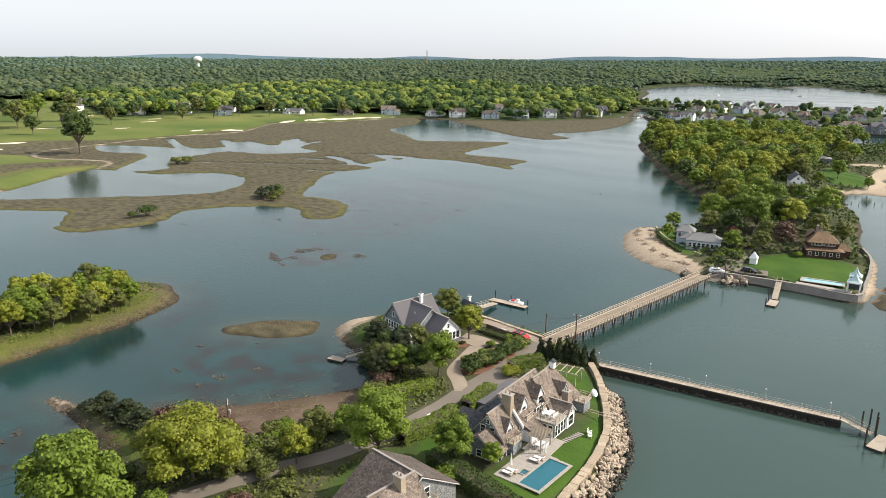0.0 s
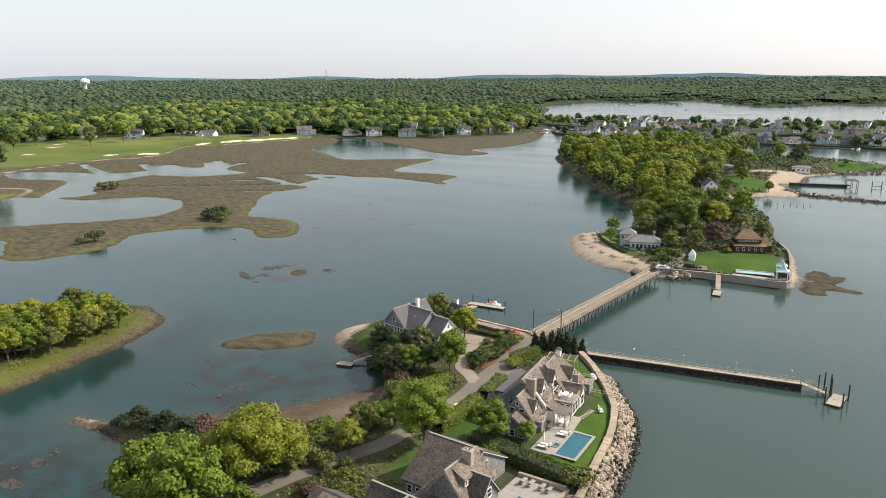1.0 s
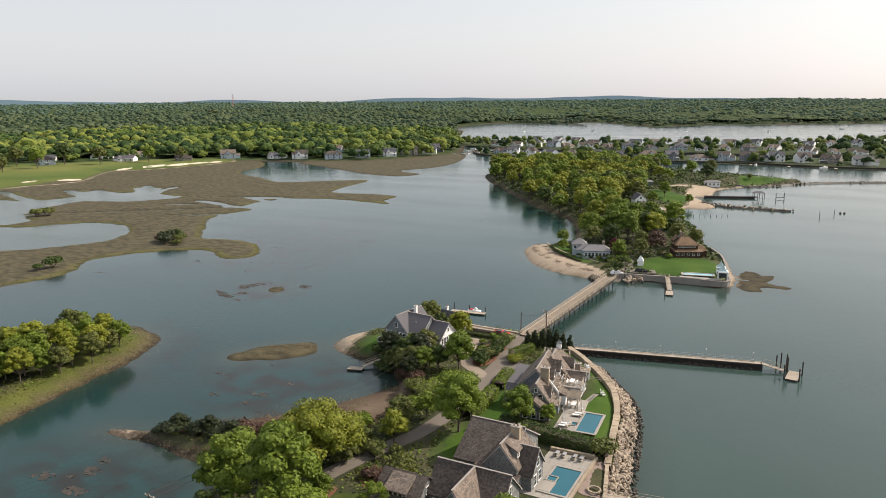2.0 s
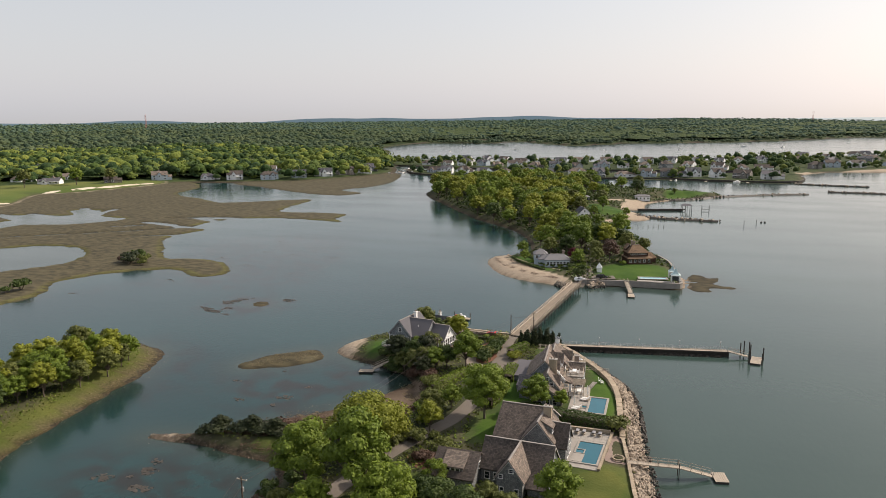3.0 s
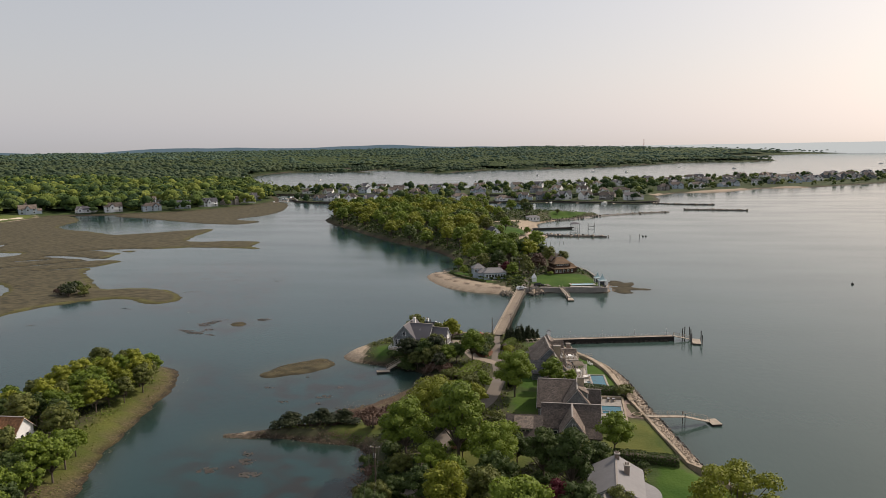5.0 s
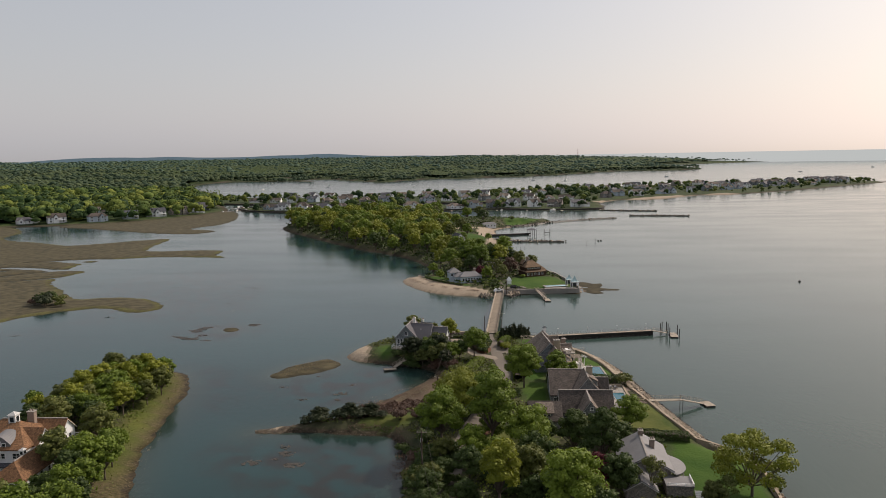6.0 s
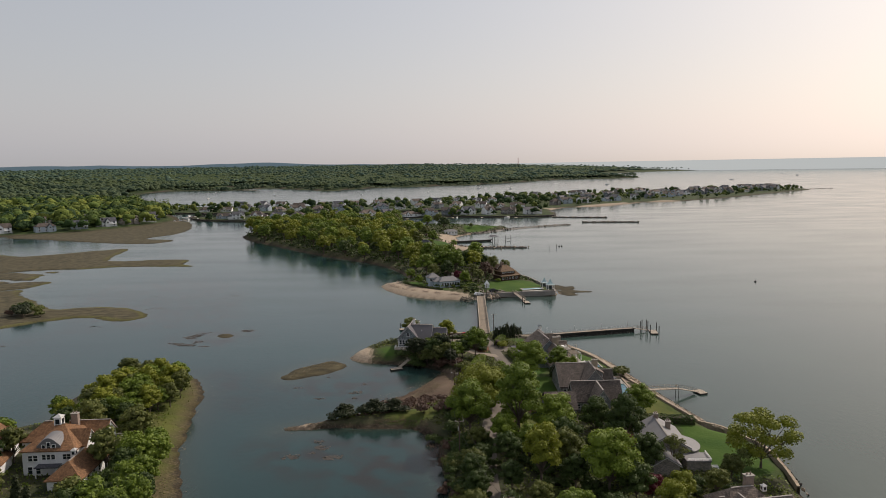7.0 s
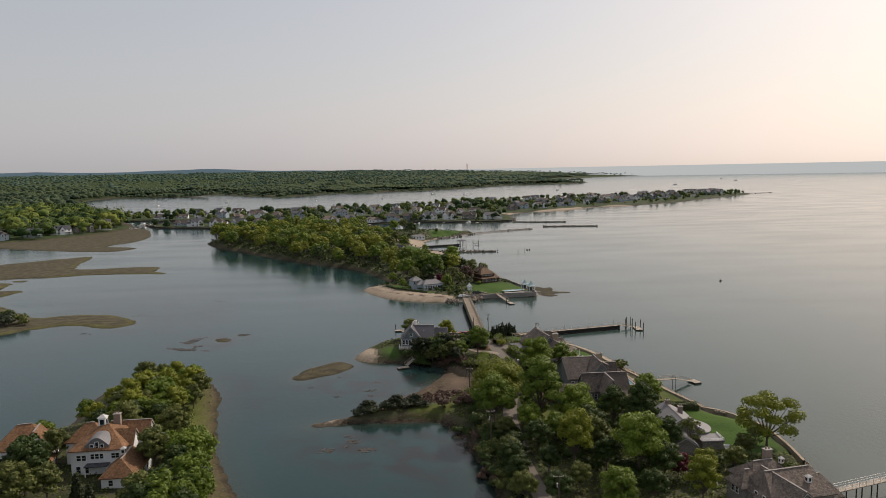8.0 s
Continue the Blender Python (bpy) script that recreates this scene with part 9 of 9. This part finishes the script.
P = [utility_pole(-82.8, 128.4, 8.0, 100, "silvered utility pole at the bridge head"), utility_pole(-88.8, 125.3, 6.0, 100, "short utility pole beside the lane", 0),
     utility_pole(-98.2, 92.2, 7.6, 60, "utility pole among dark shrubs"), utility_pole(-98, 51.7, 7.5, 60, "utility pole at the edge of the mud"), utility_pole(-97.2, 13, 9.0, 90, "utility pole by the lane under trees"),
     utility_pole(-81.5, 203.5, 7.5, 100, "utility pole at the far bridge head"), utility_pole(-88.6, 241.5, 8.0, 100, "utility pole beside the far lane"), utility_pole(-89.6, -21, 8.0, 90, "utility pole at the lane's end")]
for a, b in ((0, 5), (5, 6), (0, 2), (2, 3), (3, 4), (4, 7), (0, 1)):
    for s in ((-0.8, 0.8) if (a, b) != (0, 1) else (0,)):
        d = (P[b] - P[a]).normalized().cross(Vector((0, 0, 1))) * s
        wire(P[a] + d, P[b] + d, 0.8 + (P[b] - P[a]).length * 0.012)


# ---- cars ----
def car(x, y, z, yaw, paint, label, suv=True):
    root = house_root("car", x, y, z, yaw, label, "car")
    bm = bmesh.new()
    prof = [(-2.3, 0.35), (2.25, 0.35), (2.35, 0.75), (1.25, 0.98), (0.65, 1.55 if suv else 1.42), (-1.7 if suv else -1.1, 1.62 if suv else 1.42), (-2.2, 1.0), (-2.35, 0.7)]
    sides = []
    for sy in (-0.92, 0.92):
        sides.append([bm.verts.new((px, sy * (0.86 if pz > 1.1 else 1.0), pz)) for px, pz in prof])
    bm.faces.new(sides[0])
    bm.faces.new(sides[1][::-1])
    for i in range(8):
        bm.faces.new((sides[0][i], sides[0][(i + 1) % 8], sides[1][(i + 1) % 8], sides[1][i]))
    bmesh.ops.recalc_face_normals(bm, faces=bm.faces)
    bmesh.ops.bevel(bm, geom=list(bm.edges), offset=0.07, segments=2, affect="EDGES")
    part("body", bm, paint, root)
    for s in (-1, 1):
        part("side_glass", box_bm((2.0, 0.03, 0.36), (-0.55, s * 0.86, 1.24), 0.01), M_GLASS, root)
        for wx_ in (-1.45, 1.4):
            bm = bmesh.new()
            bmesh.ops.create_cone(bm, cap_ends=True, segments=16, radius1=0.36, radius2=0.36, depth=0.24, matrix=Matrix.Translation((wx_, s * 0.86, 0.36)) @ Matrix.Rotation(radians(90), 4, "X"))
            wh = part("wheel", bm, M_RUBBER, root)
            bm = bmesh.new()
            bmesh.ops.create_cone(bm, cap_ends=True, segments=12, radius1=0.2, radius2=0.2, depth=0.26, matrix=Matrix.Translation((wx_, s * 0.86, 0.36)) @ Matrix.Rotation(radians(90), 4, "X"))
            part("rim", bm, M_STEEL, wh)
        part("headlight", box_bm((0.06, 0.35, 0.14), (2.3, s * 0.62, 0.76), 0.02), M_WHITE, root)
    ws = part("windscreen", box_bm((0.03, 1.45, 0.62), (0, 0, 0), 0.005), M_GLASS, root)
    ws.matrix_basis = pose(0.98, 0, 1.27, 0, -45, 0)
    part("roof_glass", box_bm((1.4, 1.2, 0.02), (-0.5, 0, 1.6 if suv else 1.44), 0.005), M_GLASS, root)


car(-85.2, 206.6, height(-85.2, 206.6) + 0.12, 38, M_CARWHITE, "white estate car leaving the bridge")
car(-77.6, 211.6, height(-77.6, 211.6) + 0.12, 8, M_CARBLACK, "black car parked by the seawall")

car(-92.6, 120.8, height(-92.6, 120.8) + 0.05, 4, M_RED, "red car parked beside the garden fence", False)
bt = house_root("rowing_boat", -98.2, 120.8, 2.75, 10, "upturned white dinghy beside the garden fence", "boat")
bm = bmesh.new()
bmesh.ops.create_uvsphere(bm, u_segments=12, v_segments=8, radius=1.0, matrix=Matrix.Diagonal((1.7, 0.65, 0.45, 1)))
bmesh.ops.delete(bm, geom=[v for v in bm.verts if v.co.z < -0.05], context="VERTS")
part("hull", bm, M_WHITE, bt)
part("keel", box_bm((2.6, 0.06, 0.08), (0, 0, 0.44), 0.01), M_WHITE, bt)
fn = house_root("fence", -96, 119.6, 2.3, 0, "dark timber garden fence along the causeway", "fence")
for k in range(44):
    part("board", box_bm((0.23, 0.05, 1.3), (-5.5 + 0.255 * k, 0, 0.65), 0.01), M_POLE, fn)
railing(fn, [(-5.6, 0.06), (5.6, 0.06)], 0, 1.35, 2.2, M_POLE)
bed([(-50.0, 66.2), (-47.6, 66.4), (-45.2, 59), (-45.4, 56), (-49.4, 55.4), (-49.6, 60)], "brown-grey gravel patch inside the seawall").data.materials[0] = M_EARTH
fp = house_root("fire_pit", -47.3, 57.0, 2.45, 0, "round stone fire pit on the gravel", "fire pit")
for k in range(14):
    a = k * math.tau / 14
    part("stone", box_bm((0.3, 0.42, 0.3), (math.cos(a) * 1.0, math.sin(a) * 1.0, 0.12), 0.04, math.degrees(a)), M_WALLSTONE, fp)

# ---- the pavilions by the far pool ----
for x, y, s in ((-49.8, 213.4, 1.0), (-51.6, 221.2, 0.9)):
    pv = house_root("pavilion", x, y, 2.3, 10, "white pavilion with swept verdigris tent roof", "pavilion", "pool pavilions")
    for sx in (-1.5, 1.5):
        for sy in (-1.5, 1.5):
            part("post", box_bm((0.3 * s, 0.3 * s, 2.5 * s), (sx * s, sy * s, 1.25 * s), 0.03), M_WHITE, pv)
    part("cornice", box_bm((3.6 * s, 3.6 * s, 0.35 * s), (0, 0, 2.6 * s), 0.05), M_WHITE, pv)
    bm = bmesh.new()
    prev = None
    for r, z in ((2.0, 2.75), (1.3, 3.15), (0.7, 3.9), (0.25, 4.9), (0.03, 5.5)):
        ring = [bm.verts.new((r * s * math.cos(radians(45 + 90 * k)) * 1.25, r * s * math.sin(radians(45 + 90 * k)) * 1.25, z * s)) for k in range(4)]
        if prev:
            for k in range(4):
                bm.faces.new((prev[k], prev[(k + 1) % 4], ring[(k + 1) % 4], ring[k]))
        prev = ring
    part("roof", bm, M_COPPERGREEN, pv, "pale verdigris swept roof")
    part("back_wall", box_bm((2.8 * s, 0.15, 2.4 * s), (0, 1.45 * s, 1.2 * s), 0.01), M_WALLBLUE, pv)
sh = house_root("garden_shed", -80.4, 221.6, height(-80.4, 221.6), 10, "little white garden house with pointed roof", "shed")
wing(sh, 0, 0, 2.0, 2.0, 2.0, 3.6, M_WALLWHITE, M_WALLWHITE, "x", hip=0.9, over=0.2)

# ---- dinghy, moored boats, buoys, sailing piles ----
def boat(x, y, yaw, s, label, cabin=True, hull=None):
    root = house_root("motor_boat", x, y, 0.0, yaw, label, "boat", "moored boats")
    bm = bmesh.new()
    ring = []
    for t, w_, z0 in ((-3.0, 1.0, 0), (-1.0, 1.15, 0), (1.2, 1.0, 0), (2.6, 0.5, 0.05), (3.3, 0.04, 0.15)):
        ring.append([bm.verts.new((t * s, e * w_ * s * k, zz * s)) for e, k, zz in ((-1, 1, 0.9 + z0), (-1, 0.75, -0.3), (1, 0.75, -0.3), (1, 1, 0.9 + z0))])
    for a, b in zip(ring, ring[1:]):
        for k in range(4):
            bm.faces.new((a[k], a[(k + 1) % 4], b[(k + 1) % 4], b[k]))
    bm.faces.new(ring[0])
    bmesh.ops.recalc_face_normals(bm, faces=bm.faces)
    part("hull", bm, hull or M_WHITE, root)
    if cabin:
        cb = part("cabin", box_bm((2.2 * s, 1.4 * s, 0.9 * s), (0.2 * s, 0, 1.2 * s), 0.12 * s), M_WHITE, root)
        part("cabin_window", box_bm((2.24 * s, 1.2 * s, 0.3 * s), (0.2 * s, 0, 1.35 * s)), M_GLASS, cb)


bt = house_root("motor_boat", -112.2, 143.9, 0.3, 8, "small boat with red and white covers at the float", "boat")
part("hull", box_bm((4.2, 1.5, 0.6), (0, 0, 0.2), 0.2), M_WHITE, bt)
part("cover", box_bm((1.0, 1.1, 0.25), (-0.9, 0, 0.6), 0.08), M_RED, bt)
part("console", box_bm((0.8, 0.8, 0.8), (0.5, 0, 0.8), 0.1), M_WHITE, bt)
rng_b = np.random.default_rng(9)
for x, y in [(-440, 745), (-428, 760), (-436, 778), (-420, 772), (-448, 800), (-440, 815), (-428, 800), (-455, 835), (-300, 780), (-240, 790), (-180, 800), (-110, 812), (-30, 716), (-90, 725), (-200, 712), (-275, 690), (-20, 1750), (60, 1700), (-300, 1500), (-500, 1500), (-150, 1560), (-700, 1700), (-620, 1400), (230, 2050), (350, 1900), (1250, 2650), (820, 2200), (1400, 3100)]:
    boat(x, y, rng_b.uniform(0, 360), rng_b.uniform(0.8, 1.4) * (1 if y < 1300 else 1.8), "small white moored motor boat", rng_b.random() < 0.7)
for x, y, yaw, lx in [(-432, 752, 60, 26), (-440, 788, 70, 24), (-448, 822, 60, 22), (-20, 714, 95, 12), (-60, 722, 90, 12), (-150, 722, 80, 12), (-215, 706, 80, 12), (-95, 726, 90, 10)]:
    float_dock(x, y, yaw, lx, 2.4, "narrow grey timber dock of the village shore", [(lx / 2 - 1, 1.5, 2.4), (-lx / 2 + 1, -1.5, 2.2)])
for k in range(9):
    pr = house_root("mooring_pile", -92 + 2.8 * k, 364 + 1.4 * k, 0, 0, "slender dark mooring pile in the shallows", "pile", "mooring piles")
    part("pile", pile_mesh(1.0 + 0.4 * (k % 2), 0.15), M_WOODDARK, pr)
for x, y, tall in [(-24.6, 397.6, 2.8), (-17.6, 407, 2.6)]:
    pr = house_root("mooring_pile", x, y, 0, 0, "tall mooring pile standing in open water", "pile", "mooring piles")
    part("pile", pile_mesh(tall, 0.18), M_WOODDARK, pr)
for x, y, s in [(-14.6, 413.6, 0.9), (-12.6, 414, 0.9), (62, 240, 0.8), (-190, 300, 0.4), (-187, 302, 0.4)]:
    by = house_root("buoy", x, y, 0, 0, "dark floating mooring buoy", "buoy", "buoys")
    bm = bmesh.new()
    bmesh.ops.create_uvsphere(bm, u_segments=10, v_segments=8, radius=0.7 * s, matrix=Matrix.Translation((0, 0, 0.25 * s)))
    part("float", bm, M_WOODDARK, by)
    bm = bmesh.new()
    bmesh.ops.create_cone(bm, cap_ends=True, segments=6, radius1=0.08 * s, radius2=0.05 * s, depth=1.4 * s, matrix=Matrix.Translation((0, 0, 1.4 * s)))
    part("spar", bm, M_STEEL, by)

# ---- golf bunkers ----
M_BUNKER = mat("bunker_sand", (0.62, 0.55, 0.42), 0.95, 0.12, 2, 0.3, 0.2)
rng_g = np.random.default_rng(5)
for x, y, s in [(-590, 330, 9), (-600, 300, 6), (-640, 420, 8), (-632, 450, 12), (-625, 475, 12), (-622, 500, 10), (-618, 520, 8), (-560, 128, 10), (-590, 150, 9), (-660, 215, 7), (-690, 205, 8), (-760, 260, 7), (-800, 270, 7), (-820, 285, 7), (-700, 300, 7), (-730, 320, 6), (-650, 255, 6), (-520, 100, 6)]:
    bm = bmesh.new()
    vs = []
    for k in range(18):
        a = 2 * math.pi * k / 18
        r = s * (0.75 + 0.3 * rng_g.random())
        px, py = x + r * math.cos(a) * 0.55, y + r * math.sin(a) * 1.3
        vs.append(bm.verts.new((px, py, height(px, py) + 0.12)))
    mid = bm.verts.new((x, y, height(x, y) + 0.05))
    for k in range(18):
        bm.faces.new((vs[k], vs[(k + 1) % 18], mid))
    tagged(part("bunker", bm, M_BUNKER), "pale sand bunker in the golf fairway", "bunker", "golf bunkers")

# ---- water tower, lattice mast and far masts ----
wt = house_root("water_tower", -2560, 1300, height(-2560, 1300), 0, "white bulb water tower above the woods", "water tower")
bm = bmesh.new()
bmesh.ops.create_uvsphere(bm, u_segments=20, v_segments=12, radius=16, matrix=Matrix.Translation((0, 0, 36)) @ Matrix.Diagonal((1, 1, 0.72, 1)))
part("tank", bm, M_WHITE, wt)
bm = bmesh.new()
bmesh.ops.create_cone(bm, cap_ends=True, segments=14, radius1=5, radius2=4, depth=40, matrix=Matrix.Translation((0, 0, 16)))
part("column", bm, M_WHITE, wt)
M_MAST = mat("red_white_mast", (0.5, 0.22, 0.18), 0.7, 0.2, 0.05, 0.05, 0)
for x, y, tall, w_ in ((-2640, 2560, 70, 4.0), (330, 4300, 60, 5.0)):
    ms = house_root("lattice_mast", x, y, height(x, y), 0, "tall red and white lattice mast on the skyline", "mast", "lattice masts")
    for sx in (-1, 1):
        for sy in (-1, 1):
            bm = bmesh.new()
            bmesh.ops.create_cone(bm, cap_ends=True, segments=5, radius1=0.7, radius2=0.5, depth=tall, matrix=Matrix.Translation((sx * w_ / 2, sy * w_ / 2, tall / 2)))
            part("leg", bm, M_MAST, ms)
    for k in range(8):
        part("brace", box_bm((w_, w_, 0.5), (0, 0, tall * (k + 1) / 8)), M_MAST, ms)

slab("terrace", [(-112, 352), (-102, 355), (-103, 367), (-113, 364)], height(-107, 360) + 0.5, M_PAVE, "pale pool terrace below the white gabled house", 1.2)
